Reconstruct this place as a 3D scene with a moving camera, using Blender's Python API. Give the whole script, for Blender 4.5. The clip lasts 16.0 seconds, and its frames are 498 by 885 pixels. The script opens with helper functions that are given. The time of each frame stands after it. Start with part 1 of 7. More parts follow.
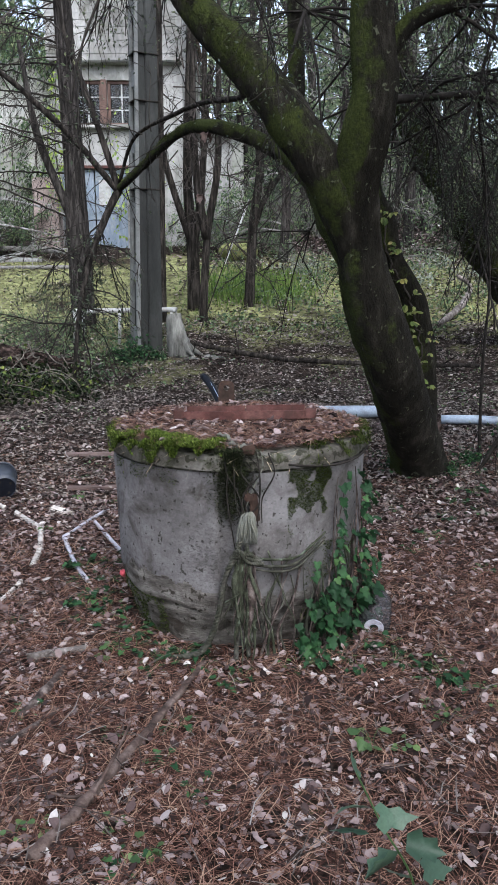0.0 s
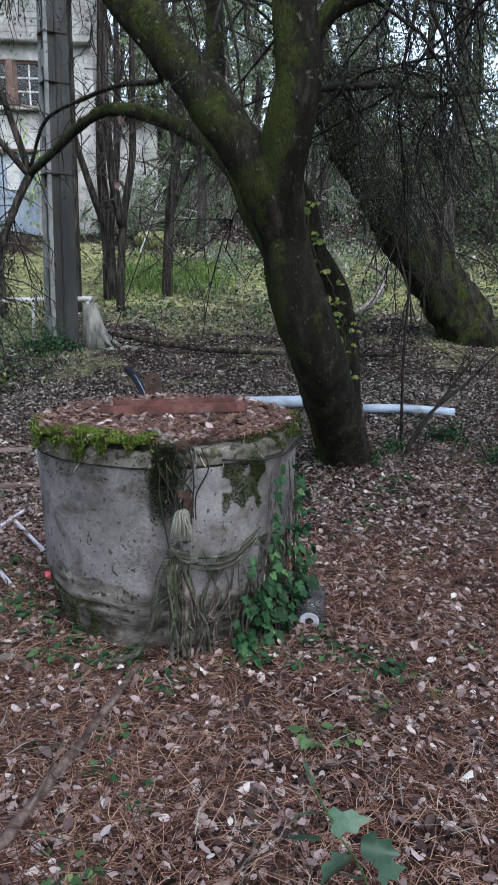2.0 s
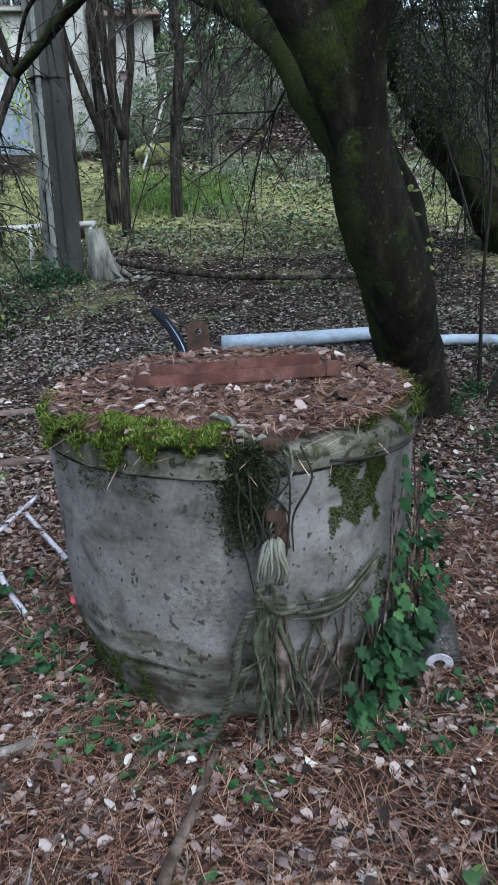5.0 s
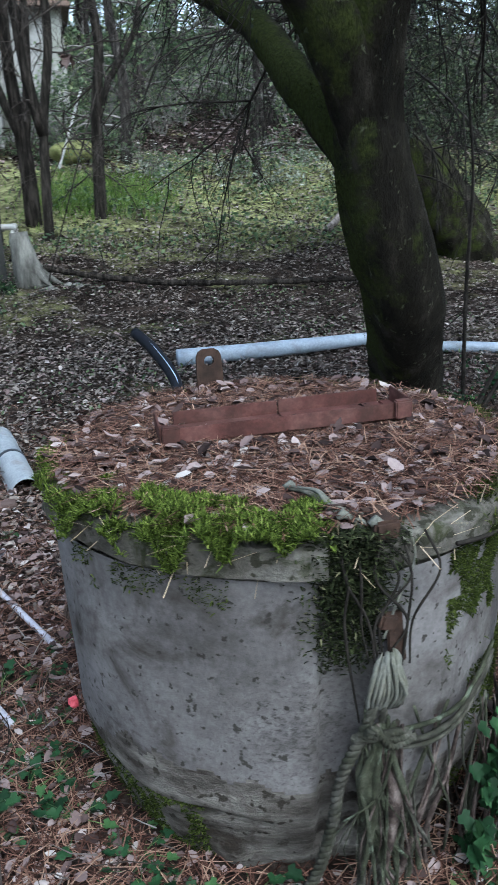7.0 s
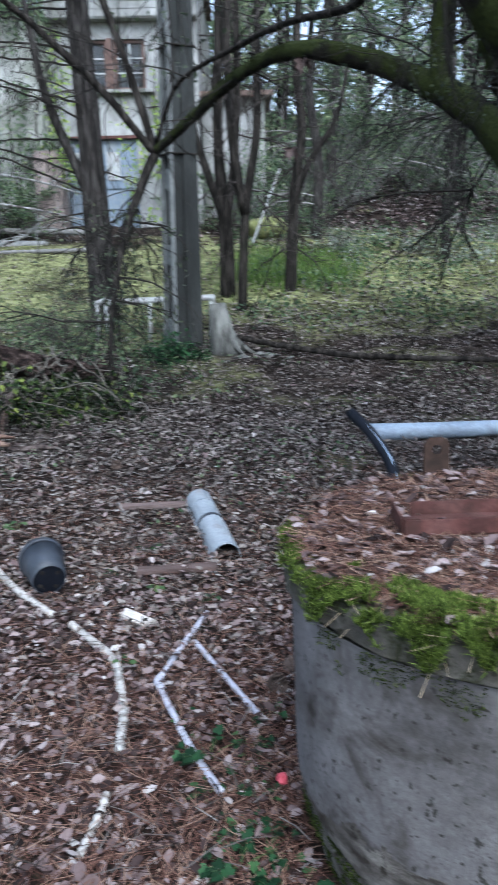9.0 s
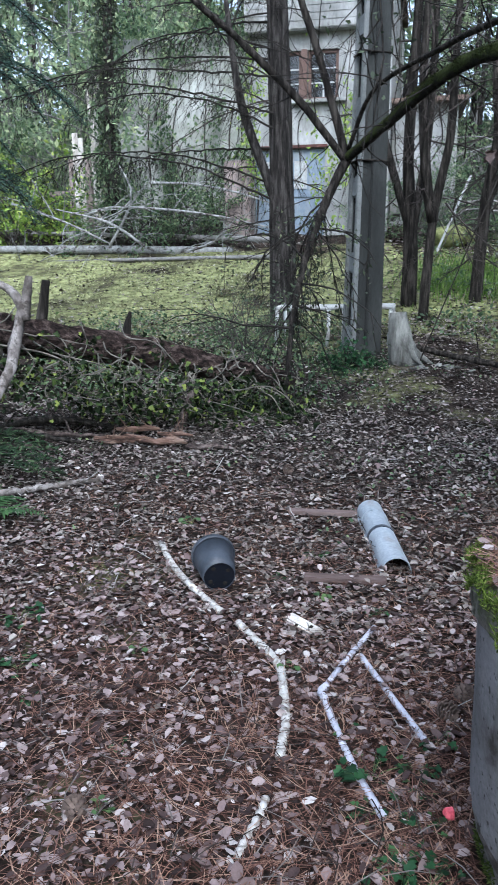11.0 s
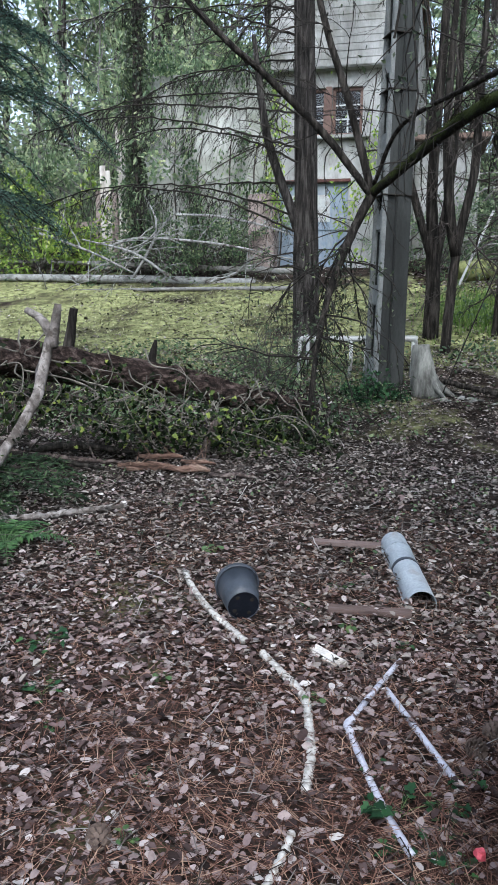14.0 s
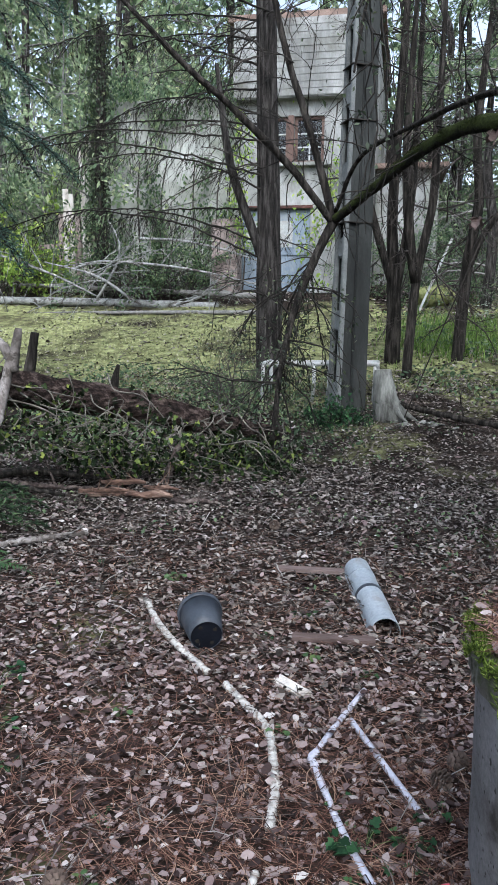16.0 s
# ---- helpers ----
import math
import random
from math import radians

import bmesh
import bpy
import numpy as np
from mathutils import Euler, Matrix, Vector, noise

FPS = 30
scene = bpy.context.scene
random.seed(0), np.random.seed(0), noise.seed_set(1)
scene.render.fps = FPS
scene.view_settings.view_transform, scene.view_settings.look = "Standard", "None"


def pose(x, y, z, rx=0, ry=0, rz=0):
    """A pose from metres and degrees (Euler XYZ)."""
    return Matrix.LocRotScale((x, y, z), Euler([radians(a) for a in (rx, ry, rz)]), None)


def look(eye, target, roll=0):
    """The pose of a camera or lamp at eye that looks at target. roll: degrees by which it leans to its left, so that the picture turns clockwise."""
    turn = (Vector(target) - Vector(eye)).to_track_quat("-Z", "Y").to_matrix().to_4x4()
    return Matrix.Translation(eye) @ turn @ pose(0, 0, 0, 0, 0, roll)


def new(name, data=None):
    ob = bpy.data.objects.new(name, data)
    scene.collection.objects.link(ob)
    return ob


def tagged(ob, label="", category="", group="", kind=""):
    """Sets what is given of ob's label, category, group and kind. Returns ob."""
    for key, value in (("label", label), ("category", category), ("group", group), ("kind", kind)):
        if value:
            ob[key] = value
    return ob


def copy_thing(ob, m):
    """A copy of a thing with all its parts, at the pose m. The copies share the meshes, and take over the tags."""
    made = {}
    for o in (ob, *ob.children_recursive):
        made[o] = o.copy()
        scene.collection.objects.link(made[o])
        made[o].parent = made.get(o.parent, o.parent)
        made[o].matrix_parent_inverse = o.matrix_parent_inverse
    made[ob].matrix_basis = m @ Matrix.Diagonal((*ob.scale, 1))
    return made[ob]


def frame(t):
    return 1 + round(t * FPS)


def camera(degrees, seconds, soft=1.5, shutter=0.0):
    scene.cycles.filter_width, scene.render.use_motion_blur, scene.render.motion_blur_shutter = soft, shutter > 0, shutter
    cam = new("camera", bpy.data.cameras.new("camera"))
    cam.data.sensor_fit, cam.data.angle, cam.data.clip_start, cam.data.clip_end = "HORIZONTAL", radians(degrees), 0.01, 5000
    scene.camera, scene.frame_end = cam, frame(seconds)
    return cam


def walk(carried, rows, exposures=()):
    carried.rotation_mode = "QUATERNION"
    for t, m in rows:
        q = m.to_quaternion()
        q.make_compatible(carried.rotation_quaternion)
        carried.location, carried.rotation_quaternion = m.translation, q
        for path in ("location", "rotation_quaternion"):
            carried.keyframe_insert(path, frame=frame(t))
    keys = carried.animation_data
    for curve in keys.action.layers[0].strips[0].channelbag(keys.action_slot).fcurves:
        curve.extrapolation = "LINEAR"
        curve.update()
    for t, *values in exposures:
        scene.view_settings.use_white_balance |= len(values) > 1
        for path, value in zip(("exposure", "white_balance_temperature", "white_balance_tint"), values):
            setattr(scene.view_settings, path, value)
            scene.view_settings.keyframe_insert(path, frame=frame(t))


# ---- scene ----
cam = camera(36.7, 16.0, soft=0.8, shutter=0.5)
EXPOSE = 1.46
METRES, EYE, TILT, LEAN, TURN = 2.4, 1.6, -12.0, 0.0, 0.0
ROWS = [
    (0.0, 0.0, 0.0, 0.0, 0.0, 0.0, -0.0),
    (0.5, -0.0067, -0.0011, 0.0009, 0.18, 0.01, -0.12),
    (1.0, -0.0109, -0.0005, 0.0019, -0.11, 0.45, -0.0),
    (1.5, -0.0167, 0.0087, 0.0089, -2.21, 0.45, 0.38),
    (2.0, -0.0247, 0.0344, 0.0083, -6.3, -0.84, 0.98),
    (2.5, -0.0334, 0.0876, 0.0117, -6.47, -2.86, 0.78),
    (3.0, -0.0439, 0.194, 0.0327, -4.38, -4.07, 0.49),
    (3.5, -0.0442, 0.2849, 0.0474, -3.76, -5.63, 1.15),
    (4.0, -0.07, 0.3502, 0.0524, -4.71, -6.37, 2.31),
    (6.5, -0.1466, 0.6667, 0.1333, -8.74, -6.99, 3.76),
    (7.0, -0.2225, 0.714, 0.1386, -12.56, -7.15, 4.78),
    (7.5, -0.2763, 0.7163, 0.1472, -15.27, -6.64, 5.41),
    (8.0, -0.2859, 0.7066, 0.1545, -12.41, -4.93, 4.51),
    (8.5, -0.2892, 0.6989, 0.1663, -7.11, -2.9, 3.23),
    (9.0, -0.3122, 0.705, 0.17, -0.15, -1.55, 1.42),
    (9.5, -0.3261, 0.7131, 0.1708, 5.75, -1.03, 0.16),
    (10.0, -0.3282, 0.7232, 0.1672, 8.66, -1.32, -0.53),
    (12.5, -0.3547, 0.7151, 0.1684, 15.1, 0.08, -4.09),
    (13.0, -0.355, 0.7157, 0.1681, 14.89, 0.42, -3.92),
    (13.5, -0.3547, 0.712, 0.1672, 14.5, 0.77, -3.63),
    (14.0, -0.3556, 0.7114, 0.1655, 13.8, 1.16, -3.28),
    (14.5, -0.3538, 0.7186, 0.1694, 12.9, 1.62, -2.96),
    (15.0, -0.3561, 0.722, 0.1718, 12.08, 2.14, -2.83),
    (15.5, -0.3556, 0.7204, 0.1744, 11.42, 2.65, -2.93),
    (16.0, -0.3557, 0.7201, 0.176, 11.06, 3.01, -3.05),
]
walk(cam, [(t, pose(0, 0, EYE, TILT, LEAN, TURN) @ pose(METRES * x, METRES * y, METRES * z, 90 + pitch, roll, yaw)) for t, x, y, z, yaw, pitch, roll in ROWS],
     exposures=[(0.0, EXPOSE - 0.02, 6220, 12), (1.0, EXPOSE - 0.02, 6030, 10), (2.5, EXPOSE - 0.04, 5980, 9), (4.0, EXPOSE - 0.05, 5840, 5), (6.5, EXPOSE - 0.05, 5790, 3), (8.5, EXPOSE, 5650, 6), (10.0, EXPOSE + 0.14, 5570, 8),
                (12.5, EXPOSE - 0.06, 5890, 7), (16.0, EXPOSE - 0.06, 6020, 8)])

# ---- sky and sun: an overcast day under trees ----
world = bpy.data.worlds.new("sky")
scene.world = world
world.use_nodes = True
wn = world.node_tree
sky = wn.nodes.new("ShaderNodeTexSky")
sky.sky_type, sky.sun_disc = "NISHITA", False
sky.sun_elevation, sky.sun_rotation = radians(50), radians(165)
sky.air_density, sky.dust_density, sky.ozone_density = 1.0, 3.0, 1.0
grey = wn.nodes.new("ShaderNodeHueSaturation")
grey.inputs["Saturation"].default_value = 0.62
wn.links.new(sky.outputs[0], grey.inputs["Color"])
wn.links.new(grey.outputs[0], wn.nodes["Background"].inputs[0])
wn.nodes["Background"].inputs[1].default_value = 0.15
sun = new("sun", bpy.data.lights.new("sun", "SUN"))
sun.data.energy, sun.data.angle, sun.data.color = 1.4, radians(50), (0.97, 0.99, 1.0)
sun.matrix_world = look((2.4, -6, 11), (0, 3, 0))

RNG = np.random.default_rng(7)

# ---- materials ----


def nodes_of(name):
    m = bpy.data.materials.new(name)
    m.use_nodes = True
    nt = m.node_tree
    return m, nt, nt.nodes, nt.links, nt.nodes["Principled BSDF"]


def ramp_node(nt, stops):
    r = nt.nodes.new("ShaderNodeValToRGB")
    el = r.color_ramp.elements
    while len(el) < len(stops):
        el.new(0.5)
    for e, (p, c) in zip(el, stops):
        e.position, e.color = p, (*c, 1)
    return r


def noise_node(nt, scale, detail=6, rough=0.6, stretch=None, distort=0.0):
    tc = nt.nodes.new("ShaderNodeTexCoord")
    n = nt.nodes.new("ShaderNodeTexNoise")
    n.inputs["Scale"].default_value, n.inputs["Detail"].default_value = scale, detail
    n.inputs["Roughness"].default_value, n.inputs["Distortion"].default_value = rough, distort
    if stretch:
        mp = nt.nodes.new("ShaderNodeMapping")
        mp.inputs["Scale"].default_value = stretch
        nt.links.new(tc.outputs["Object"], mp.inputs[0])
        nt.links.new(mp.outputs[0], n.inputs[0])
    else:
        nt.links.new(tc.outputs["Object"], n.inputs[0])
    return n


def mix_colour(nt, fac, a, b, mode="MIX"):
    m = nt.nodes.new("ShaderNodeMix")
    m.data_type, m.blend_type = "RGBA", mode
    for sock, val in ((m.inputs[0], fac), (m.inputs[6], a), (m.inputs[7], b)):
        if isinstance(val, (int, float)):
            sock.default_value = val
        elif isinstance(val, tuple):
            sock.default_value = (*val, 1)
        else:
            nt.links.new(val, sock)
    return m.outputs[2]


def surface(name, stops, scale, fine=None, rough=0.85, bump=0.3, depth=0.01, metal=0.0, stretch=None,
            stain=None, stain_scale=1.5, stain_at=0.55, stain_soft=0.15, moss=None, spec=0.3):
    """A mottled surface: coarse colours by one noise, grain by a finer one, stains and a mossy upper side if asked."""
    m, nt, N, L, b = nodes_of(name)
    coarse = noise_node(nt, scale, 8, 0.62, stretch)
    r = ramp_node(nt, stops)
    L.new(coarse.outputs[0], r.inputs[0])
    col = r.outputs[0]
    grain = noise_node(nt, fine or scale * 9, 5, 0.7, stretch)
    gr = ramp_node(nt, [(0.25, (0.55, 0.55, 0.55)), (0.75, (1.3, 1.3, 1.3))])
    L.new(grain.outputs[0], gr.inputs[0])
    col = mix_colour(nt, 0.7, col, gr.outputs[0], "MULTIPLY")
    if stain:
        sn = noise_node(nt, stain_scale, 7, 0.65, None, 0.6)
        sr = ramp_node(nt, [(stain_at - stain_soft, (0, 0, 0)), (stain_at + stain_soft, (1, 1, 1))])
        L.new(sn.outputs[0], sr.inputs[0])
        col = mix_colour(nt, sr.outputs[0], col, stain)
    if moss:
        colour, where, amount = moss
        geo = N.new("ShaderNodeNewGeometry")
        dot = N.new("ShaderNodeVectorMath")
        dot.operation = "DOT_PRODUCT"
        dot.inputs[1].default_value = where
        L.new(geo.outputs["Normal"], dot.inputs[0])
        mn = noise_node(nt, 5, 8, 0.7)
        add = N.new("ShaderNodeMath")
        add.operation = "MULTIPLY_ADD"
        L.new(dot.outputs["Value"], add.inputs[0])
        add.inputs[1].default_value = 0.28
        L.new(mn.outputs[0], add.inputs[2])
        mr = ramp_node(nt, [(amount - 0.05, (0, 0, 0)), (amount + 0.07, (1, 1, 1))])
        L.new(add.outputs[0], mr.inputs[0])
        fine_moss = noise_node(nt, 60, 4, 0.7)
        fm = ramp_node(nt, [(0.3, tuple(c * 0.45 for c in colour)), (0.7, tuple(c * 1.35 for c in colour))])
        L.new(fine_moss.outputs[0], fm.inputs[0])
        col = mix_colour(nt, mr.outputs[0], col, fm.outputs[0])
    L.new(col, b.inputs["Base Color"])
    b.inputs["Roughness"].default_value, b.inputs["Metallic"].default_value = rough, metal
    b.inputs["Specular IOR Level"].default_value = spec
    bp = N.new("ShaderNodeBump")
    bp.inputs["Strength"].default_value, bp.inputs["Distance"].default_value = bump, depth
    both = N.new("ShaderNodeMath")
    both.operation = "ADD"
    L.new(coarse.outputs[0], both.inputs[0])
    L.new(grain.outputs[0], both.inputs[1])
    L.new(both.outputs[0], bp.inputs["Height"])
    L.new(bp.outputs[0], b.inputs["Normal"])
    return m


def leaf_stuff(name, stops, translucent=0.3, rough=0.6, spec=0.3, by_object=False):
    """Leaves whose colour differs from leaf to leaf."""
    m, nt, N, L, b = nodes_of(name)
    if by_object:
        src = N.new("ShaderNodeObjectInfo").outputs["Random"]
    else:
        src = N.new("ShaderNodeNewGeometry").outputs["Random Per Island"]
    r = ramp_node(nt, stops)
    L.new(src, r.inputs[0])
    n = noise_node(nt, 120, 4, 0.7)
    nr = ramp_node(nt, [(0.3, (0.7, 0.7, 0.7)), (0.7, (1.2, 1.2, 1.2))])
    L.new(n.outputs[0], nr.inputs[0])
    col = mix_colour(nt, 0.6, r.outputs[0], nr.outputs[0], "MULTIPLY")
    L.new(col, b.inputs["Base Color"])
    b.inputs["Roughness"].default_value, b.inputs["Specular IOR Level"].default_value = rough, spec
    if translucent:
        tr = N.new("ShaderNodeBsdfTranslucent")
        L.new(col, tr.inputs[0])
        mx = N.new("ShaderNodeMixShader")
        mx.inputs[0].default_value = translucent
        L.new(b.outputs[0], mx.inputs[1])
        L.new(tr.outputs[0], mx.inputs[2])
        L.new(mx.outputs[0], N["Material Output"].inputs[0])
    return m


def ground_material():
    """Dark humus with needles; moss in the clearing and on the far slope; bare brown earth high on the slope."""
    m, nt, N, L, b = nodes_of("forest_floor")
    a = noise_node(nt, 3.0, 8, 0.7)
    ra = ramp_node(nt, [(0.3, (0.007, 0.0054, 0.0047)), (0.5, (0.021, 0.0163, 0.0142)), (0.7, (0.06, 0.0475, 0.042))])
    L.new(a.outputs[0], ra.inputs[0])
    f = noise_node(nt, 45, 6, 0.75)
    rf = ramp_node(nt, [(0.3, (0.35, 0.34, 0.33)), (0.52, (1.0, 0.97, 0.93)), (0.72, (2.2, 2.1, 2.0))])
    L.new(f.outputs[0], rf.inputs[0])
    earth = mix_colour(nt, 1.0, ra.outputs[0], rf.outputs[0], "MULTIPLY")
    g = noise_node(nt, 7, 9, 0.75)
    rg = ramp_node(nt, [(0.34, (0.055, 0.045, 0.032)), (0.46, (0.15, 0.16, 0.07)), (0.64, (0.33, 0.35, 0.17))])
    L.new(g.outputs[0], rg.inputs[0])
    tc = N.new("ShaderNodeTexCoord")
    sp = N.new("ShaderNodeSeparateXYZ")
    L.new(tc.outputs["Object"], sp.inputs[0])
    near = N.new("ShaderNodeMapRange")
    near.inputs[1].default_value, near.inputs[2].default_value = 9.5, 13.0
    L.new(sp.outputs[1], near.inputs[0])
    far = N.new("ShaderNodeMapRange")
    far.inputs[1].default_value, far.inputs[2].default_value = 20.0, 17.6
    L.new(sp.outputs[1], far.inputs[0])
    mul = N.new("ShaderNodeMath")
    mul.operation = "MULTIPLY"
    L.new(near.outputs[0], mul.inputs[0])
    L.new(far.outputs[0], mul.inputs[1])
    patch = noise_node(nt, 0.7, 7, 0.65)
    sm = N.new("ShaderNodeMath")
    sm.operation = "MULTIPLY_ADD"
    L.new(mul.outputs[0], sm.inputs[0])
    sm.inputs[1].default_value = 0.24
    L.new(patch.outputs[0], sm.inputs[2])
    rm = ramp_node(nt, [(0.58, (0, 0, 0)), (0.76, (1, 1, 1))])
    L.new(sm.outputs[0], rm.inputs[0])
    L.new(mix_colour(nt, rm.outputs[0], earth, rg.outputs[0]), b.inputs["Base Color"])
    b.inputs["Roughness"].default_value, b.inputs["Specular IOR Level"].default_value = 0.95, 0.05
    bp = N.new("ShaderNodeBump")
    bp.inputs["Strength"].default_value, bp.inputs["Distance"].default_value = 0.8, 0.02
    L.new(f.outputs[0], bp.inputs["Height"])
    L.new(bp.outputs[0], b.inputs["Normal"])
    return m


MOSS = (0.06, 0.085, 0.018)
GROUND = ground_material()
CONCRETE = surface("weathered_concrete", [(0.3, (0.08, 0.077, 0.078)), (0.5, (0.138, 0.134, 0.137)), (0.7, (0.2, 0.195, 0.199))], 3.2, 70, 0.9, 0.35, 0.006,
                   stain=(0.045, 0.039, 0.034), stain_scale=4.6, stain_at=0.61, stain_soft=0.07)
CONCRETE_LOW = surface("stained_concrete", [(0.34, (0.035, 0.029, 0.025)), (0.5, (0.115, 0.108, 0.098)), (0.66, (0.225, 0.215, 0.2))], 7, 60, 0.95, 0.8, 0.015, stretch=(1, 1, 3.0),
                       stain=(0.035, 0.028, 0.022), stain_scale=6, stain_at=0.58, stain_soft=0.07)
CONCRETE_LID = surface("mossy_concrete", [(0.3, (0.04, 0.038, 0.03)), (0.5, (0.095, 0.09, 0.078)), (0.7, (0.165, 0.16, 0.145))], 9, 70, 0.95, 0.6, 0.012,
                       stain=(0.035, 0.04, 0.018), stain_scale=13, stain_at=0.56, stain_soft=0.06)


def weather(m, pit_scale, pit_at, streak, dark):
    """Adds fine dark pits and drawn-out stains to a surface."""
    nt = m.node_tree
    b = nt.nodes["Principled BSDF"]
    col = b.inputs["Base Color"].links[0].from_socket
    pits = noise_node(nt, pit_scale, 3, 0.5)
    pr = ramp_node(nt, [(pit_at, (0, 0, 0)), (pit_at + 0.05, (1, 1, 1))])
    nt.links.new(pits.outputs[0], pr.inputs[0])
    col = mix_colour(nt, pr.outputs[0], col, dark)
    st = noise_node(nt, 2.2, 8, 0.72, streak, 0.0)
    sr = ramp_node(nt, [(0.33, (0.62, 0.6, 0.57)), (0.5, (1.0, 1.0, 1.0)), (0.68, (1.2, 1.2, 1.21))])
    nt.links.new(st.outputs[0], sr.inputs[0])
    nt.links.new(mix_colour(nt, 1.0, col, sr.outputs[0], "MULTIPLY"), b.inputs["Base Color"])


weather(CONCRETE, 42, 0.63, (1.0, 1.0, 1.8), (0.035, 0.033, 0.03))
weather(CONCRETE_LID, 30, 0.58, (1.0, 1.0, 1.5), (0.03, 0.03, 0.02))
weather(CONCRETE_LOW, 30, 0.6, (1.0, 1.0, 7.0), (0.03, 0.026, 0.02))


def blotch(m, at, reach, scale, dark):
    """A patch of fine dark lichen specks round one place on a surface."""
    nt = m.node_tree
    b = nt.nodes["Principled BSDF"]
    col = b.inputs["Base Color"].links[0].from_socket
    tc, ds = nt.nodes.new("ShaderNodeTexCoord"), nt.nodes.new("ShaderNodeVectorMath")
    ds.operation = "DISTANCE"
    ds.inputs[1].default_value = at
    nt.links.new(tc.outputs["Object"], ds.inputs[0])
    mr = nt.nodes.new("ShaderNodeMapRange")
    mr.inputs[1].default_value, mr.inputs[2].default_value, mr.inputs[3].default_value, mr.inputs[4].default_value = 0.0, reach, 0.2, 0.0
    nt.links.new(ds.outputs["Value"], mr.inputs[0])
    n = noise_node(nt, scale, 6, 0.7, (1, 1, 1.6))
    ad = nt.nodes.new("ShaderNodeMath")
    nt.links.new(n.outputs[0], ad.inputs[0])
    nt.links.new(mr.outputs[0], ad.inputs[1])
    r = ramp_node(nt, [(0.62, (0, 0, 0)), (0.82, (0.8, 0.8, 0.8))])
    nt.links.new(ad.outputs[0], r.inputs[0])
    nt.links.new(mix_colour(nt, r.outputs[0], col, dark), b.inputs["Base Color"])


blotch(CONCRETE, (-0.17, 3.0, 0.47), 0.26, 75, (0.03, 0.027, 0.026))
blotch(CONCRETE, (-0.5, 3.2, 0.24), 0.36, 32, (0.036, 0.03, 0.024))
blotch(CONCRETE, (-0.12, 2.99, 0.2), 0.2, 24, (0.03, 0.025, 0.02))
# Shaded and lit sides of the one pole concrete, put into two colours.
POLE_SHADED = surface("pole_shaded_concrete", [(0.3, (0.011, 0.012, 0.0117)), (0.5, (0.022, 0.024, 0.0232)), (0.7, (0.046, 0.049, 0.0476))], 3, 60, 0.9, 0.3, 0.005, stretch=(1, 1, 0.25))
POLE_LIT = surface("pole_lit_concrete", [(0.3, (0.07, 0.076, 0.076)), (0.6, (0.155, 0.165, 0.165))], 4, 60, 0.9, 0.3, 0.005)
BARK = surface("dark_bark", [(0.36, (0.007, 0.006, 0.0053)), (0.5, (0.024, 0.0208, 0.018)), (0.64, (0.07, 0.062, 0.055))], 20, 70, 0.95, 1.0, 0.03, stretch=(1, 1, 0.14), spec=0.15)
BARK_MOSS = surface("mossy_bark", [(0.3, (0.006, 0.0055, 0.0045)), (0.52, (0.018, 0.016, 0.012)), (0.72, (0.05, 0.046, 0.038)), (0.8, (0.13, 0.13, 0.115))], 11, 70, 0.95, 1.0, 0.03, stretch=(1, 1, 0.4),
                    moss=((0.036, 0.047, 0.012), (-0.6, -0.1, 0.6), 0.57), spec=0.12,
                    stain=(0.10, 0.11, 0.075), stain_scale=19, stain_at=0.64, stain_soft=0.03)
BARK_GREY = surface("conifer_bark", [(0.36, (0.009, 0.008, 0.0075)), (0.5, (0.034, 0.0305, 0.0285)), (0.64, (0.09, 0.083, 0.078))], 16, 60, 0.95, 1.0, 0.04, stretch=(1.4, 1.4, 0.16), spec=0.15)
BARK_RED = surface("peeling_bark", [(0.36, (0.010, 0.007, 0.006)), (0.5, (0.045, 0.03, 0.026)), (0.64, (0.15, 0.112, 0.1))], 15, 60, 0.95, 1.0, 0.05, stretch=(0.2, 1.4, 1.4), spec=0.15)
TWIG = surface("bare_twig", [(0.3, (0.025, 0.021, 0.019)), (0.7, (0.09, 0.08, 0.073))], 12, 80, 0.9, 0.3, 0.003, spec=0.1)
TWIG_DARK = surface("dark_twig", [(0.3, (0.01, 0.009, 0.008)), (0.7, (0.04, 0.036, 0.032))], 12, 80, 0.9, 0.3, 0.003, spec=0.1)
# Grey twigs, paled so that the far wood's haze is in the colour.
TWIG_PALE = surface("haze_paled_grey_twig", [(0.3, (0.09, 0.088, 0.083)), (0.7, (0.25, 0.245, 0.235))], 12, 80, 0.9, 0.3, 0.003)
DEADWOOD = surface("bleached_deadwood", [(0.3, (0.06, 0.052, 0.047)), (0.5, (0.17, 0.152, 0.143)), (0.7, (0.33, 0.31, 0.30))], 9, 50, 0.9, 0.6, 0.006, stretch=(1, 1, 0.4),
                   stain=(0.05, 0.042, 0.036), stain_scale=13, stain_at=0.53, stain_soft=0.07)
BIRCH = surface("pale_fallen_bark", [(0.3, (0.11, 0.11, 0.107)), (0.5, (0.24, 0.245, 0.24)), (0.7, (0.37, 0.38, 0.375))], 5, 40, 0.8, 0.3, 0.006,
                stain=(0.05, 0.042, 0.038), stain_scale=5, stain_at=0.57, stain_soft=0.05)
RUST = surface("rusted_red_iron", [(0.3, (0.045, 0.019, 0.017)), (0.5, (0.10, 0.04, 0.035)), (0.7, (0.17, 0.085, 0.076))], 9, 90, 0.75, 0.4, 0.002, 0.25,
               stain=(0.04, 0.025, 0.02), stain_scale=7, stain_at=0.62)
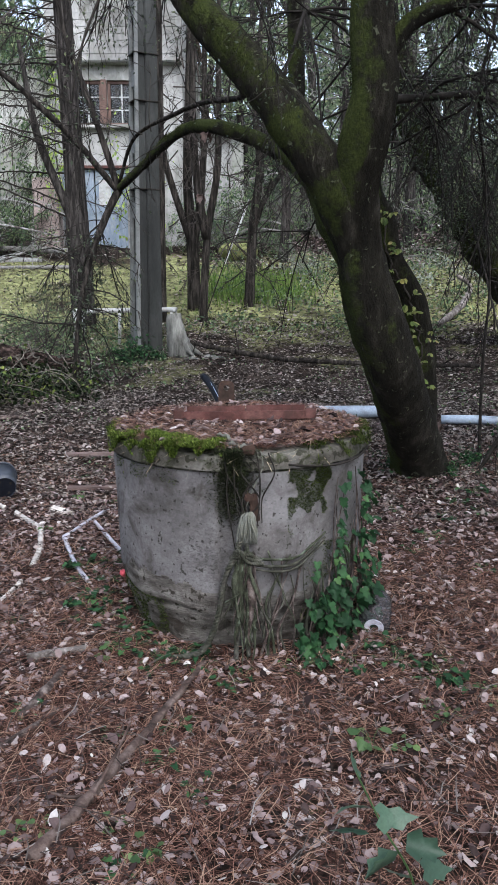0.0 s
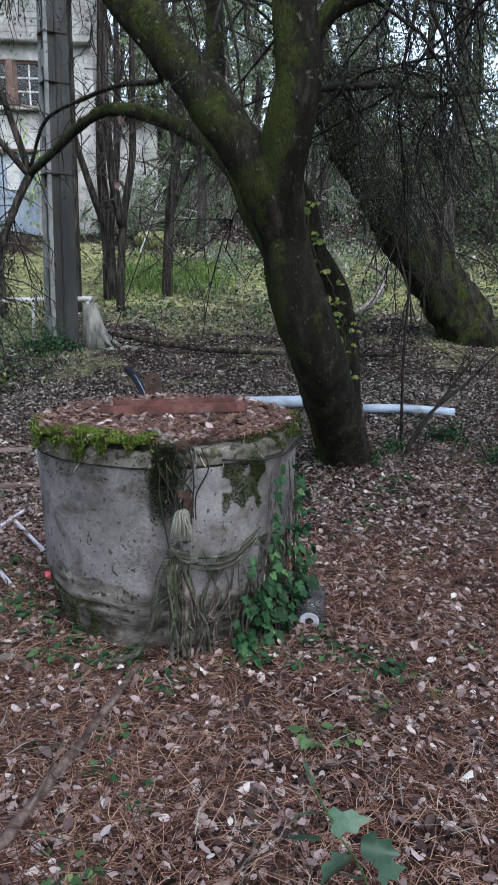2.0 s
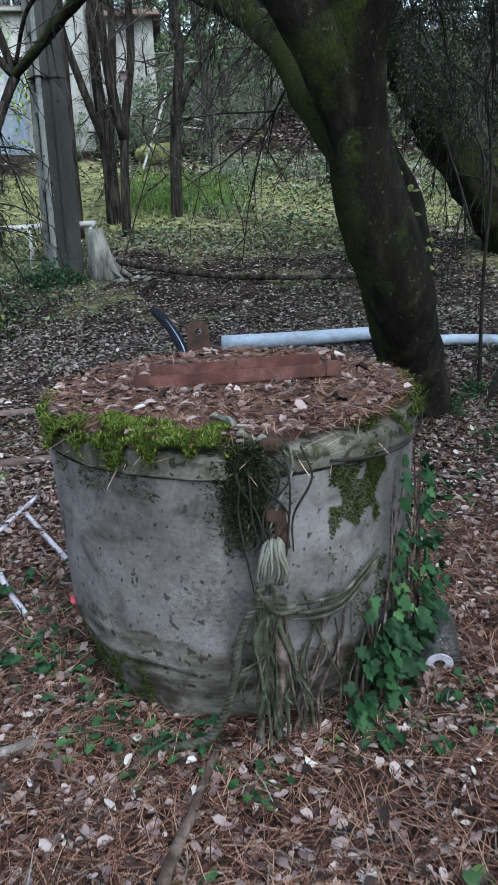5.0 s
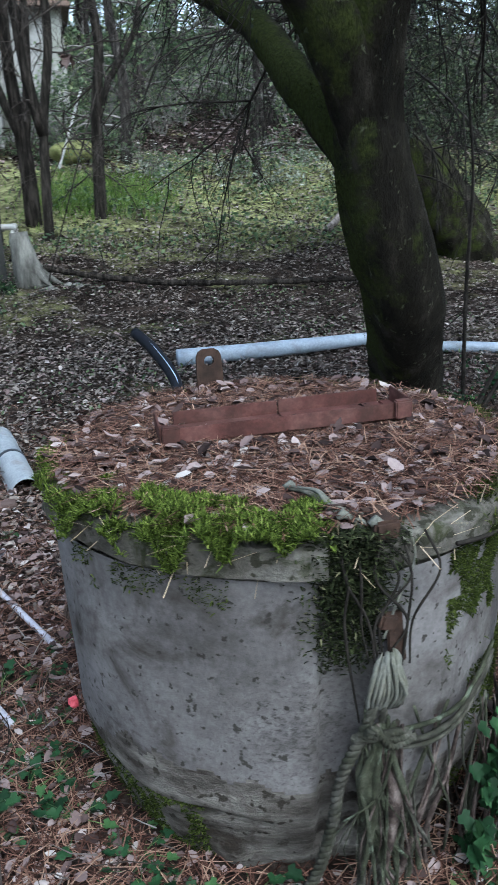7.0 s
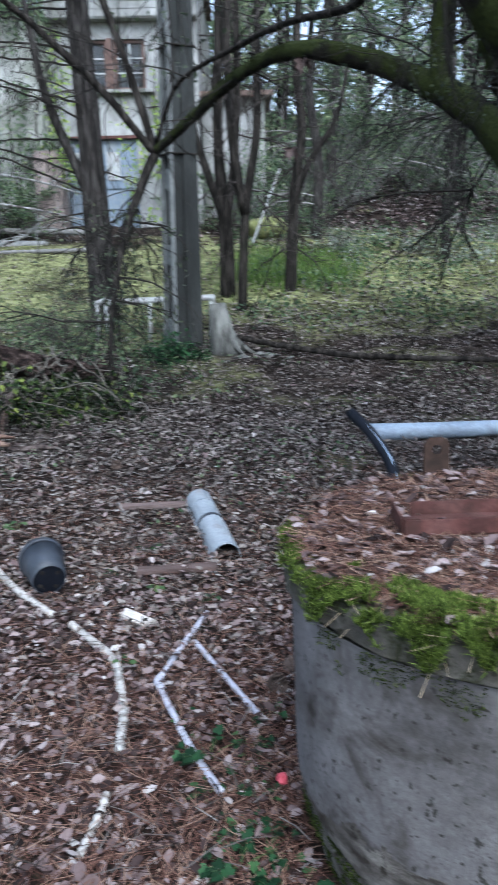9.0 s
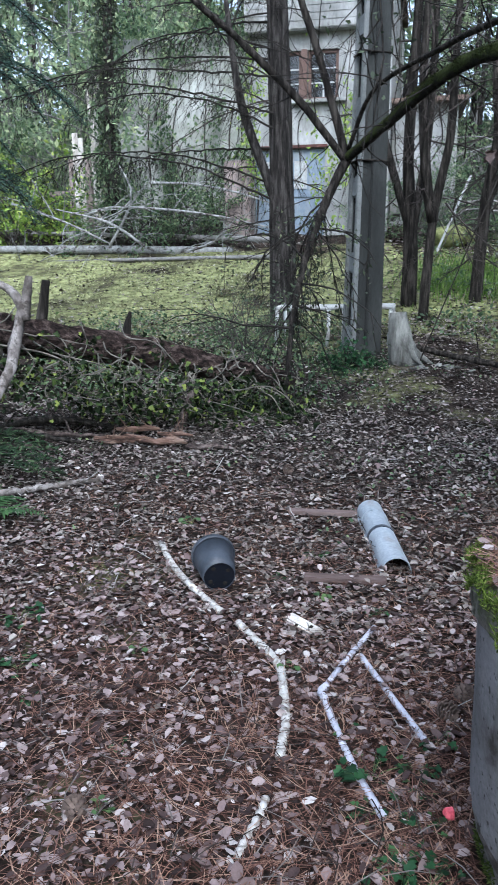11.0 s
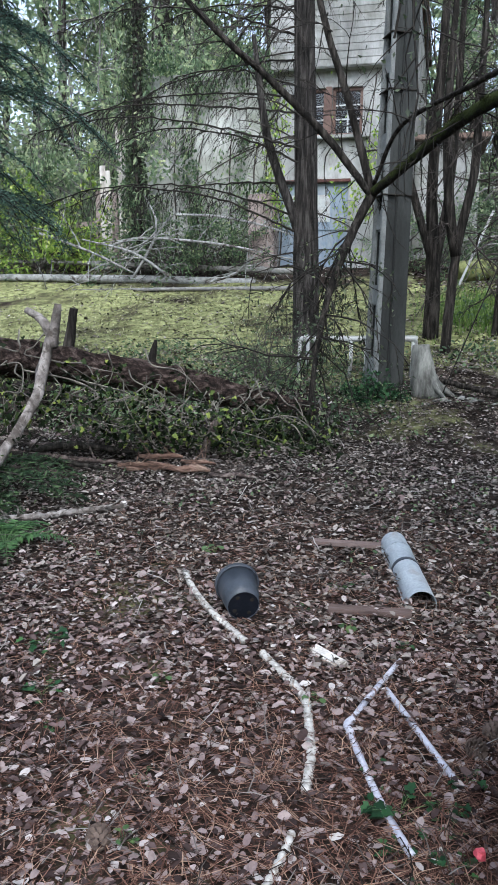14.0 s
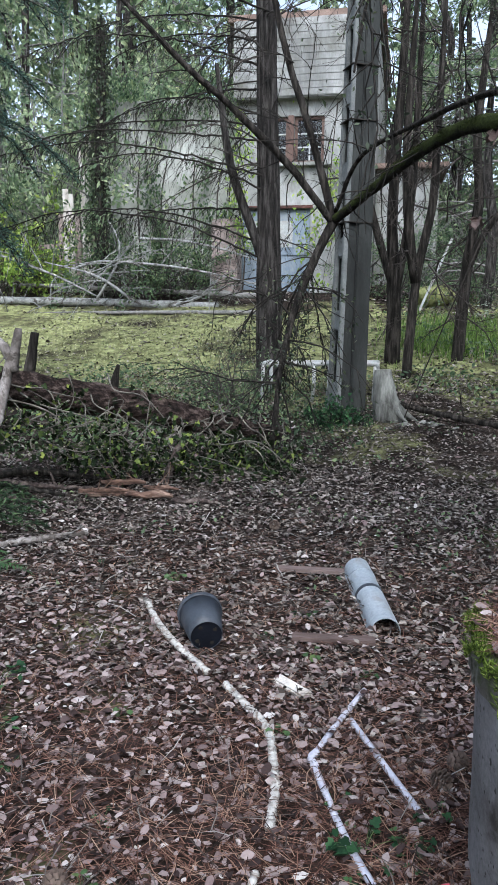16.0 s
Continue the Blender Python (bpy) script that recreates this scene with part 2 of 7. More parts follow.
RUST_DARK = surface("brown_rusted_iron", [(0.3, (0.016, 0.011, 0.009)), (0.5, (0.042, 0.026, 0.02)), (0.7, (0.085, 0.05, 0.037))], 12, 90, 0.85, 0.5, 0.003, 0.25)
ROPE = surface("greyed_rope", [(0.34, (0.018, 0.018, 0.014)), (0.5, (0.056, 0.055, 0.046)), (0.66, (0.13, 0.128, 0.112))], 24, 160, 0.95, 0.7, 0.003,
               stain=(0.03, 0.034, 0.02), stain_scale=14, stain_at=0.56)
ROPE_PALE = surface("pale_rope", [(0.3, (0.075, 0.08, 0.07)), (0.7, (0.23, 0.24, 0.215))], 16, 160, 0.95, 0.7, 0.003, stain=(0.12, 0.12, 0.08), stain_scale=12, stain_at=0.58)
ROPE_MOSS = surface("mossy_rope", [(0.3, (0.014, 0.017, 0.01)), (0.5, (0.04, 0.046, 0.028)), (0.7, (0.10, 0.112, 0.08))], 22, 160, 0.95, 0.9, 0.005, stain=(0.13, 0.16, 0.12), stain_scale=26, stain_at=0.62, stain_soft=0.05)
PVC_GREY = surface("grey_plastic", [(0.3, (0.23, 0.265, 0.30)), (0.7, (0.31, 0.35, 0.39))], 4, 60, 0.5, 0.08, 0.002, stain=(0.16, 0.14, 0.12), stain_scale=6, stain_at=0.68, spec=0.4)
PVC_BLUE = surface("pale_blue_pipe", [(0.3, (0.24, 0.30, 0.38)), (0.7, (0.36, 0.44, 0.54))], 4, 60, 0.45, 0.08, 0.002, stain=(0.12, 0.12, 0.11), stain_scale=7, stain_at=0.66, spec=0.4)
PVC_WHITE = surface("dirty_white_plastic", [(0.3, (0.34, 0.35, 0.42)), (0.7, (0.52, 0.53, 0.62))], 6, 70, 0.5, 0.15, 0.002, stain=(0.2, 0.175, 0.17), stain_scale=30, stain_at=0.61, stain_soft=0.06, spec=0.4)
PVC_CREAM = surface("dirty_cream_hose", [(0.3, (0.33, 0.32, 0.30)), (0.7, (0.5, 0.49, 0.47))], 8, 70, 0.6, 0.15, 0.002, stain=(0.16, 0.135, 0.115), stain_scale=24, stain_at=0.57, stain_soft=0.06, spec=0.3)
BLACK_PLASTIC = surface("faded_black_plastic", [(0.3, (0.021, 0.026, 0.035)), (0.7, (0.055, 0.066, 0.086))], 5, 60, 0.5, 0.1, 0.002, stain=(0.055, 0.06, 0.07), stain_scale=5, stain_at=0.62, spec=0.4)
HOSE_BLACK = surface("black_hose_rubber", [(0.3, (0.004, 0.005, 0.008)), (0.7, (0.009, 0.011, 0.017))], 8, 60, 0.5, 0.1, 0.001, spec=0.12)
HOSE_STRIPE = surface("blue_hose_stripe", [(0.3, (0.28, 0.38, 0.55)), (0.7, (0.5, 0.6, 0.75))], 8, 60, 0.45, 0.1, 0.001)
WOOD_RED = surface("rotting_red_board", [(0.3, (0.045, 0.03, 0.026)), (0.5, (0.105, 0.074, 0.067)), (0.7, (0.2, 0.155, 0.145))], 6, 60, 0.9, 0.6, 0.006, stretch=(0.25, 1.5, 1.5))
WOOD_ROT = surface("splintered_orange_wood", [(0.36, (0.04, 0.023, 0.017)), (0.5, (0.14, 0.083, 0.062)), (0.64, (0.27, 0.19, 0.15))], 16, 80, 0.95, 1.0, 0.02, stretch=(0.2, 1.4, 1.4))
BRANCH_GREY = surface("grey_branch_bark", [(0.36, (0.022, 0.016, 0.014)), (0.5, (0.065, 0.048, 0.043)), (0.66, (0.19, 0.16, 0.148))], 22, 90, 0.95, 0.9, 0.008)
BRANCH_BROWN = surface("red_brown_branch_bark", [(0.36, (0.03, 0.02, 0.017)), (0.5, (0.08, 0.055, 0.047)), (0.68, (0.18, 0.14, 0.125))], 16, 90, 0.95, 0.9, 0.008)
WHITE_PAINT = surface("chipped_white_metal", [(0.3, (0.28, 0.295, 0.295)), (0.7, (0.48, 0.50, 0.50))], 5, 60, 0.6, 0.2, 0.002, stain=(0.14, 0.11, 0.09), stain_scale=5, stain_at=0.62, spec=0.4)
PLASTER = surface("stained_plaster", [(0.3, (0.15, 0.152, 0.148)), (0.5, (0.27, 0.275, 0.27)), (0.7, (0.38, 0.385, 0.38))], 1.6, 14, 0.95, 0.3, 0.01, stretch=(1, 1, 0.35),
                  stain=(0.12, 0.12, 0.105), stain_scale=1.6, stain_at=0.6, stain_soft=0.1)
PLASTER_GREY = surface("grey_weathered_plaster", [(0.3, (0.23, 0.24, 0.225)), (0.5, (0.35, 0.36, 0.34)), (0.7, (0.46, 0.47, 0.45))], 1.0, 12, 0.95, 0.3, 0.01, stretch=(1, 1, 0.3),
                       stain=(0.14, 0.15, 0.12), stain_scale=0.8, stain_at=0.56)
BRICK_WALL = surface("pinkish_old_wall", [(0.3, (0.14, 0.11, 0.10)), (0.7, (0.30, 0.25, 0.235))], 2.5, 22, 0.95, 0.4, 0.01)
BLUE_PAINT = surface("faded_blue_paint", [(0.3, (0.13, 0.17, 0.22)), (0.7, (0.22, 0.27, 0.33))], 2, 30, 0.7, 0.2, 0.004, stretch=(3, 1, 0.3), stain=(0.3, 0.31, 0.3), stain_scale=2.5, stain_at=0.66)
FRAME_BROWN = surface("brown_window_frame", [(0.3, (0.07, 0.04, 0.033)), (0.7, (0.14, 0.09, 0.075))], 5, 40, 0.7, 0.2, 0.004)
# Near-black that stands in for the darkness of the room.
ROOM_DARK = surface("dark_room_backing", [(0.3, (0.012, 0.013, 0.014)), (0.7, (0.03, 0.031, 0.033))], 6, 60, 0.95, 0.2, 0.003, spec=0.05)
ROOF_TILE = surface("old_roof_tile", [(0.3, (0.12, 0.085, 0.07)), (0.7, (0.25, 0.18, 0.15))], 4, 30, 0.9, 0.4, 0.01)
OLD_BOARD = surface("bleached_board", [(0.3, (0.25, 0.22, 0.19)), (0.5, (0.46, 0.43, 0.40)), (0.7, (0.62, 0.60, 0.57))], 5, 40, 0.9, 0.4, 0.006, stretch=(2, 2, 0.2))
STUMP_WOOD = surface("pale_stump_wood", [(0.34, (0.04, 0.04, 0.036)), (0.5, (0.115, 0.117, 0.108)), (0.66, (0.215, 0.22, 0.205))], 11, 60, 0.9, 0.9, 0.012, stretch=(1, 1, 0.22))
RED_SCRAP = surface("red_plastic_scrap", [(0.3, (0.5, 0.06, 0.085)), (0.7, (0.68, 0.13, 0.17))], 20, 80, 0.5, 0.2, 0.002)
MOSS_LUMP = surface("moss_cushion", [(0.3, (0.03, 0.045, 0.008)), (0.5, (0.085, 0.12, 0.02)), (0.7, (0.16, 0.21, 0.045))], 25, 120, 1.0, 1.0, 0.01)
YELLOW_MOSS = surface("yellow_moss_on_rock", [(0.3, (0.07, 0.08, 0.03)), (0.5, (0.16, 0.175, 0.065)), (0.7, (0.27, 0.285, 0.14))], 9, 70, 1.0, 0.8, 0.01)
CONE = surface("pine_cone_scale", [(0.3, (0.05, 0.035, 0.03)), (0.7, (0.16, 0.12, 0.10))], 30, 100, 0.9, 0.5, 0.003)

LITTER = leaf_stuff("fallen_leaves", [(0.0, (0.012, 0.008, 0.0075)), (0.26, (0.052, 0.035, 0.0335)), (0.52, (0.165, 0.122, 0.12)), (0.86, (0.275, 0.225, 0.222)), (0.96, (0.35, 0.315, 0.31)), (1.0, (0.47, 0.45, 0.44))], 0.0, 0.75, 0.1)
LITTER_DARK = leaf_stuff("dull_fallen_leaves", [(0.0, (0.014, 0.0118, 0.010)), (0.25, (0.06, 0.05, 0.044)), (0.6, (0.17, 0.147, 0.133)), (0.93, (0.26, 0.235, 0.217)), (1.0, (0.36, 0.338, 0.317))], 0.0, 0.75, 0.1)
NEEDLE = leaf_stuff("fallen_pine_needles", [(0.0, (0.018, 0.009, 0.007)), (0.45, (0.085, 0.043, 0.033)), (0.8, (0.20, 0.112, 0.084)), (1.0, (0.36, 0.25, 0.185))], 0.0, 0.8, 0.08)
TWIG_BITS = leaf_stuff("broken_twig_bits", [(0.0, (0.018, 0.014, 0.012)), (0.6, (0.06, 0.05, 0.045)), (0.9, (0.16, 0.145, 0.135)), (1.0, (0.3, 0.29, 0.28))], 0.0, 0.9, 0.08)
STRAW = leaf_stuff("pale_grass_straw", [(0.0, (0.28, 0.22, 0.14)), (1.0, (0.5, 0.42, 0.30))], 0.0, 0.7, 0.2)
IVY = leaf_stuff("ivy_leaf", [(0.0, (0.009, 0.028, 0.012)), (0.6, (0.019, 0.058, 0.024)), (0.9, (0.036, 0.095, 0.036)), (1.0, (0.075, 0.15, 0.05))], 0.2, 0.55, 0.15)
HERB = leaf_stuff("herb_leaf", [(0.0, (0.035, 0.075, 0.03)), (0.6, (0.065, 0.125, 0.045)), (1.0, (0.13, 0.20, 0.07))], 0.3, 0.5, 0.3)
YELLOW_LEAF = leaf_stuff("yellowing_leaf", [(0.0, (0.07, 0.12, 0.03)), (0.5, (0.16, 0.21, 0.06)), (0.85, (0.30, 0.30, 0.10)), (1.0, (0.42, 0.32, 0.14))], 0.35, 0.5, 0.3)
DARK_LEAF = leaf_stuff("dark_evergreen_leaf", [(0.0, (0.025, 0.036, 0.024)), (0.6, (0.055, 0.075, 0.045)), (0.9, (0.10, 0.13, 0.07)), (1.0, (0.19, 0.21, 0.11))], 0.35, 0.55, 0.3)
WOOD_LEAF = leaf_stuff("woodland_leaf", [(0.0, (0.035, 0.065, 0.035)), (0.5, (0.10, 0.16, 0.085)), (0.85, (0.18, 0.25, 0.13)), (1.0, (0.28, 0.34, 0.17))], 0.5, 0.55, 0.3)
# Lighter woodland leaf: the bright haze behind the clearing is put into its colour.
CROWN_LEAF = leaf_stuff("haze_paled_crown_leaf", [(0.0, (0.12, 0.18, 0.10)), (0.5, (0.24, 0.32, 0.19)), (0.85, (0.38, 0.46, 0.27)), (1.0, (0.52, 0.56, 0.33))], 0.62, 0.55, 0.2)
LIGHT_LEAF = leaf_stuff("light_green_leaf", [(0.0, (0.13, 0.22, 0.04)), (0.6, (0.24, 0.36, 0.07)), (1.0, (0.42, 0.50, 0.13))], 0.4, 0.5, 0.3)
SPRUCE = leaf_stuff("spruce_needle", [(0.0, (0.03, 0.062, 0.05)), (0.6, (0.075, 0.14, 0.112)), (1.0, (0.16, 0.25, 0.195))], 0.45, 0.6, 0.3)
RIM_MOSS = leaf_stuff("bright_rim_moss", [(0.0, (0.018, 0.029, 0.006)), (0.5, (0.07, 0.105, 0.018)), (0.9, (0.14, 0.195, 0.036)), (1.0, (0.25, 0.31, 0.08))], 0.2, 0.8, 0.1)
TRUNK_MOSS = leaf_stuff("dark_trunk_moss", [(0.0, (0.008, 0.012, 0.004)), (0.6, (0.026, 0.034, 0.010)), (1.0, (0.06, 0.075, 0.022))], 0.1, 0.9, 0.05)
MOSS_BLADE = leaf_stuff("moss_blade", [(0.0, (0.010, 0.016, 0.004)), (0.5, (0.034, 0.048, 0.010)), (0.9, (0.072, 0.098, 0.022)), (1.0, (0.15, 0.18, 0.05))], 0.2, 0.8, 0.1)
LAWN_BLADE = leaf_stuff("lawn_moss_blade", [(0.0, (0.11, 0.11, 0.055)), (0.5, (0.27, 0.28, 0.15)), (1.0, (0.48, 0.48, 0.31))], 0.25, 0.8, 0.1)
SLOPE_BLADE = leaf_stuff("slope_moss_blade", [(0.0, (0.06, 0.065, 0.03)), (0.5, (0.16, 0.185, 0.08)), (1.0, (0.32, 0.34, 0.17))], 0.25, 0.8, 0.1)
GRASS = leaf_stuff("bright_grass_blade", [(0.0, (0.06, 0.13, 0.02)), (0.5, (0.12, 0.20, 0.045)), (1.0, (0.22, 0.31, 0.09))], 0.35, 0.6, 0.2)


def glass_material(name, colour, rough):
    m, nt, N, L, b = nodes_of(name)
    b.inputs["Base Color"].default_value = (*colour, 1)
    b.inputs["Roughness"].default_value = rough
    b.inputs["Transmission Weight"].default_value, b.inputs["IOR"].default_value = 1.0, 1.45
    return m


GLASS = glass_material("window_glass", (0.4, 0.43, 0.43), 0.03)
GLASS.node_tree.nodes["Principled BSDF"].inputs["Specular IOR Level"].default_value = 0.2
CLEAR, nt_c, N_c, L_c, b_c = nodes_of("clear_dirty_plastic")
b_c.inputs["Base Color"].default_value, b_c.inputs["Roughness"].default_value = (0.12, 0.12, 0.13, 1), 0.15
clear_c, mix_c = N_c.new("ShaderNodeBsdfTransparent"), N_c.new("ShaderNodeMixShader")
clear_c.inputs[0].default_value = (0.82, 0.83, 0.84, 1)
dirt_c = noise_node(nt_c, 22, 5, 0.7)
dr_c = ramp_node(nt_c, [(0.35, (0.1, 0.1, 0.1)), (0.7, (0.3, 0.3, 0.3))])
L_c.new(dirt_c.outputs[0], dr_c.inputs[0])
L_c.new(dr_c.outputs[0], mix_c.inputs[0])
L_c.new(clear_c.outputs[0], mix_c.inputs[1])
L_c.new(b_c.outputs[0], mix_c.inputs[2])
L_c.new(mix_c.outputs[0], N_c["Material Output"].inputs[0])

# ---- building helpers ----
GY = [-60, -6, 2.2, 3, 5, 6.2, 9.15, 10.25, 13.5, 19, 30, 60, 140, 250, 3000]
GZ = [-1.2, -0.2, -0.02, 0, 0.1, 0.16, 0.36, 0.52, 1.05, 2.3, 4.6, 11, 26, 30, 30]


def lie(x, y):
    """Height of the ground."""
    x, y = np.asarray(x, float), np.asarray(y, float)
    z = sum(np.interp(y + d, GY, GZ) for d in (-0.3, -0.1, 0.1, 0.3)) / 4
    bump = 0.012 * np.sin(2.1 * x + 0.7 * y) * np.sin(1.7 * y - 0.6 * x) + 0.008 * np.sin(5.3 * x + 1.1) * np.sin(4.7 * y)
    heap = 0.05 * np.exp(-((x + 0.05) ** 2 + (y - 3.57) ** 2) / 0.45)
    return z + heap + bump * np.clip((y - 1) / 6 + 0.5, 0.3, 4)


def fast_mesh(name, verts, faces, material, smooth=False):
    """A mesh of triangles or of quads from arrays."""
    verts, faces = np.asarray(verts, np.float32), np.asarray(faces, np.int32)
    k = faces.shape[1]
    me = bpy.data.meshes.new(name)
    me.vertices.add(len(verts))
    me.vertices.foreach_set("co", verts.ravel())
    me.loops.add(faces.size)
    me.loops.foreach_set("vertex_index", faces.ravel())
    me.polygons.add(len(faces))
    me.polygons.foreach_set("loop_start", np.arange(0, faces.size, k, dtype=np.int32))
    me.polygons.foreach_set("loop_total", np.full(len(faces), k, np.int32))
    me.polygons.foreach_set("use_smooth", np.full(len(faces), smooth))
    me.materials.append(material)
    me.update(calc_edges=True)
    me.validate()
    return me


def link(name, me, parent=None, label="", kind="", category="", group=""):
    ob = new(name, me)
    if parent:
        ob.parent = parent
    return tagged(ob, label, category, group, kind)


def part(name, bm, material, parent, label="", smooth=False):
    me = bpy.data.meshes.new(name)
    for f in bm.faces:
        f.smooth = smooth
    bm.to_mesh(me)
    bm.free()
    me.materials.append(material)
    return link(name, me, parent, label)


def thing(name, label, category, group="", kind="", at=None):
    ob = new(name)
    ob.empty_display_size = 0.05
    if at is not None:
        ob.matrix_basis = at if isinstance(at, Matrix) else Matrix.Translation(at)
    return tagged(ob, label, category, group, kind)


def box(size, at=(0, 0, 0), turn=None, bevel=0.0, bm=None):
    bm2 = bmesh.new()
    bmesh.ops.create_cube(bm2, size=1, matrix=Matrix.Translation(at) @ (turn or Matrix()) @ Matrix.Diagonal((*size, 1)))
    if bevel:
        bmesh.ops.bevel(bm2, geom=bm2.edges[:], offset=bevel, segments=2, affect="EDGES")
    if bm is None:
        return bm2
    me = bpy.data.meshes.new("tmp")
    bm2.to_mesh(me)
    bm2.free()
    bm.from_mesh(me)
    bpy.data.meshes.remove(me)
    return bm


def spline(pts, step):
    """A smooth line through the points, cut into steps."""
    p = np.asarray(pts, float)
    p = np.vstack([2 * p[0] - p[1], p, 2 * p[-1] - p[-2]])
    out = []
    for i in range(1, len(p) - 2):
        n = max(2, int(np.linalg.norm(p[i + 1] - p[i]) / step))
        t = np.linspace(0, 1, n, endpoint=False)[:, None]
        out.append(0.5 * (2 * p[i] + (p[i + 1] - p[i - 1]) * t + (2 * p[i - 1] - 5 * p[i] + 4 * p[i + 1] - p[i + 2]) * t ** 2
                          + (3 * p[i] - p[i - 1] - 3 * p[i + 1] + p[i + 2]) * t ** 3))
    return np.vstack([*out, p[-2:-1]])


def tube(pts, radii, sides=8, rough=0.0, rng=RNG, ends=True):
    """A tapered tube along a line: vertices and quads. radii run evenly from the first point to the last."""
    p = np.asarray(pts, float)
    n = len(p)
    r = np.interp(np.linspace(0, 1, n), np.linspace(0, 1, len(radii)), radii) if len(radii) != n else np.asarray(radii, float)
    t = np.gradient(p, axis=0)
    t /= np.linalg.norm(t, axis=1)[:, None] + 1e-9
    ref = np.array([0.0, 0, 1]) if abs(t[:, 2]).mean() < 0.75 else np.array([1.0, 0, 0])
    u = np.cross(t, ref)
    u /= np.linalg.norm(u, axis=1)[:, None] + 1e-9
    v = np.cross(t, u)
    a = np.linspace(0, 2 * np.pi, sides, endpoint=False)
    rr = np.repeat(r[:, None], sides, 1)
    if rough:
        bumps = rng.normal(0, 1, (n, sides))
        bumps = (bumps + np.roll(bumps, 1, 0) + np.roll(bumps, 1, 1) + np.roll(bumps, -1, 0)) / 4
        ridge = rng.normal(0, 1, sides)
        rr = rr * (1 + rough * (bumps + 0.6 * ridge))
    V = p[:, None] + rr[..., None] * (np.cos(a)[None, :, None] * u[:, None] + np.sin(a)[None, :, None] * v[:, None])
    V = V.reshape(-1, 3)
    i = np.arange(n - 1)[:, None] * sides
    j = np.arange(sides)[None]
    k = (j + 1) % sides
    F = np.stack([i + j, i + k, i + sides + k, i + sides + j], -1).reshape(-1, 4)
    if ends:
        m = len(V)
        V = np.vstack([V, p[0], p[-1]])
        jj = np.arange(sides)
        kk = (jj + 1) % sides
        F = np.vstack([F, np.stack([kk, jj, np.full(sides, m), np.full(sides, m)], -1), np.stack([jj, kk, np.full(sides, m + 1), np.full(sides, m + 1)], -1) + np.array([(n - 1) * sides, (n - 1) * sides, 0, 0])])
    return V, F


def join(pieces):
    V, F, o = [], [], 0
    for v, f in pieces:
        V.append(v)
        F.append(f + o)
        o += len(v)
    return np.vstack(V), np.vstack(F)


def quads_to_tris(F):
    t = np.vstack([F[:, [0, 1, 2]], F[:, [0, 2, 3]]])
    return t[(t[:, 0] != t[:, 1]) & (t[:, 1] != t[:, 2]) & (t[:, 0] != t[:, 2])]


def tubes(name, pieces, material, parent=None, label="", **tags):
    V, F = join(pieces)
    if name == "branchwork":
        tags["kind"] = "stuff"
    return link(name, fast_mesh(name, V, quads_to_tris(F), material, True), parent, label, **tags)


OVAL = np.array([(0, 0), (0.3, 0.24), (0.75, 0.24), (1, 0), (0.75, -0.24), (0.3, -0.24)])
ROUND = np.array([(0, 0.03), (0.16, 0.24), (0.5, 0.34), (0.86, 0.2), (1, -0.05), (0.72, -0.31), (0.3, -0.27)])
LONG = np.array([(0, 0), (0.35, 0.1), (1, 0), (0.35, -0.1)])
IVY_SHAPE = np.array([(0, 0), (-0.12, 0.25), (0.15, 0.48), (0.32, 0.28), (0.62, 0.36), (0.72, 0.16), (1, 0), (0.72, -0.16), (0.62, -0.36), (0.32, -0.28), (0.15, -0.48), (-0.12, -0.25)])
SHORT = np.array([(0, 0.02), (0.4, 0.33), (1, -0.04), (0.52, -0.31)])
DIAMOND = np.array([(0, 0), (0.45, 0.26), (1, 0), (0.45, -0.26)])


def leaves(name, at, size, yaw, pitch, roll, material, shape=OVAL, fold=0.08, parent=None, label="", **tags):
    """Many leaves in one mesh: each a fan of triangles about a raised or sunken rib, or two triangles folded along it."""
    at, n, k = np.asarray(at, float), len(at), len(shape)
    size = np.broadcast_to(size, n)
    base = np.zeros((k + 1, 3))
    base[:k, :2] = shape
    base[k, 0] = 0.5
    L = np.repeat(base[None], n, 0)
    curl = RNG.normal(0, fold, n)
    L[:, k, 2] = curl
    L[:, :k, 2] = (np.abs(shape[:, 1])[None] * RNG.normal(0.2, 0.5, n)[:, None]) + ((shape[:, 0] - 0.4) ** 2)[None] * RNG.normal(0, 0.35, n)[:, None]
    cy, sy, cp, sp, cr, sr = np.cos(yaw), np.sin(yaw), np.cos(pitch), np.sin(pitch), np.cos(roll), np.sin(roll)
    o = np.ones(n)
    R = np.stack([np.stack([cy * cp, cy * sp * sr - sy * cr, cy * sp * cr + sy * sr], -1),
                  np.stack([sy * cp, sy * sp * sr + cy * cr, sy * sp * cr - cy * sr], -1),
                  np.stack([-sp, cp * sr, cp * cr * o], -1)], 1)
    if k == 4:
        L = L[:, :4]
    V = at[:, None] + np.einsum("nij,nkj->nki", R, L * size[:, None, None])
    j = np.arange(k)
    F = np.array([(0, 1, 2), (0, 2, 3)]) if k == 4 else np.stack([j, (j + 1) % k, np.full(k, k)], -1)
    F = (F[None] + (np.arange(n) * V.shape[1])[:, None, None]).reshape(-1, 3)
    return link(name, fast_mesh(name, V.reshape(-1, 3), F, material, True), parent, label, **tags)


def random_leaves(name, at, lo, hi, material, shape=DIAMOND, droop=0.5, **kw):
    n = len(at)
    return leaves(name, at, RNG.uniform(lo, hi, n), RNG.uniform(0, 6.28, n), RNG.normal(droop, 0.6, n), RNG.normal(0, 0.7, n), material, shape, **kw)


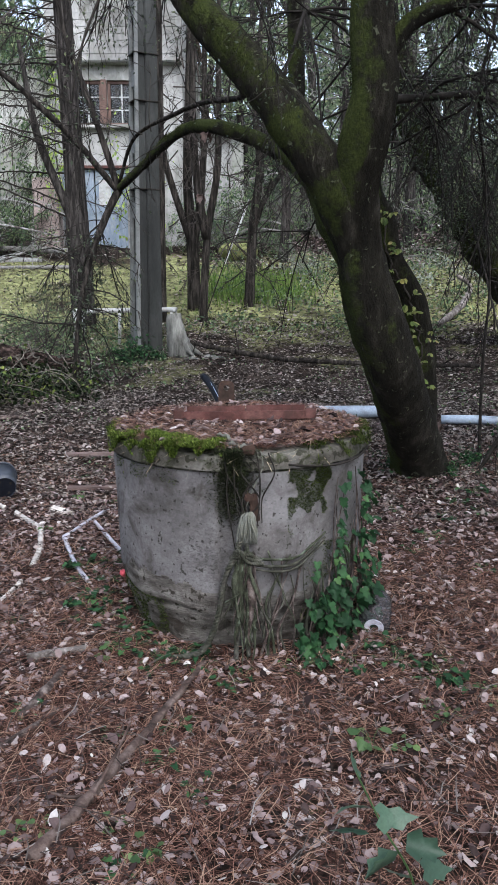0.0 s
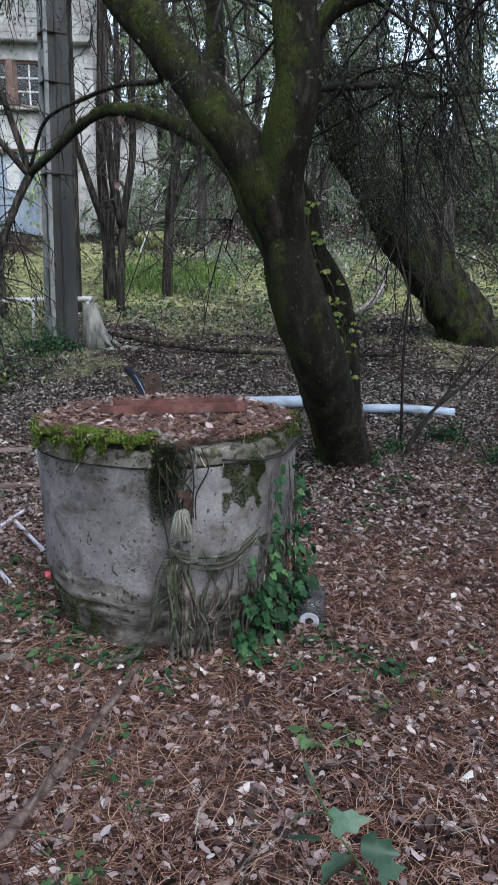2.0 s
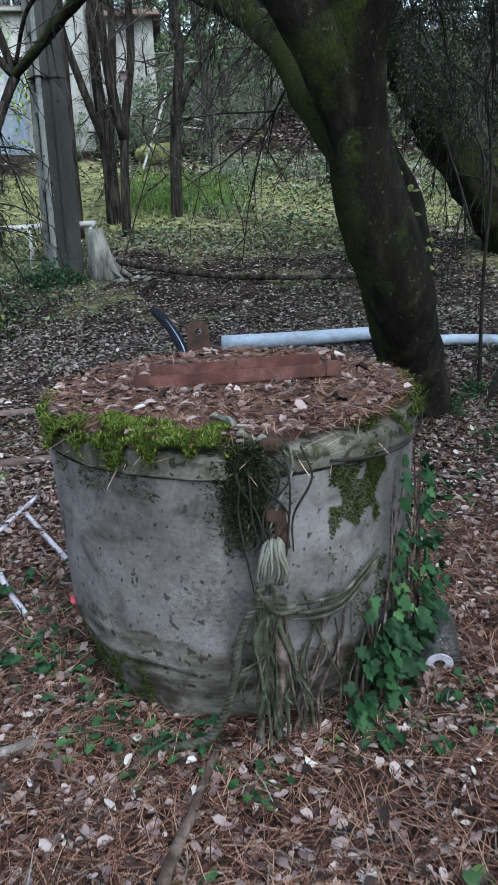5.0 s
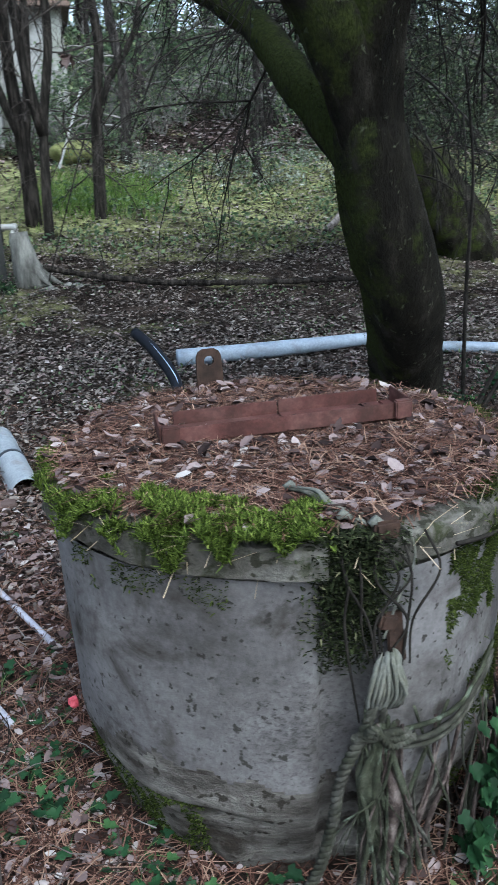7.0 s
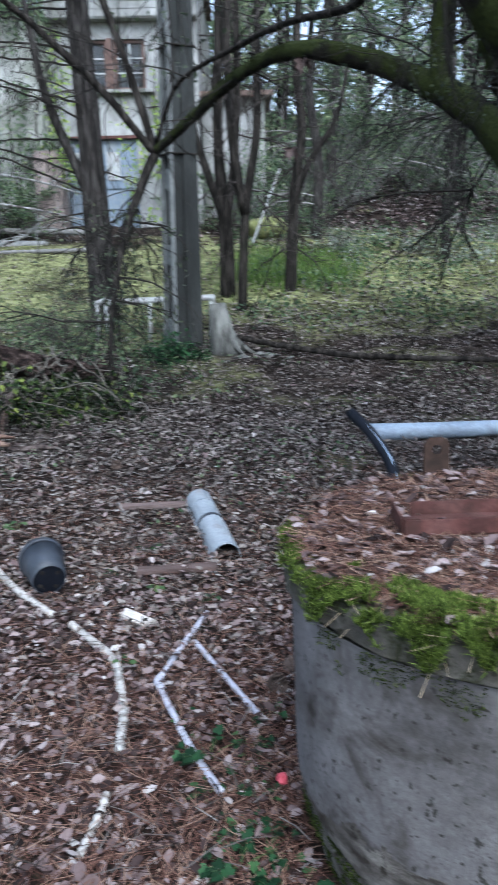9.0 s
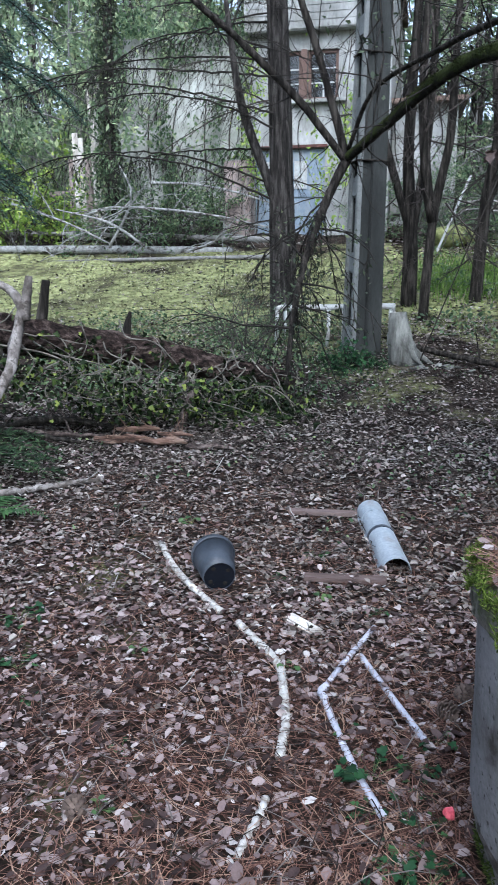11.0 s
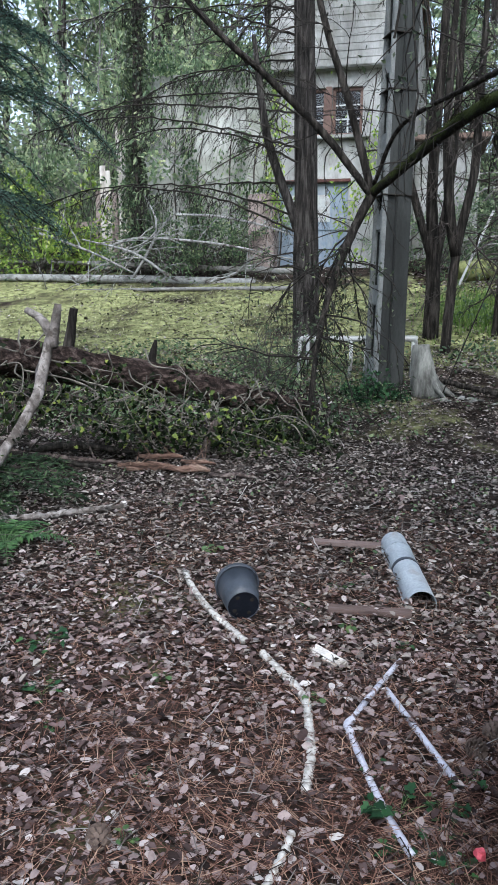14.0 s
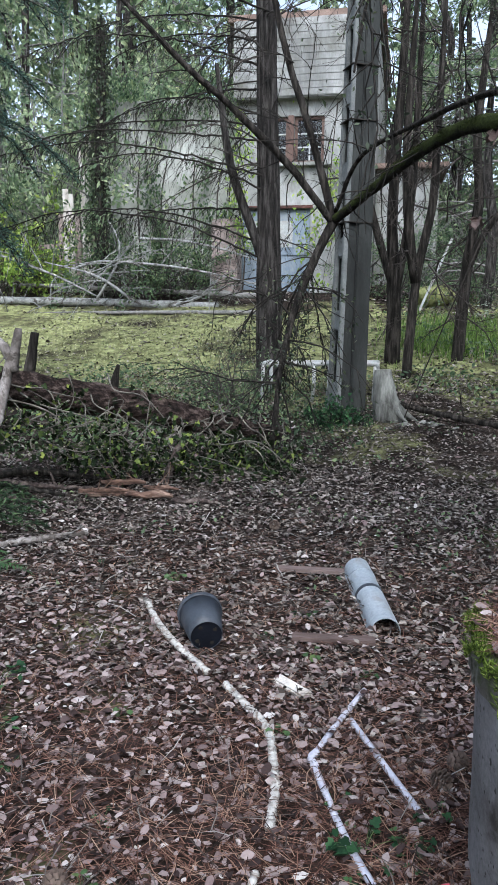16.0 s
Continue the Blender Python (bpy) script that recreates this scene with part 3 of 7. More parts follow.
def blades(name, at, length, width, lean, material, parent=None, label="", **tags):
    """Upright or leaning slivers: needles, moss, grass."""
    at, n = np.asarray(at, float), len(at)
    length = np.broadcast_to(length, n)[:, None]
    a = RNG.uniform(0, 6.28, n)
    tilt = np.broadcast_to(lean, n) if np.ndim(lean) else RNG.normal(lean, 0.3, n)
    d = np.stack([np.cos(a) * np.sin(tilt), np.sin(a) * np.sin(tilt), np.cos(tilt)], -1)
    s = np.stack([-np.sin(a), np.cos(a), 0 * a], -1) * width / 2
    bend = np.stack([np.cos(a), np.sin(a), -0.6 + 0 * a], -1) * length * RNG.uniform(0, 0.2, n)[:, None]
    V = np.stack([at - s, at + s, at + d * length * 0.55 + s * 0.8, at + d * length * 0.55 - s * 0.8, at + d * length + bend], 1).reshape(-1, 3)
    F = np.array([(0, 1, 2), (0, 2, 3), (3, 2, 4)])
    F = (F[None] + (np.arange(n) * 5)[:, None, None]).reshape(-1, 3)
    return link(name, fast_mesh(name, V, F, material), parent, label, **tags)


def needles(name, at, length, width, flat, material, parent=None, label="", **tags):
    """Needles that lie on the ground, slightly bent, in pairs of strips."""
    at, n = np.asarray(at, float), len(at)
    length = np.broadcast_to(length, n)[:, None]
    a = RNG.uniform(0, 6.28, n)
    e = RNG.normal(0, flat, n)
    d = np.stack([np.cos(a) * np.cos(e), np.sin(a) * np.cos(e), np.sin(e)], -1)
    s = np.stack([-np.sin(a), np.cos(a), 0 * a], -1)
    w = s * width / 2
    mid = at + s * length * RNG.normal(0, 0.06, n)[:, None] + np.array([0, 0, 0.004])
    p0, p2 = at - d * length / 2, at + d * length / 2
    V = np.stack([p0 - w, p0 + w, mid - w, mid + w, p2 - w * 0.5, p2 + w * 0.5], 1).reshape(-1, 3)
    F = np.array([(0, 1, 3), (0, 3, 2), (2, 3, 5), (2, 5, 4)])
    F = (F[None] + (np.arange(n) * 6)[:, None, None]).reshape(-1, 3)
    return link(name, fast_mesh(name, V, F, material), parent, label, **tags)


def sprout(start, way, length, radius, depth, rng, out, tips, droop=0.15, wild=0.25, kids=(3, 6), shrink=0.55, spread=0.9, sides=5, segs=3):
    """A twig that bends and branches. Fills out with tubes and tips with places for leaves."""
    n = int(4 * length / (length + 0.4)) + segs
    p, d, pts = np.array(start, float), np.array(way, float), []
    d /= np.linalg.norm(d)
    for i in range(n + 1):
        pts.append(p.copy())
        d = d + rng.normal(0, wild / 2, 3) + np.array([0, 0, -droop / n])
        d /= np.linalg.norm(d)
        p = p + d * length / n
    pts = np.array(pts)
    out.append(tube(pts, [radius, radius * 0.35], sides if radius > 0.012 else 3, 0, rng, False))
    if depth == 0:
        tips.extend(pts[1:])
        return
    for _ in range(rng.integers(*kids)):
        f = rng.uniform(0.2, 1.0)
        q = pts[min(n, int(f * n))]
        axis = pts[min(n, int(f * n) + 1)] - pts[max(0, int(f * n) - 1)]
        axis /= np.linalg.norm(axis) + 1e-9
        w = axis + rng.normal(0, spread / 1.7, 3)
        sprout(q, w, length * shrink * rng.uniform(0.7, 1.2), radius * 0.5, depth - 1, rng, out, tips, droop, wild, kids, shrink, spread, sides, segs)


def on_ground(pts, h):
    p = np.asarray(pts, float)
    z = lie(p[:, 0], p[:, 1]) + h
    return np.column_stack([p[:, 0], p[:, 1], z])

# ---- the ground: one sheet to the horizon ----
gx = np.concatenate([[-3000, -1000, -400, -150, -80, -50, -35, -25, -18, -13, -10], np.arange(-8, 8.01, 0.12), [10, 13, 18, 25, 35, 50, 80, 150, 400, 1000, 3000]])
gy = np.concatenate([[-3000, -800, -200, -60, -30, -15, -8, -4], np.arange(-2, 14, 0.12), np.arange(14, 32, 0.6), [35, 40, 46, 53, 60, 80, 110, 140, 180, 250, 400, 900, 3000]])
mx, my = np.meshgrid(gx, gy)
mz = lie(mx, my)
nx, ny = len(gx), len(gy)
gi = (np.arange(ny - 1)[:, None] * nx + np.arange(nx - 1)[None]).ravel()
link("ground", fast_mesh("ground", np.column_stack([mx.ravel(), my.ravel(), mz.ravel()]), np.column_stack([gi, gi + 1, gi + nx + 1, gi + nx]), GROUND, True),
     None, "brown forest floor rising into a mossy slope", "structure", "ground")

# ---- the house behind the clearing ----


def wall_with_holes(name, x0, x1, z0, z1, y, thick, holes, material, parent, label=""):
    """A wall along x, with rectangular openings cut right through it."""
    xs = sorted({x0, x1, *[h[0] for h in holes], *[h[1] for h in holes]})
    zs = sorted({z0, z1, *[h[2] for h in holes], *[h[3] for h in holes]})
    bm = bmesh.new()
    for a, b in zip(xs, xs[1:]):
        for c, d in zip(zs, zs[1:]):
            mxx, mzz = (a + b) / 2, (c + d) / 2
            if any(h[0] < mxx < h[1] and h[2] < mzz < h[3] for h in holes):
                continue
            box((b - a, thick, d - c), (mxx, y + thick / 2, mzz), bm=bm)
    bmesh.ops.remove_doubles(bm, verts=bm.verts[:], dist=0.001)
    return part(name, bm, material, parent, label)


def casement(x0, x1, z0, z1, y, parent, leaves_n=1):
    """A wooden window with glazing bars, set into its opening."""
    w = new("window")
    w.parent = parent
    tagged(w, "small-paned window with a brown wooden frame")
    f = 0.07
    bm = bmesh.new()
    for cx, cz, sx, sz in (((x0 + x1) / 2, z0 + f / 2, x1 - x0, f), ((x0 + x1) / 2, z1 - f / 2, x1 - x0, f), (x0 + f / 2, (z0 + z1) / 2, f, z1 - z0 - 2 * f), (x1 - f / 2, (z0 + z1) / 2, f, z1 - z0 - 2 * f)):
        box((sx, 0.08, sz), (cx, y + 0.1, cz), None, 0.008, bm)
    part("window_frame", bm, FRAME_BROWN, w)
    bm = bmesh.new()
    box((0.035, 0.04, z1 - z0 - 2 * f), ((x0 + x1) / 2, y + 0.1, (z0 + z1) / 2), None, 0.004, bm)
    for i in range(1, 3):
        box((x1 - x0 - 2 * f, 0.036, 0.03), ((x0 + x1) / 2, y + 0.1, z0 + f + (z1 - z0 - 2 * f) * i / 3), None, 0.004, bm)
    part("glazing_bars", bm, WHITE_PAINT, w, "pale glazing bars")
    g = part("pane", box((x1 - x0 - 2 * f, 0.005, z1 - z0 - 2 * f), ((x0 + x1) / 2, y + 0.125, (z0 + z1) / 2)), GLASS, w)
    g.visible_shadow = False
    return w


HY = 20.0
house = thing("house", "abandoned white plastered house with peeling walls", "house", at=(0, 0, 0))
HOLES = [(-4.36, -3.66, 5.45, 6.5), (-3.52, -2.82, 5.45, 6.5), (-4.75, -3.1, 2.2, 4.42)]
wall_with_holes("front_wall", -4.9, -1.65, 1.9, 6.85, HY, 0.3, HOLES, PLASTER, house)
part("gable_wall", box((3.25, 0.55, 1.7), (-3.275, HY + 0.02, 7.7), None, 0.02), PLASTER, house, "pale boarded upper wall that juts out")
for i in range(11):
    part("siding_board", box((3.29, 0.02, 0.135), (-3.275, HY - 0.262, 6.95 + i * 0.15), Matrix.Rotation(0.06, 4, "X"), 0.004), PLASTER, house)
part("side_wall", box((0.3, 6.0, 7.0), (-1.8, HY + 3.3, 5.0), None, 0.01), PLASTER, house)
part("back_wall", box((6.6, 0.3, 7.0), (-4.9, HY + 6.3, 5.0), None, 0.01), PLASTER, house)
part("stained_wall", box((3.4, 0.35, 5.2), (-6.6, HY + 0.15, 4.4), None, 0.02), PLASTER_GREY, house, "grey weather-stained wall grown over with ivy")
part("upper_floor", box((3.0, 5.6, 0.2), (-3.3, HY + 3.2, 4.9)), PLASTER_GREY, house)
part("ground_floor", box((6.0, 5.6, 0.2), (-4.9, HY + 3.2, 2.1)), PLASTER_GREY, house)
part("roof", box((3.6, 6.4, 0.16), (-3.3, HY + 3.1, 8.66), None, 0.02), ROOF_TILE, house)
part("pier", box((0.62, 0.5, 2.3), (-5.06, HY - 0.28, 3.0), None, 0.03), BRICK_WALL, house, "pinkish crumbling masonry pier")
casement(-4.36, -3.66, 5.45, 6.5, HY, house)
casement(-3.52, -2.82, 5.45, 6.5, HY, house)
part("window_post", box((0.135, 0.12, 1.05), (-3.59, HY - 0.04, 5.975), None, 0.01), FRAME_BROWN, house, "brown wooden post between the windows")
# Near-black sheet added behind the glass in place of the unlit room.
part("room_dark_sheet", box((2.0, 0.03, 1.6), (-3.6, HY + 0.45, 6.0), None, 0.004), ROOM_DARK, house, "dark sheet added for the unlit room inside the windows")
part("window_sill", box((1.75, 0.3, 0.08), (-3.5, HY - 0.02, 5.41), None, 0.01), PLASTER, house)
part("lintel", box((1.75, 0.08, 0.07), (-3.92, HY - 0.03, 4.46), None, 0.008), RUST, house, "rusty red lintel beam")
for k, x in enumerate((-4.34, -3.51)):
    d = new("garage_door")
    d.parent = house
    tagged(d, "faded blue sheet door")
    part("door_panel", box((0.8, 0.05, 2.2), (x, HY + 0.08, 3.31), None, 0.008), BLUE_PAINT, d)
    part("door_rail", box((0.76, 0.02, 0.09), (x, HY + 0.04, 3.4), None, 0.006), BLUE_PAINT, d)
    part("door_pane", box((0.3, 0.02, 0.62), (x - 0.16, HY + 0.043, 3.85), None, 0.004), WHITE_PAINT, d, "pale pane in the blue door")

# Unseen inner wall, added to keep outdoor light off the window room.
part("light_block_wall", box((0.2, 5.6, 6.6), (-4.98, HY + 3.2, 5.2)), PLASTER_GREY, house)
annex = thing("annex", "low pale plastered outbuilding beside the house", "outbuilding")
part("annex_wall", box((1.3, 0.3, 3.6), (-0.98, HY + 0.9, 3.7), None, 0.02), PLASTER, annex)
part("annex_side", box((0.3, 3.0, 3.6), (-0.3, HY + 2.2, 3.7), None, 0.02), PLASTER_GREY, annex)
part("annex_roof", box((1.9, 4.0, 0.12), (-0.9, HY + 2.4, 5.58), Matrix.Rotation(0.08, 4, "X"), 0.02), ROOF_TILE, annex)

ruin = thing("ruined_shed", "ruined shed wall of bleached upright boards", "shed")
rr = np.random.default_rng(3)
for i in range(9):
    h = rr.uniform(2.2, 3.4) if i < 4 else rr.uniform(3.7, 4.3)
    part("board", box((0.145, 0.05, h), (-9.4 + i * 0.155, HY + rr.uniform(-0.05, 0.05), 2.1 + h / 2), Matrix.Rotation(rr.normal(0, 0.03), 4, "Y"), 0.008), OLD_BOARD if i % 3 else BRICK_WALL, ruin)
part("beam", box((2.2, 0.12, 0.14), (-9.0, HY + 0.12, 3.6), None, 0.015), BRICK_WALL, ruin)
plank = thing("leaning_plank", "white plank leaning against the outbuilding", "plank")
part("board", box((0.045, 0.03, 1.5), (-0.27, 17.2, 2.7), Matrix.Rotation(radians(22), 4, "Y"), 0.008), WHITE_PAINT, plank)

# ---- the concrete well ----
WX, WY = -0.05, 3.57
WTOP = 0.84


def ring_out(th, z):
    """Outer radius of the well ring."""
    d = (th + math.pi / 2 + math.pi) % (2 * math.pi) - math.pi
    r = 0.578 + 0.02 * z / WTOP
    r += 0.005 * math.sin(5 * th + 3 * z) + 0.003 * noise.noise((th * 4, z * 6, 1.0))
    s = d * 0.6
    if -0.09 < s < 0.045 and z > 0.1:
        e = min(1.0, min(s + 0.09, 0.045 - s) / 0.02)
        r -= 0.035 * e
    edge = 0.27 + 0.035 * noise.noise((th * 3.0, 2.0, 0.0)) - 0.05 * math.sin(th * 1.5 + 1.0)
    if z < edge:
        r -= 0.016 * min(1.0, (edge - z) / 0.015)
    if abs(z - 0.17 - 0.02 * math.sin(2 * th)) < 0.02:
        r += 0.008
    if z < 0.26:
        r -= 0.06 * ((0.26 - max(z, 0)) / 0.26) ** 1.2
    if z < 0.1:
        r += 0.02 * noise.noise((th * 6, z * 9, 4.0))
    return r


def lathe(radius, zs, segs, at):
    V = np.array([[at[0] + radius(2 * math.pi * j / segs, z) * math.cos(2 * math.pi * j / segs), at[1] + radius(2 * math.pi * j / segs, z) * math.sin(2 * math.pi * j / segs), z] for z in zs for j in range(segs)])
    i = np.arange(len(zs) - 1)[:, None] * segs
    j = np.arange(segs)[None]
    k = (j + 1) % segs
    return V, np.stack([i + j, i + k, i + segs + k, i + segs + j], -1).reshape(-1, 4)


well = thing("well", "round grey concrete well with stained sides under leaf litter", "well", at=(0, 0, 0))
v1, f1 = lathe(ring_out, np.linspace(-0.12, WTOP, 96), 260, (WX, WY))
v2, f2 = lathe(lambda th, z: 0.5, [WTOP, 0.3], 64, (WX, WY))
mid = v1[f1].mean(1)
ang_f = np.arctan2(mid[:, 1] - WY, mid[:, 0] - WX)
line_f = np.array([0.27 + 0.06 * math.cos(a + 2.3) + 0.08 * noise.noise((math.cos(a) * 2.2, math.sin(a) * 2.2, 3.0)) + 0.05 * noise.noise((a * 9, z * 7, 6.0)) for a, z in zip(ang_f, mid[:, 2])])
foot = mid[:, 2] < line_f
link("ring_wall", fast_mesh("ring_wall", v1, quads_to_tris(f1[~foot]), CONCRETE, True), well)
link("ring_foot", fast_mesh("ring_foot", v1, quads_to_tris(f1[foot]), CONCRETE_LOW, True), well, "brown-stained foot of the ring")
link("ring_inside", fast_mesh("ring_inside", v2, quads_to_tris(f2), CONCRETE_LOW, True), well)


def lid_out(th, z):
    r = 0.612 + 0.012 * noise.noise((th * 2.5, 7.0, z * 8)) + 0.006 * noise.noise((th * 14, 3.0, z * 30))
    d = (th + math.pi / 2 + math.pi) % (2 * math.pi) - math.pi
    if -0.1 < d < 0.05:
        r -= 0.05
    if z > 0.905:
        r -= (z - 0.905) * 0.9
    return r


v1, f1 = lathe(lid_out, [0.852, 0.856, 0.875, 0.89, 0.905, 0.918], 220, (WX, WY))
v2, f2 = lathe(lambda th, z: lid_out(th, 0.918) + 0.001 - (z - 0.918) * 11, np.linspace(0.918, 0.932, 4), 220, (WX, WY))
v3, f3 = lathe(lambda th, z: 0.54 + z * 0.05, [0.80, 0.852], 220, (WX, WY))
V, F = join([(v3, f3), (v1, f1), (v2, f2)])
# close the lid's top with a fan
top = len(V) - 220
V = np.vstack([V, [[WX, WY, 0.938]]])
jj = np.arange(220)
F3 = np.vstack([quads_to_tris(F), np.stack([top + jj, top + (jj + 1) % 220, np.full(220, len(V) - 1)], -1)])
link("lid", fast_mesh("lid", V, F3, CONCRETE_LID, True), well, "mossy concrete lid")

# moss along the rim
rm = np.random.default_rng(11)


def rim_moss(name, a0, a1, n, r0, r1, z0, z1, label, material=MOSS_BLADE):
    th = radians(a0) + (radians(a1) - radians(a0)) * rm.beta(1.3, 1.3, n)
    u = rm.uniform(0, 1, n)
    lump = np.array([0.5 + 0.5 * noise.noise((t * 9, 1.0, 2.0)) for t in th])
    r = r0 + (r1 - r0) * u + 0.02 * lump
    spill = np.clip(np.array([noise.noise((t * 6.5, 4.0, 1.0)) for t in th]) * 2.2 + 0.35, 0.05, 1.25)
    z = z1 - (z1 - z0) * np.clip((u - 0.55) / 0.45, 0, 1) ** 1.3 * spill + 0.012 * lump
    at = np.column_stack([WX + r * np.cos(th), WY + r * np.sin(th), z])
    at = at[np.array([noise.noise(Vector(p) * 13) + 0.5 * noise.noise(Vector(p) * 37) for p in at]) > -0.16]
    n = len(at)
    return tagged(blades(name, at, rm.uniform(0.008, 0.026, n), 0.004, 0.9, material, well), label, kind="stuff")


rim_moss("moss", 203, 266, 22000, 0.46, 0.628, 0.835, 0.948, "bright green moss on the rim", RIM_MOSS)
rim_moss("moss", 160, 208, 2600, 0.55, 0.615, 0.87, 0.925, "thin moss on the rim", RIM_MOSS)
rim_moss("moss", -62, 22, 6500, 0.50, 0.625, 0.85, 0.93, "olive moss on the rim")
rim_moss("moss", 20, 110, 3000, 0.57, 0.62, 0.89, 0.922, "olive moss on the rim")


def wall_moss(a0, a1, z0, z1, n, label):
    th = rm.uniform(radians(a0), radians(a1), n * 3)
    z = z0 + (z1 - z0) * rm.beta(1.6, 1.0, n * 3)
    keep = np.array([noise.noise((t * 7, zz * 9, 5.0)) > -0.12 + 0.6 * abs((zz - z1) / (z1 - z0)) * 0.4 for t, zz in zip(th, z)])
    th, z = th[keep][:n], z[keep][:n]
    r = np.array([ring_out(t, zz) for t, zz in zip(th, z)]) + 0.001
    at = np.column_stack([WX + r * np.cos(th), WY + r * np.sin(th), z])
    return tagged(blades("moss", at, rm.uniform(0.006, 0.014, len(at)), 0.004, 1.5, MOSS_BLADE, well), label, kind="stuff")


wall_moss(-69, -47, 0.55, 0.84, 4500, "dark moss on the wall")
wall_moss(205, 245, 0.74, 0.84, 500, "moss streaks on the wall")
wall_moss(175, 235, -0.04, 0.24, 3000, "moss at the foot")
wall_moss(-60, -20, -0.02, 0.5, 2500, "moss at the foot")
# litter on the lid
n = 2700
th, r = RNG.uniform(0, 6.28, n), 0.57 * np.sqrt(RNG.uniform(0, 1, n))
at = np.column_stack([WX + r * np.cos(th), WY + r * np.sin(th), 0.936 + RNG.uniform(0, 0.02, n)])
keep = ~((at[:, 1] < 3.3) & (at[:, 0] < -0.05) & (RNG.uniform(0, 1, n) < 0.6))
at = at[keep]
leaves("leaf_litter", at, RNG.uniform(0.025, 0.055, len(at)), RNG.uniform(0, 6.28, len(at)), RNG.normal(0, 0.2, len(at)), RNG.normal(0, 0.2, len(at)), LITTER, OVAL, 0.1, None,
       "dry brown oak leaves lying on the well lid", kind="stuff", category="leaves")
n = 7500
th, r = RNG.uniform(0, 6.28, n), 0.57 * np.sqrt(RNG.uniform(0, 1, n))
needles("pine_needles", np.column_stack([WX + r * np.cos(th), WY + r * np.sin(th), 0.94 + RNG.uniform(0, 0.02, n)]), RNG.uniform(0.07, 0.15, n), 0.0026, 0.07, NEEDLE, None,
        "red-brown pine needles lying on the well lid", kind="stuff", category="needles")
n = 40
th = radians(200) + radians(110) * RNG.uniform(0, 1, n)
needles("grass_straw", np.column_stack([WX + 0.6 * np.cos(th), WY + 0.6 * np.sin(th), 0.9 + RNG.uniform(-0.03, 0.03, n)]), RNG.uniform(0.08, 0.18, n), 0.002, 0.6, STRAW, None,
        "pale dry grass straws caught on the well rim", kind="stuff", category="straw")

# ---- ironwork on the lid ----
frame_iron = thing("angle_iron_cradle", "rust-red angle iron frame lying on the well lid", "iron frame", at=pose(-0.02, 3.61, 0.958, 0, -1.0, -1.0))


def angle_bar(length, at, flip, parent, high=0.042):
    bm = bmesh.new()
    box((length, 0.006, high), (at[0], at[1], at[2] + high / 2), None, 0.0015, bm)
    box((length, 0.04, 0.006), (at[0], at[1] + flip * 0.0231, at[2] + 0.003), None, 0.0015, bm)
    return part("bar", bm, RUST, parent)


angle_bar(0.60, (0, -0.06, 0), 1, frame_iron)
angle_bar(0.29, (-0.145, 0.078, 0.004), -1, frame_iron)
angle_bar(0.29, (0.15, 0.081, 0.005), -1, frame_iron)
for sx in (-1, 1):
    bm = bmesh.new()
    box((0.034, 0.15, 0.008), (sx * 0.318, 0.01, 0.006), None, 0.002, bm)
    box((0.006, 0.15, 0.05), (sx * 0.338, 0.01, 0.026), None, 0.0015, bm)
    box((0.045, 0.028, 0.05), (sx * 0.312, -0.066, 0.0265), None, 0.004, bm)
    part("end_block", bm, RUST, frame_iron)
bm = bmesh.new()
bmesh.ops.create_cone(bm, cap_ends=True, segments=6, radius1=0.014, radius2=0.014, depth=0.016, matrix=Matrix.Translation((0.03, -0.02, 0.02)))
part("nut", bm, RUST_DARK, frame_iron)

lug = thing("iron_lug", "brown rusted iron lug with a round eye", "iron lug", at=pose(-0.125, 4.13, 0.875, -4, 0, 6))
bm = bmesh.new()
hole_c, hole_r = (0.0, 0.155), 0.017
outer = [(-0.045, 0), (0.045, 0), (0.045, 0.10), (0.042, 0.17), (0.03, 0.195), (-0.03, 0.195), (-0.042, 0.17), (-0.045, 0.10)]
segs = 16
inner = [(hole_c[0] + hole_r * math.cos(2 * math.pi * i / segs), hole_c[1] + hole_r * math.sin(2 * math.pi * i / segs)) for i in range(segs)]
ang = lambda q: math.atan2(q[1] - hole_c[1], q[0] - hole_c[0])
dense = []
for a, b in zip(outer, outer[1:] + outer[:1]):
    dense += [(a[0] + (b[0] - a[0]) * k / 6, a[1] + (b[1] - a[1]) * k / 6) for k in range(6)]
ring_o = []
for i in range(segs):
    t0 = 2 * math.pi * i / segs
    ring_o.append(min(dense, key=lambda q: abs((ang(q) - t0 + math.pi) % (2 * math.pi) - math.pi)))
for i in range(segs):
    k = (i + 1) % segs
    for y0, rev in ((-0.006, False), (0.006, True)):
        q = [bm.verts.new((p[0], y0, p[1])) for p in (ring_o[i], ring_o[k], inner[k], inner[i])]
        bm.faces.new(q[::-1] if rev else q)
    for p0, p1 in ((ring_o[i], ring_o[k]), (inner[k], inner[i])):
        bm.faces.new([bm.verts.new(c) for c in ((p0[0], -0.006, p0[1]), (p0[0], 0.006, p0[1]), (p1[0], 0.006, p1[1]), (p1[0], -0.006, p1[1]))])
bmesh.ops.remove_doubles(bm, verts=bm.verts[:], dist=0.0005)
bmesh.ops.recalc_face_normals(bm, faces=bm.faces[:])
part("plate", bm, RUST_DARK, lug)

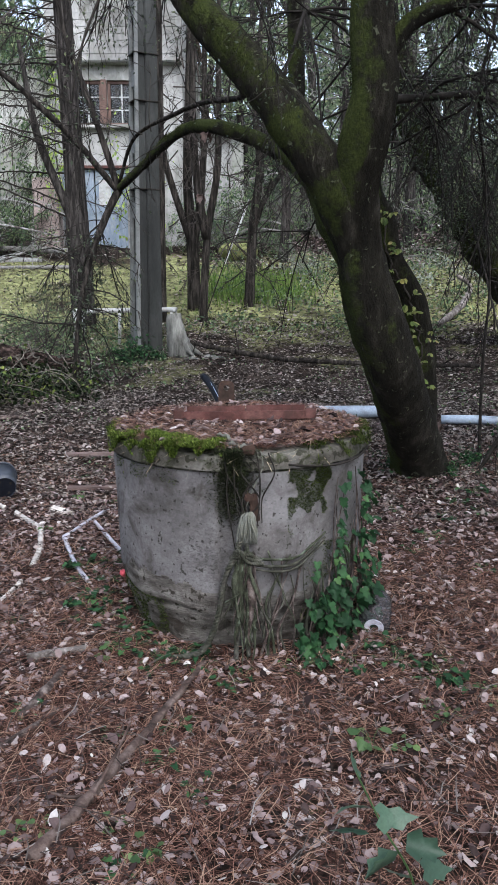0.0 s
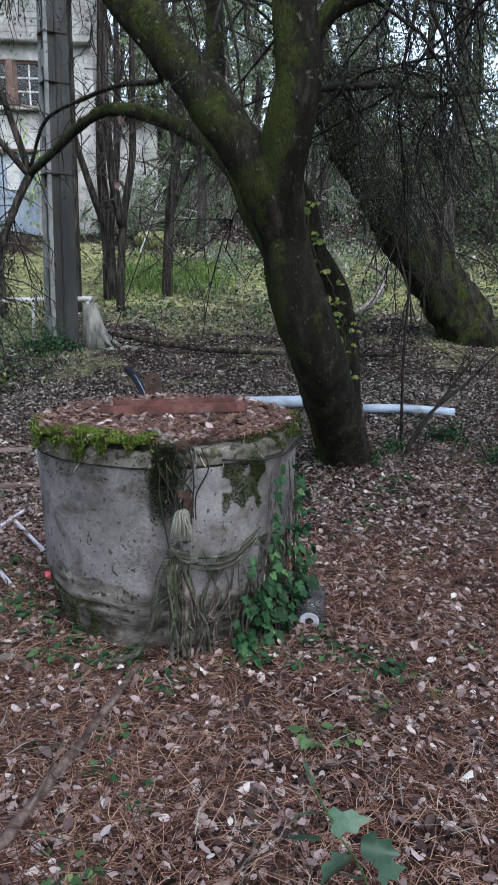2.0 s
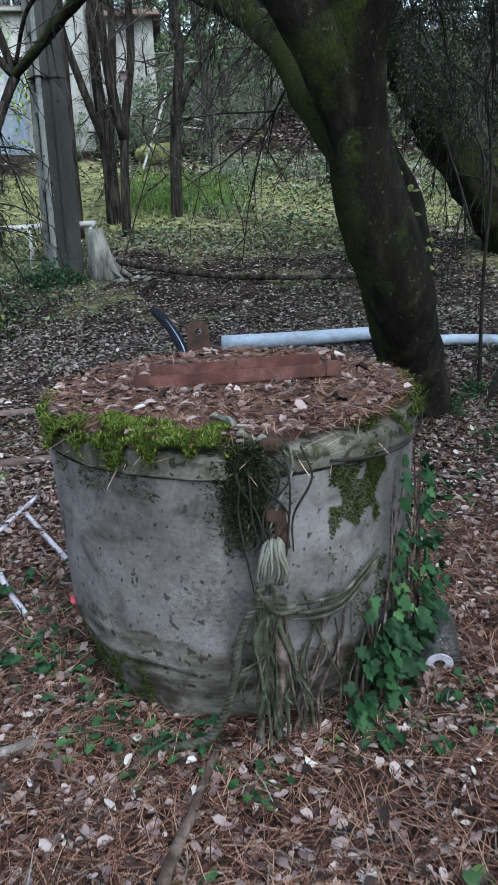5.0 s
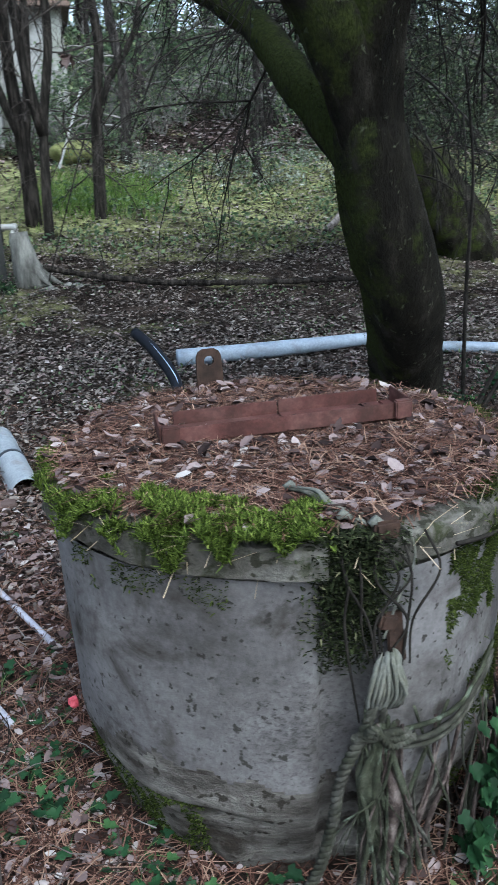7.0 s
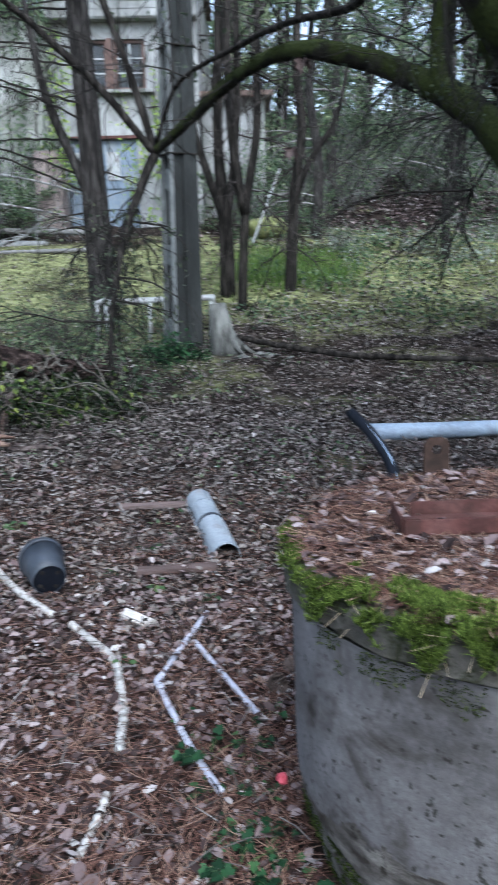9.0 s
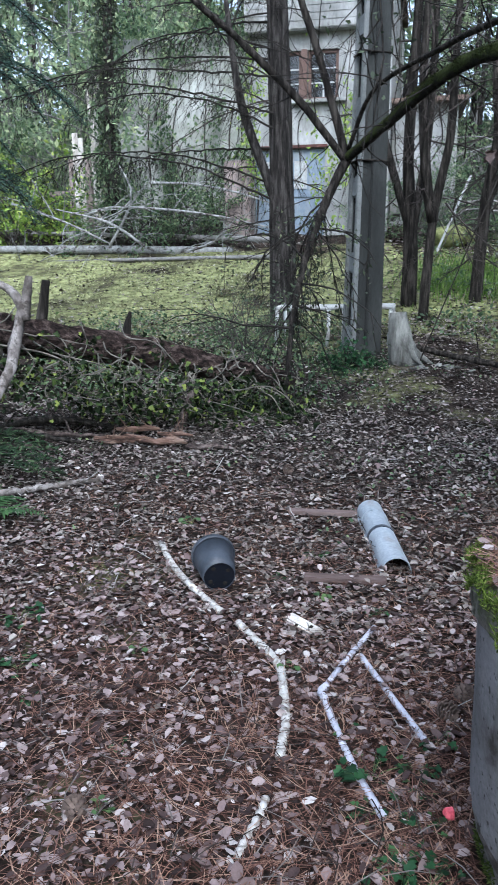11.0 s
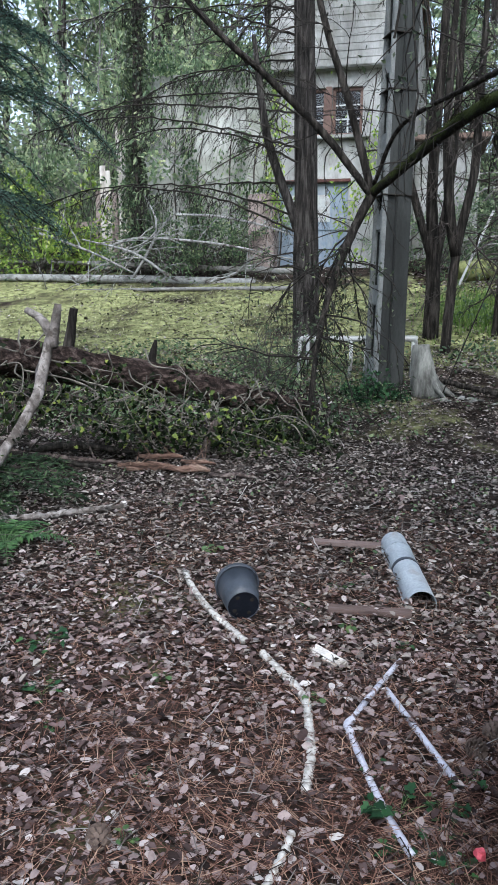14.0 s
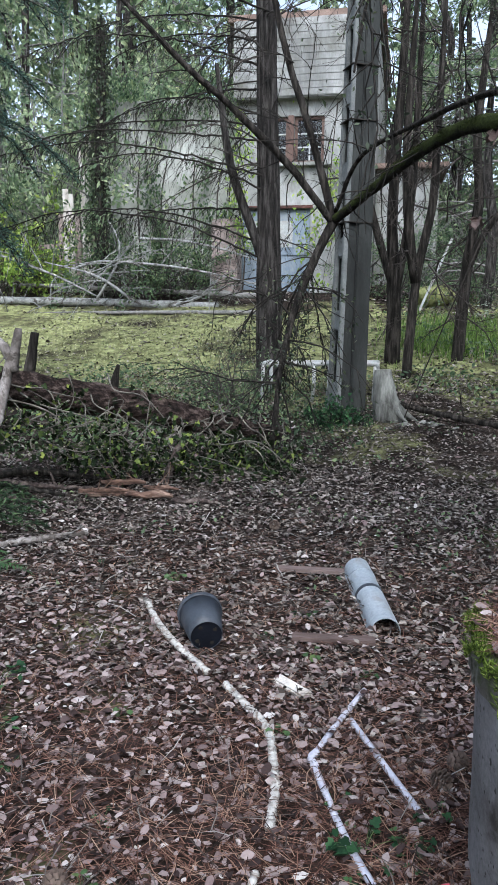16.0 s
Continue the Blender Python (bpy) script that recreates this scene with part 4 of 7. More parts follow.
bracket = thing("iron_bracket", "rusty iron bracket hanging over the well rim", "bracket", at=(0, 0, 0))
part("stub", box((0.055, 0.085, 0.04), (-0.005, 2.99, 0.94), Matrix.Rotation(0.1, 4, "Z"), 0.006), RUST_DARK, bracket)
part("strap", box((0.036, 0.01, 0.12), (0.022, 2.955, 0.70), Matrix.Rotation(-0.12, 4, "Y"), 0.003), RUST_DARK, bracket)
part("hook", box((0.036, 0.022, 0.035), (0.0, 2.945, 0.745), Matrix.Rotation(0.3, 4, "Y"), 0.005), RUST_DARK, bracket)

# ---- ropes ----


def cord(name, pts, radius, parent, material=ROPE, label="", pitch=0.05):
    """A rope of three strands laid round one another."""
    c = spline(pts, 0.008)
    t = np.gradient(c, axis=0)
    t /= np.linalg.norm(t, axis=1)[:, None]
    u = np.cross(t, [0.31, 0.87, 0.4])
    u /= np.linalg.norm(u, axis=1)[:, None]
    v = np.cross(t, u)
    s = np.concatenate([[0], np.cumsum(np.linalg.norm(np.diff(c, axis=0), axis=1))]) / pitch * 2 * np.pi
    pieces = []
    for k in range(3):
        a = s + 2 * np.pi * k / 3
        pieces.append(tube(c + radius * 0.5 * (np.cos(a)[:, None] * u + np.sin(a)[:, None] * v), [radius * 0.58], 5, 0))
    return tubes(name, pieces, material, parent, label)


rope = thing("knotted_rope", "frayed greyish rope knotted and hanging down the well", "rope")
cord("cord", [(-0.025, 2.935, 0.60), (-0.05, 2.925, 0.52), (-0.10, 2.93, 0.40), (-0.12, 2.93, 0.28), (-0.15, 2.935, 0.16), (-0.20, 2.94, 0.07), (-0.27, 2.955, 0.035), (-0.34, 2.97, 0.02)], 0.014, rope)
cord("cord", [(-0.04, 2.935, 0.58), (-0.05, 2.93, 0.40), (-0.05, 2.935, 0.22), (-0.055, 2.93, 0.02)], 0.011, rope)
cord("cord", [(-0.01, 2.935, 0.58), (-0.01, 2.93, 0.42), (-0.018, 2.935, 0.25), (0.0, 2.93, 0.05)], 0.010, rope, ROPE)
for k in range(13):
    x = -0.046 + 0.0055 * k
    tubes("loop", [tube(spline([(x, 2.93, 0.55), (x * 0.9 - 0.004 + 0.0015 * k, 2.918 - 0.006 * (k % 3), 0.60), (-0.026 + 0.003 * k, 2.922 - 0.006 * (k % 3), 0.675 - 0.01 * (k % 4)), (-0.016 + 0.003 * k, 2.935, 0.668), (x + 0.012, 2.935, 0.55)], 0.01), [0.003, 0.0055, 0.003], 5, 0.45)], ROPE_PALE, rope, "pale bunched loops of the knot")
for k in range(3):
    cord("knot", [(-0.075 + 0.008 * k, 2.935, 0.488 - 0.012 * k), (-0.045, 2.905 - 0.004 * k, 0.505 + 0.014 * k), (-0.005, 2.90, 0.515 - 0.016 * k), (0.04 + 0.01 * k, 2.93, 0.485 - 0.01 * k)], 0.010, rope, ROPE, "", 0.035)
for k in range(3):
    z = 0.50 - 0.024 * k + rr.normal(0, 0.006)
    tubes("strand", [tube(spline([(-0.03, 2.93, z), (0.08, 2.945 - 0.006 * (k % 2), z - 0.02 - 0.006 * k), (0.19, 2.99, z - 0.03 - 0.004 * k), (0.27, 3.04, z + 0.01), (0.33, 3.09, z + 0.05)], 0.015), [0.007, 0.005], 5, 0.3)], ROPE if k else ROPE_MOSS, rope)
rr = np.random.default_rng(5)
for k in range(11):
    x = rr.normal(0.005, 0.035)
    w = rr.normal(0.015, 0.03)
    low_z = rr.uniform(-0.02, 0.22)
    tubes("frayed_strand", [tube(spline([(rr.normal(-0.02, 0.02), 2.925, 0.52), (x * 0.7 - 0.02, 2.915 + rr.uniform(-0.012, 0.014), 0.42), (x + w * 0.5 + rr.normal(0, 0.012), 2.92 + rr.uniform(-0.015, 0.012), 0.28), (x + w + rr.normal(0, 0.015), 2.92 + rr.uniform(-0.012, 0.01), 0.5 * (0.2 + low_z)), (x + w * 1.3, 2.915 + rr.uniform(-0.03, 0.01), low_z)], 0.02), [0.005, rr.uniform(0.005, 0.014), 0.003], 6, 0.4, rr)],
          (ROPE_MOSS, BRANCH_GREY, ROPE_MOSS, ROPE, ROPE_MOSS)[k % 5], rope)
for k in range(16):
    x0, x1 = rr.normal(-0.02, 0.022), rr.normal(-0.005, 0.05)
    low_z = rr.uniform(0.0, 0.36)
    tubes("fibre", [tube(spline([(x0, 2.918 + rr.uniform(-0.012, 0.01), rr.uniform(0.46, 0.56)), (0.6 * x0 + 0.4 * x1 + rr.normal(0, 0.008), 2.912 + rr.uniform(-0.014, 0.012), 0.36), (x1 + rr.normal(0, 0.008), 2.915 + rr.uniform(-0.02, 0.01), 0.5 * (0.3 + low_z)), (x1 * 1.15 + rr.normal(0, 0.01), 2.915 + rr.uniform(-0.03, 0.01), low_z)], 0.025), [0.0035, rr.uniform(0.0015, 0.004), 0.001], 4, 0.4, rr)],
          (ROPE_MOSS, ROPE_MOSS, ROPE, BRANCH_GREY)[k % 4], rope)
twine = thing("pale_twine", "knotted pale twine lying over the well rim", "twine")
for k in range(5):
    tubes("strand", [tube(spline([(-0.12 + rr.normal(0, 0.008), 3.17, 0.958), (-0.10 + rr.normal(0, 0.008), 3.11, 0.965 + 0.005 * (k % 2)), (-0.085 + rr.normal(0, 0.01), 3.05, 0.955), (-0.05 + 0.016 * k, 2.99, 0.945), (-0.03 + 0.026 * k, 2.962, 0.925 - 0.008 * k)], 0.01), [0.0035, 0.0045, 0.003], 5, 0.35, rr)], ROPE_PALE if k % 2 else ROPE, twine)
for k, (x, y) in enumerate(((-0.125, 3.19), (-0.07, 3.01), (-0.02, 2.965))):
    tubes("knot", [tube(np.array([(x - 0.014, y, 0.952), (x, y, 0.96), (x + 0.016, y - 0.004, 0.95)]), [0.006, 0.011, 0.006], 7, 0.3, rr)], ROPE_PALE, twine)
tubes("tail", [tube(spline([(0.05, 2.965, 0.93), (0.055, 2.95, 0.87), (0.02, 2.945, 0.79), (-0.01, 2.94, 0.71)], 0.01), [0.003], 5, 0.1)], ROPE_PALE, twine)
# A dark tube draws the shaded gap under the lid's right edge.
gap_line = thing("dark_wire", "dark tube drawn for the shaded gap under the lid", "wire")
tubes("wire", [tube(np.array([(WX + 0.623 * math.cos(a), WY + 0.623 * math.sin(a), 0.872 - 0.03 * math.sin((a - radians(-70)) / radians(58) * math.pi)) for a in np.linspace(radians(-70), radians(-12), 40)]), [0.005], 6)], TWIG_DARK, gap_line)
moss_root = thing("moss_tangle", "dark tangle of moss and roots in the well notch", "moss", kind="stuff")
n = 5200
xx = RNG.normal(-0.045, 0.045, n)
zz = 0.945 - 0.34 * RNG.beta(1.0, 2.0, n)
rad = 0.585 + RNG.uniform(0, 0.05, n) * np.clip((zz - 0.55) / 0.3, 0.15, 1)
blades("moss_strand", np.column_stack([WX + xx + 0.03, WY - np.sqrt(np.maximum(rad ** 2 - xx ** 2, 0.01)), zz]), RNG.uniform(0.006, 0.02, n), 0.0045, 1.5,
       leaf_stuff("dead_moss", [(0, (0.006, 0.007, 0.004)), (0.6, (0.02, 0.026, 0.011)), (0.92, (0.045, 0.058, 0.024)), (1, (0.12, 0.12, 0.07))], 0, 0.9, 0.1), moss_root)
tubes("root", [tube(spline([(-0.12 + 0.025 * k + rr.normal(0, 0.012), 2.965 - 0.01 * (k % 2), 0.93), (-0.10 + 0.022 * k + rr.normal(0, 0.02), 2.935, 0.85), (-0.09 + 0.02 * k + rr.normal(0, 0.02), 2.945, 0.74), (-0.08 + 0.018 * k + rr.normal(0, 0.02), 2.95, rr.uniform(0.5, 0.66))], 0.015), [0.0025, 0.0035, 0.002], 4, 0.2, rr) for k in range(8)], TWIG_DARK, moss_root)
# ---- ivy climbing the well ----
ivy = thing("well_ivy", "dark green ivy climbing the side of the well", "ivy")
ri = np.random.default_rng(21)
spots, stems = [], []
for k in range(18):
    a = radians(ri.uniform(-64, -22))
    z1 = ri.uniform(0.2, 0.42) if a < radians(-48) else ri.uniform(0.45, 0.86)
    pts = []
    for s in np.linspace(0, 1, 8):
        a2 = a + 0.1 * math.sin(3 * s + k) + 0.06 * s
        r = 0.625 + 0.02 * (1 - s)
        pts.append((WX + r * math.cos(a2), WY + r * math.sin(a2), z1 * s))
    c = spline(pts, 0.02)
    stems.append(tube(c, [0.006, 0.002], 5, 0.1))
    spots.extend(c[ri.integers(0, len(c), 15)] + ri.normal(0, 0.02, (15, 3)))
tubes("stem", stems, BRANCH_GREY, ivy, "greyish woody stems")
spots = np.array(spots)
out = np.arctan2(spots[:, 1] - WY, spots[:, 0] - WX)
spots[:, 0] += 0.028 * np.cos(out)
spots[:, 1] += 0.028 * np.sin(out)
leaves("foliage", spots, ri.uniform(0.028, 0.05, len(spots)) + 0.045 * np.clip(0.4 - spots[:, 2], 0, 0.4) / 0.4 * ri.uniform(0, 1, len(spots)), out + ri.normal(0, 0.5, len(spots)), ri.normal(0.9, 0.35, len(spots)), ri.normal(0, 0.35, len(spots)), IVY, IVY_SHAPE, 0.06, ivy)
root_mat = thing("dead_ivy", "grey dead ivy stems plastered on the well", "stems")
for k in range(26):
    a = radians(-84 + 1.9 * k + ri.uniform(-2, 2))
    pts = [(WX + (0.605 + 0.012 * ri.uniform()) * math.cos(a + b), WY + (0.605 + 0.012 * ri.uniform()) * math.sin(a + b), z) for b, z in ((0, -0.02), (ri.normal(0, 0.06), 0.14), (ri.normal(0.03, 0.07), 0.28), (ri.normal(0.06, 0.08), ri.uniform(0.36, 0.52)))]
    tubes("dead_stem", [tube(spline(pts, 0.02), [ri.uniform(0.003, 0.009), 0.003], 5, 0.4)], (ROPE_MOSS, BRANCH_GREY, ROPE)[k % 3], root_mat)

# ---- loose things on the ground ----


def half_pipe(length, radius, thick, arc, segs=20):
    """A gutter length along y, open below."""
    bm = bmesh.new()
    rows = []
    for y in (0, length):
        for r in (radius, radius - thick):
            rows.append([bm.verts.new((r * math.cos(a), y, r * math.sin(a))) for a in np.linspace(math.pi / 2 - arc / 2, math.pi / 2 + arc / 2, segs + 1)])
    o0, i0, o1, i1 = rows
    for k in range(segs):
        bm.faces.new((o0[k], o1[k], o1[k + 1], o0[k + 1]))
        bm.faces.new((i0[k + 1], i1[k + 1], i1[k], i0[k]))
        bm.faces.new((o0[k + 1], i0[k + 1], i0[k], o0[k]))
        bm.faces.new((o1[k], i1[k], i1[k + 1], o1[k + 1]))
    for k in (0, segs):
        bm.faces.new((o0[k], i0[k], i1[k], o1[k]))
    bmesh.ops.recalc_face_normals(bm, faces=bm.faces[:])
    return bm


gutter = thing("gutter_length", "grey plastic half-round gutter length lying upturned on leaves", "gutter", at=pose(-0.875, 5.46, float(lie(-0.88, 5.46)) + 0.012, 3, 0, 13))
part("trough", half_pipe(0.86, 0.078, 0.004, math.pi * 1.12), PVC_GREY, gutter)
for y in (0.42, 0.68):
    bm = half_pipe(0.03, 0.0812, 0.004, math.pi * 1.12)
    bmesh.ops.translate(bm, verts=bm.verts[:], vec=(0, y, 0))
    part("joint_band", bm, PVC_GREY if y > 0.5 else BLACK_PLASTIC, gutter, "dark joint band" if y < 0.5 else "")
part("lip", box((0.012, 0.84, 0.012), (-0.0805, 0.43, -0.016), None, 0.003), PVC_GREY, gutter)

pot = thing("plant_pot", "black plastic plant pot lying on its side", "plant pot", at=pose(-1.755, 5.17, float(lie(-1.755, 5.17)) + 0.104, 100, 0, 24) @ Matrix.Scale(0.85, 4))


def revolve(profile, segs=40, caps=False):
    bm = bmesh.new()
    rows = [[bm.verts.new((r * math.cos(2 * math.pi * j / segs), r * math.sin(2 * math.pi * j / segs), z)) for j in range(segs)] for r, z in profile]
    for a, b in zip(rows, rows[1:]):
        for j in range(segs):
            k = (j + 1) % segs
            bm.faces.new((a[j], a[k], b[k], b[j]))
    for row in (rows[0], rows[-1]) if caps else ():
        if (Vector(row[0].co) - Vector(row[segs // 2].co)).length > 0.001:
            bm.faces.new(row)
    bmesh.ops.recalc_face_normals(bm, faces=bm.faces[:])
    return bm


part("body", revolve([(0.088, 0.14), (0.092, 0.14), (0.105, 0.06), (0.122, -0.09), (0.118, -0.09), (0.102, 0.06), (0.089, 0.13), (0.088, 0.14)]), BLACK_PLASTIC, pot, smooth=True)
# Blacker than the body: the shade at this end is painted in.
part("base", revolve([(0.0005, 0.128), (0.091, 0.128), (0.091, 0.134), (0.0005, 0.134)]), HOSE_BLACK, pot, "base coloured near-black for the shade on it")
part("rim", revolve([(0.121, -0.118), (0.132, -0.118), (0.133, -0.088), (0.121, -0.086), (0.119, -0.116)]), BLACK_PLASTIC, pot, smooth=True)
for k in range(4):
    a = 0.6 + k * math.pi / 2
    bm = bmesh.new()
    bmesh.ops.create_cone(bm, cap_ends=True, segments=10, radius1=0.012, radius2=0.012, depth=0.002, matrix=Matrix.Translation((0.06 * math.cos(a), 0.06 * math.sin(a), 0.1352)))
    part("drain_hole", bm, TWIG_DARK, pot)

white_hose = thing("white_hose", "dirty white corrugated hose snaking over the leaves", "hose")
runs = [[(-2.2, 5.66), (-2.06, 5.42), (-1.9, 5.2), (-1.77, 5.05), (-1.65, 4.93)], [(-1.55, 4.85), (-1.44, 4.72), (-1.35, 4.61), (-1.29, 4.5), (-1.26, 4.38), (-1.22, 4.2), (-1.21, 4.08), (-1.205, 4.0)], [(-1.215, 3.82), (-1.22, 3.75), (-1.235, 3.66), (-1.25, 3.58)]]
for run in runs:
    c = spline(on_ground([(x, y - 0.06) for x, y in run], 0.011), 0.006)
    rad = (0.013 if run is runs[2] else 0.017) + 0.002 * np.sin(np.arange(len(c)) * 2 * np.pi / 5.0)
    tubes("hose_run", [tube(c, rad, 10, 0.03)], PVC_CREAM, white_hose)

pvc = thing("bent_conduit", "thin white conduit pipe with a sharp elbow", "pipe")
tubes("pipe", [tube(spline(on_ground([(-0.95, 4.86), (-1.045, 4.55), (-1.11, 4.325)], 0.014), 0.02), [0.012], 10, 0.02), tube(spline(on_ground([(-1.113, 4.305), (-0.965, 3.945), (-0.855, 3.73)], 0.013), 0.02), [0.013], 10, 0.02)], PVC_WHITE, pvc)
tubes("elbow", [tube(spline(on_ground([(-1.10, 4.355), (-1.115, 4.315), (-1.095, 4.265)], 0.014), 0.006), [0.0155], 10)], PVC_WHITE, pvc)
pvc2 = thing("straight_conduit", "straight thin white conduit pipe on the leaves", "pipe")
tubes("pipe", [tube(spline(on_ground([(-0.99, 4.60), (-0.87, 4.36), (-0.73, 4.09)], 0.013), 0.02), [0.012], 10, 0.02)], PVC_WHITE, pvc2)
chip = thing("pale_wood_offcut", "short pale offcut of split wood", "wood offcut")
part("wood", box((0.21, 0.055, 0.03), (-1.26, 4.82, float(lie(-1.26, 4.82)) + 0.016), Matrix.Rotation(radians(-41), 4, "Z") @ Matrix.Rotation(0.25, 4, "X"), 0.008), OLD_BOARD, chip)

pipe = thing("grey_drain_pipe", "pale blue plastic drain pipe lying behind the well", "pipe")
tubes("pipe", [tube(spline([(0.20, 7.5, float(lie(0.2, 7.5)) + 0.075), (0.9, 7.52, float(lie(0.9, 7.5)) + 0.07), (1.9, 7.6, float(lie(1.9, 7.6)) + 0.06)], 0.08), [0.07, 0.064, 0.05], 18, 0.01)], PVC_BLUE, pipe)
pipe2 = thing("blue_drain_pipe", "short pale blue plastic pipe lying beside the tree", "pipe")
tubes("pipe", [tube(spline([(1.9, 7.3, float(lie(1.9, 7.3)) + 0.055), (2.3, 7.2, float(lie(2.3, 7.2)) + 0.05), (2.75, 7.05, float(lie(2.75, 7.0)) + 0.045)], 0.08), [0.045], 14, 0.01)], PVC_BLUE, pipe2)
hose = thing("black_hose", "black hose with a pale blue stripe rising behind the well", "hose")
hp = spline([(-0.30, 4.93, 1.0), (-0.235, 4.80, 0.94), (-0.18, 4.64, 0.85), (-0.18, 4.48, 0.74), (-0.19, 4.36, 0.45), (-0.22, 4.32, 0.05)], 0.02)
tubes("tube", [tube(hp, [0.024], 12)], HOSE_BLACK, hose)
tubes("stripe", [tube(hp + np.array([0.003, -0.0215, 0.0105]), [0.0045], 6)], HOSE_STRIPE, hose, "pale blue stripe")

bottle = thing("plastic_bottle", "clear dirty plastic bottle lying beside the well", "bottle", at=pose(0.60, 3.32, 0.085, -76, 0, -12))
part("body", revolve([(0.0005, -0.13), (0.05, -0.128), (0.072, -0.118), (0.075, -0.04), (0.071, -0.03), (0.075, -0.02), (0.075, 0.06), (0.055, 0.10), (0.022, 0.125), (0.018, 0.15), (0.016, 0.15), (0.02, 0.122), (0.053, 0.097), (0.073, 0.058), (0.073, -0.115), (0.0005, -0.124)]), CLEAR, bottle, smooth=True)
part("base_ring", revolve([(0.02, -0.1305), (0.045, -0.131), (0.045, -0.136), (0.02, -0.136), (0.02, -0.1305)]), PVC_WHITE, bottle, "pale round base mark")

scrap = thing("red_scrap", "crumpled red plastic scrap on the leaves", "scrap")
bm = bmesh.new()
bmesh.ops.create_icosphere(bm, subdivisions=2, radius=0.020, matrix=Matrix.Translation((-0.67, 3.74, float(lie(-0.66, 3.73)) + 0.03)))
for v in bm.verts:
    v.co += Vector(noise.noise_vector(v.co * 40)) * 0.018
part("crumple", bm, RED_SCRAP, scrap)


def stick(name, pts, radii, material, label, category="branch", rough=0.12, sides=9, lift=None, snags=0, group=""):
    ob = thing(name, label, category, group)
    p = on_ground(pts, 0) if lift is not None else np.asarray(pts, float)
    if lift is not None:
        p[:, 2] += lift
    c = spline(p, 0.04)
    c = c + np.random.default_rng(len(pts) + int(abs(c[0, 0]) * 99)).normal(0, radii[0] * 0.12, c.shape)
    tubes("wood", [tube(c, radii, sides, rough)], material, ob)
    rs = np.random.default_rng(int(abs(c[0, 1]) * 100))
    for _ in range(snags):
        q = c[rs.integers(2, len(c) - 2)]
        w = rs.normal(0, 1, 3)
        w[2] = abs(w[2])
        tubes("snag", [tube(spline([q, q + w * 0.06, q + w * 0.11 + [0, 0, 0.02]], 0.02), [radii[0] * 0.4, radii[0] * 0.15], 5, 0.1)], material, ob)
    return ob


stick("fallen_branch", [(-0.62, 1.85), (-0.54, 2.03), (-0.47, 2.2), (-0.4, 2.37), (-0.29, 2.66), (-0.19, 2.92)], [0.021, 0.018, 0.012], BRANCH_BROWN, "crooked red-brown branch lying in front of the well", lift=0.02, snags=3)
stick("short_stick", [(-0.86, 2.55), (-0.80, 2.75), (-0.78, 2.9)], [0.014, 0.02, 0.012], BRANCH_GREY, "short grey stick on the leaves", lift=0.015)
stick("short_stick", [(-0.95, 2.95), (-0.84, 3.0), (-0.72, 3.05)], [0.02, 0.016], DEADWOOD, "short bleached stick on the leaves", lift=0.018)
stick("short_stick", [(-1.0, 2.2), (-0.84, 2.42), (-0.72, 2.62)], [0.012, 0.016, 0.01], BRANCH_GREY, "thin brown stick on the leaves", lift=0.012)
stick("dark_fallen_stem", [(-1.1, 10.95, 0.82), (-0.6, 10.72, 0.72), (0.3, 10.3, 0.60), (1.0, 10.05, 0.57), (1.9, 9.88, 0.55), (3.0, 9.8, 0.54)], [0.034, 0.034, 0.03, 0.026], BARK, "thin dark fallen trunk lying across the clearing", "log", snags=9)
for k, (x0, x1, y, r, z) in enumerate(((-3.45, -2.95, 7.52, 0.034, 0.05), (-3.02, -2.62, 7.47, 0.03, 0.05), (-3.3, -2.9, 7.62, 0.022, 0.1), (-2.9, -2.6, 7.56, 0.018, 0.08), (-2.6, -2.25, 7.4, 0.026, 0.04))):
    stick("rotten_wood", [(x0, y + 0.02), ((2 * x0 + x1) / 3, y - 0.015), ((x0 + 2 * x1) / 3, y + 0.02), (x1, y)], [r * 0.6, r, r * 1.1, r * 0.4], WOOD_ROT if k < 4 else BRANCH_GREY, "splintered piece of rotten orange-brown log", "log", 0.45, 9, z, snags=4)
stick("bare_stick", [(-3.85, 6.02), (-3.5, 6.2), (-3.2, 6.4), (-2.95, 6.55)], [0.03, 0.026, 0.02], DEADWOOD, "pale bare stick on the leaves", lift=0.03, snags=3)
stick("white_bent_stick", [(3.05, 12.2, 0.95), (3.35, 12.6, 1.08), (3.75, 13.3, 1.28), (4.0, 13.9, 1.55), (3.8, 14.1, 1.75)], [0.05, 0.06, 0.03], DEADWOOD, "bleached bent branch on the mossy slope", snags=3)
for nm, x0, x1, y in (("weathered_board", -1.56, -1.14, 6.22), ("weathered_board", -1.33, -0.92, 5.32)):
    ob = thing(nm, "weathered reddish board half buried in leaves", "board")
    part("plank", box((x1 - x0, 0.07, 0.025), ((x0 + x1) / 2, y, float(lie(x0, y)) + 0.02), Matrix.Rotation(0.08, 4, "Z"), 0.004), WOOD_RED, ob)

# ---- the concrete pole, the old stump and the table frame ----
PX, PY = -1.47, 11.1
PZ = float(lie(PX, PY)) - 0.1
pole = thing("utility_pole", "tall grey concrete pole with a hollowed side coloured as lit", "pole", at=pose(PX, PY, PZ, 0, 0.4, 27))
H = 9.0


def tapered(bm):
    """Narrows a pole piece towards the top, about its solid edge."""
    for v in bm.verts:
        k = 1.24 - 0.055 * v.co.z
        v.co.x, v.co.y = 0.15 + (v.co.x - 0.15) * k, v.co.y * k
    return bm


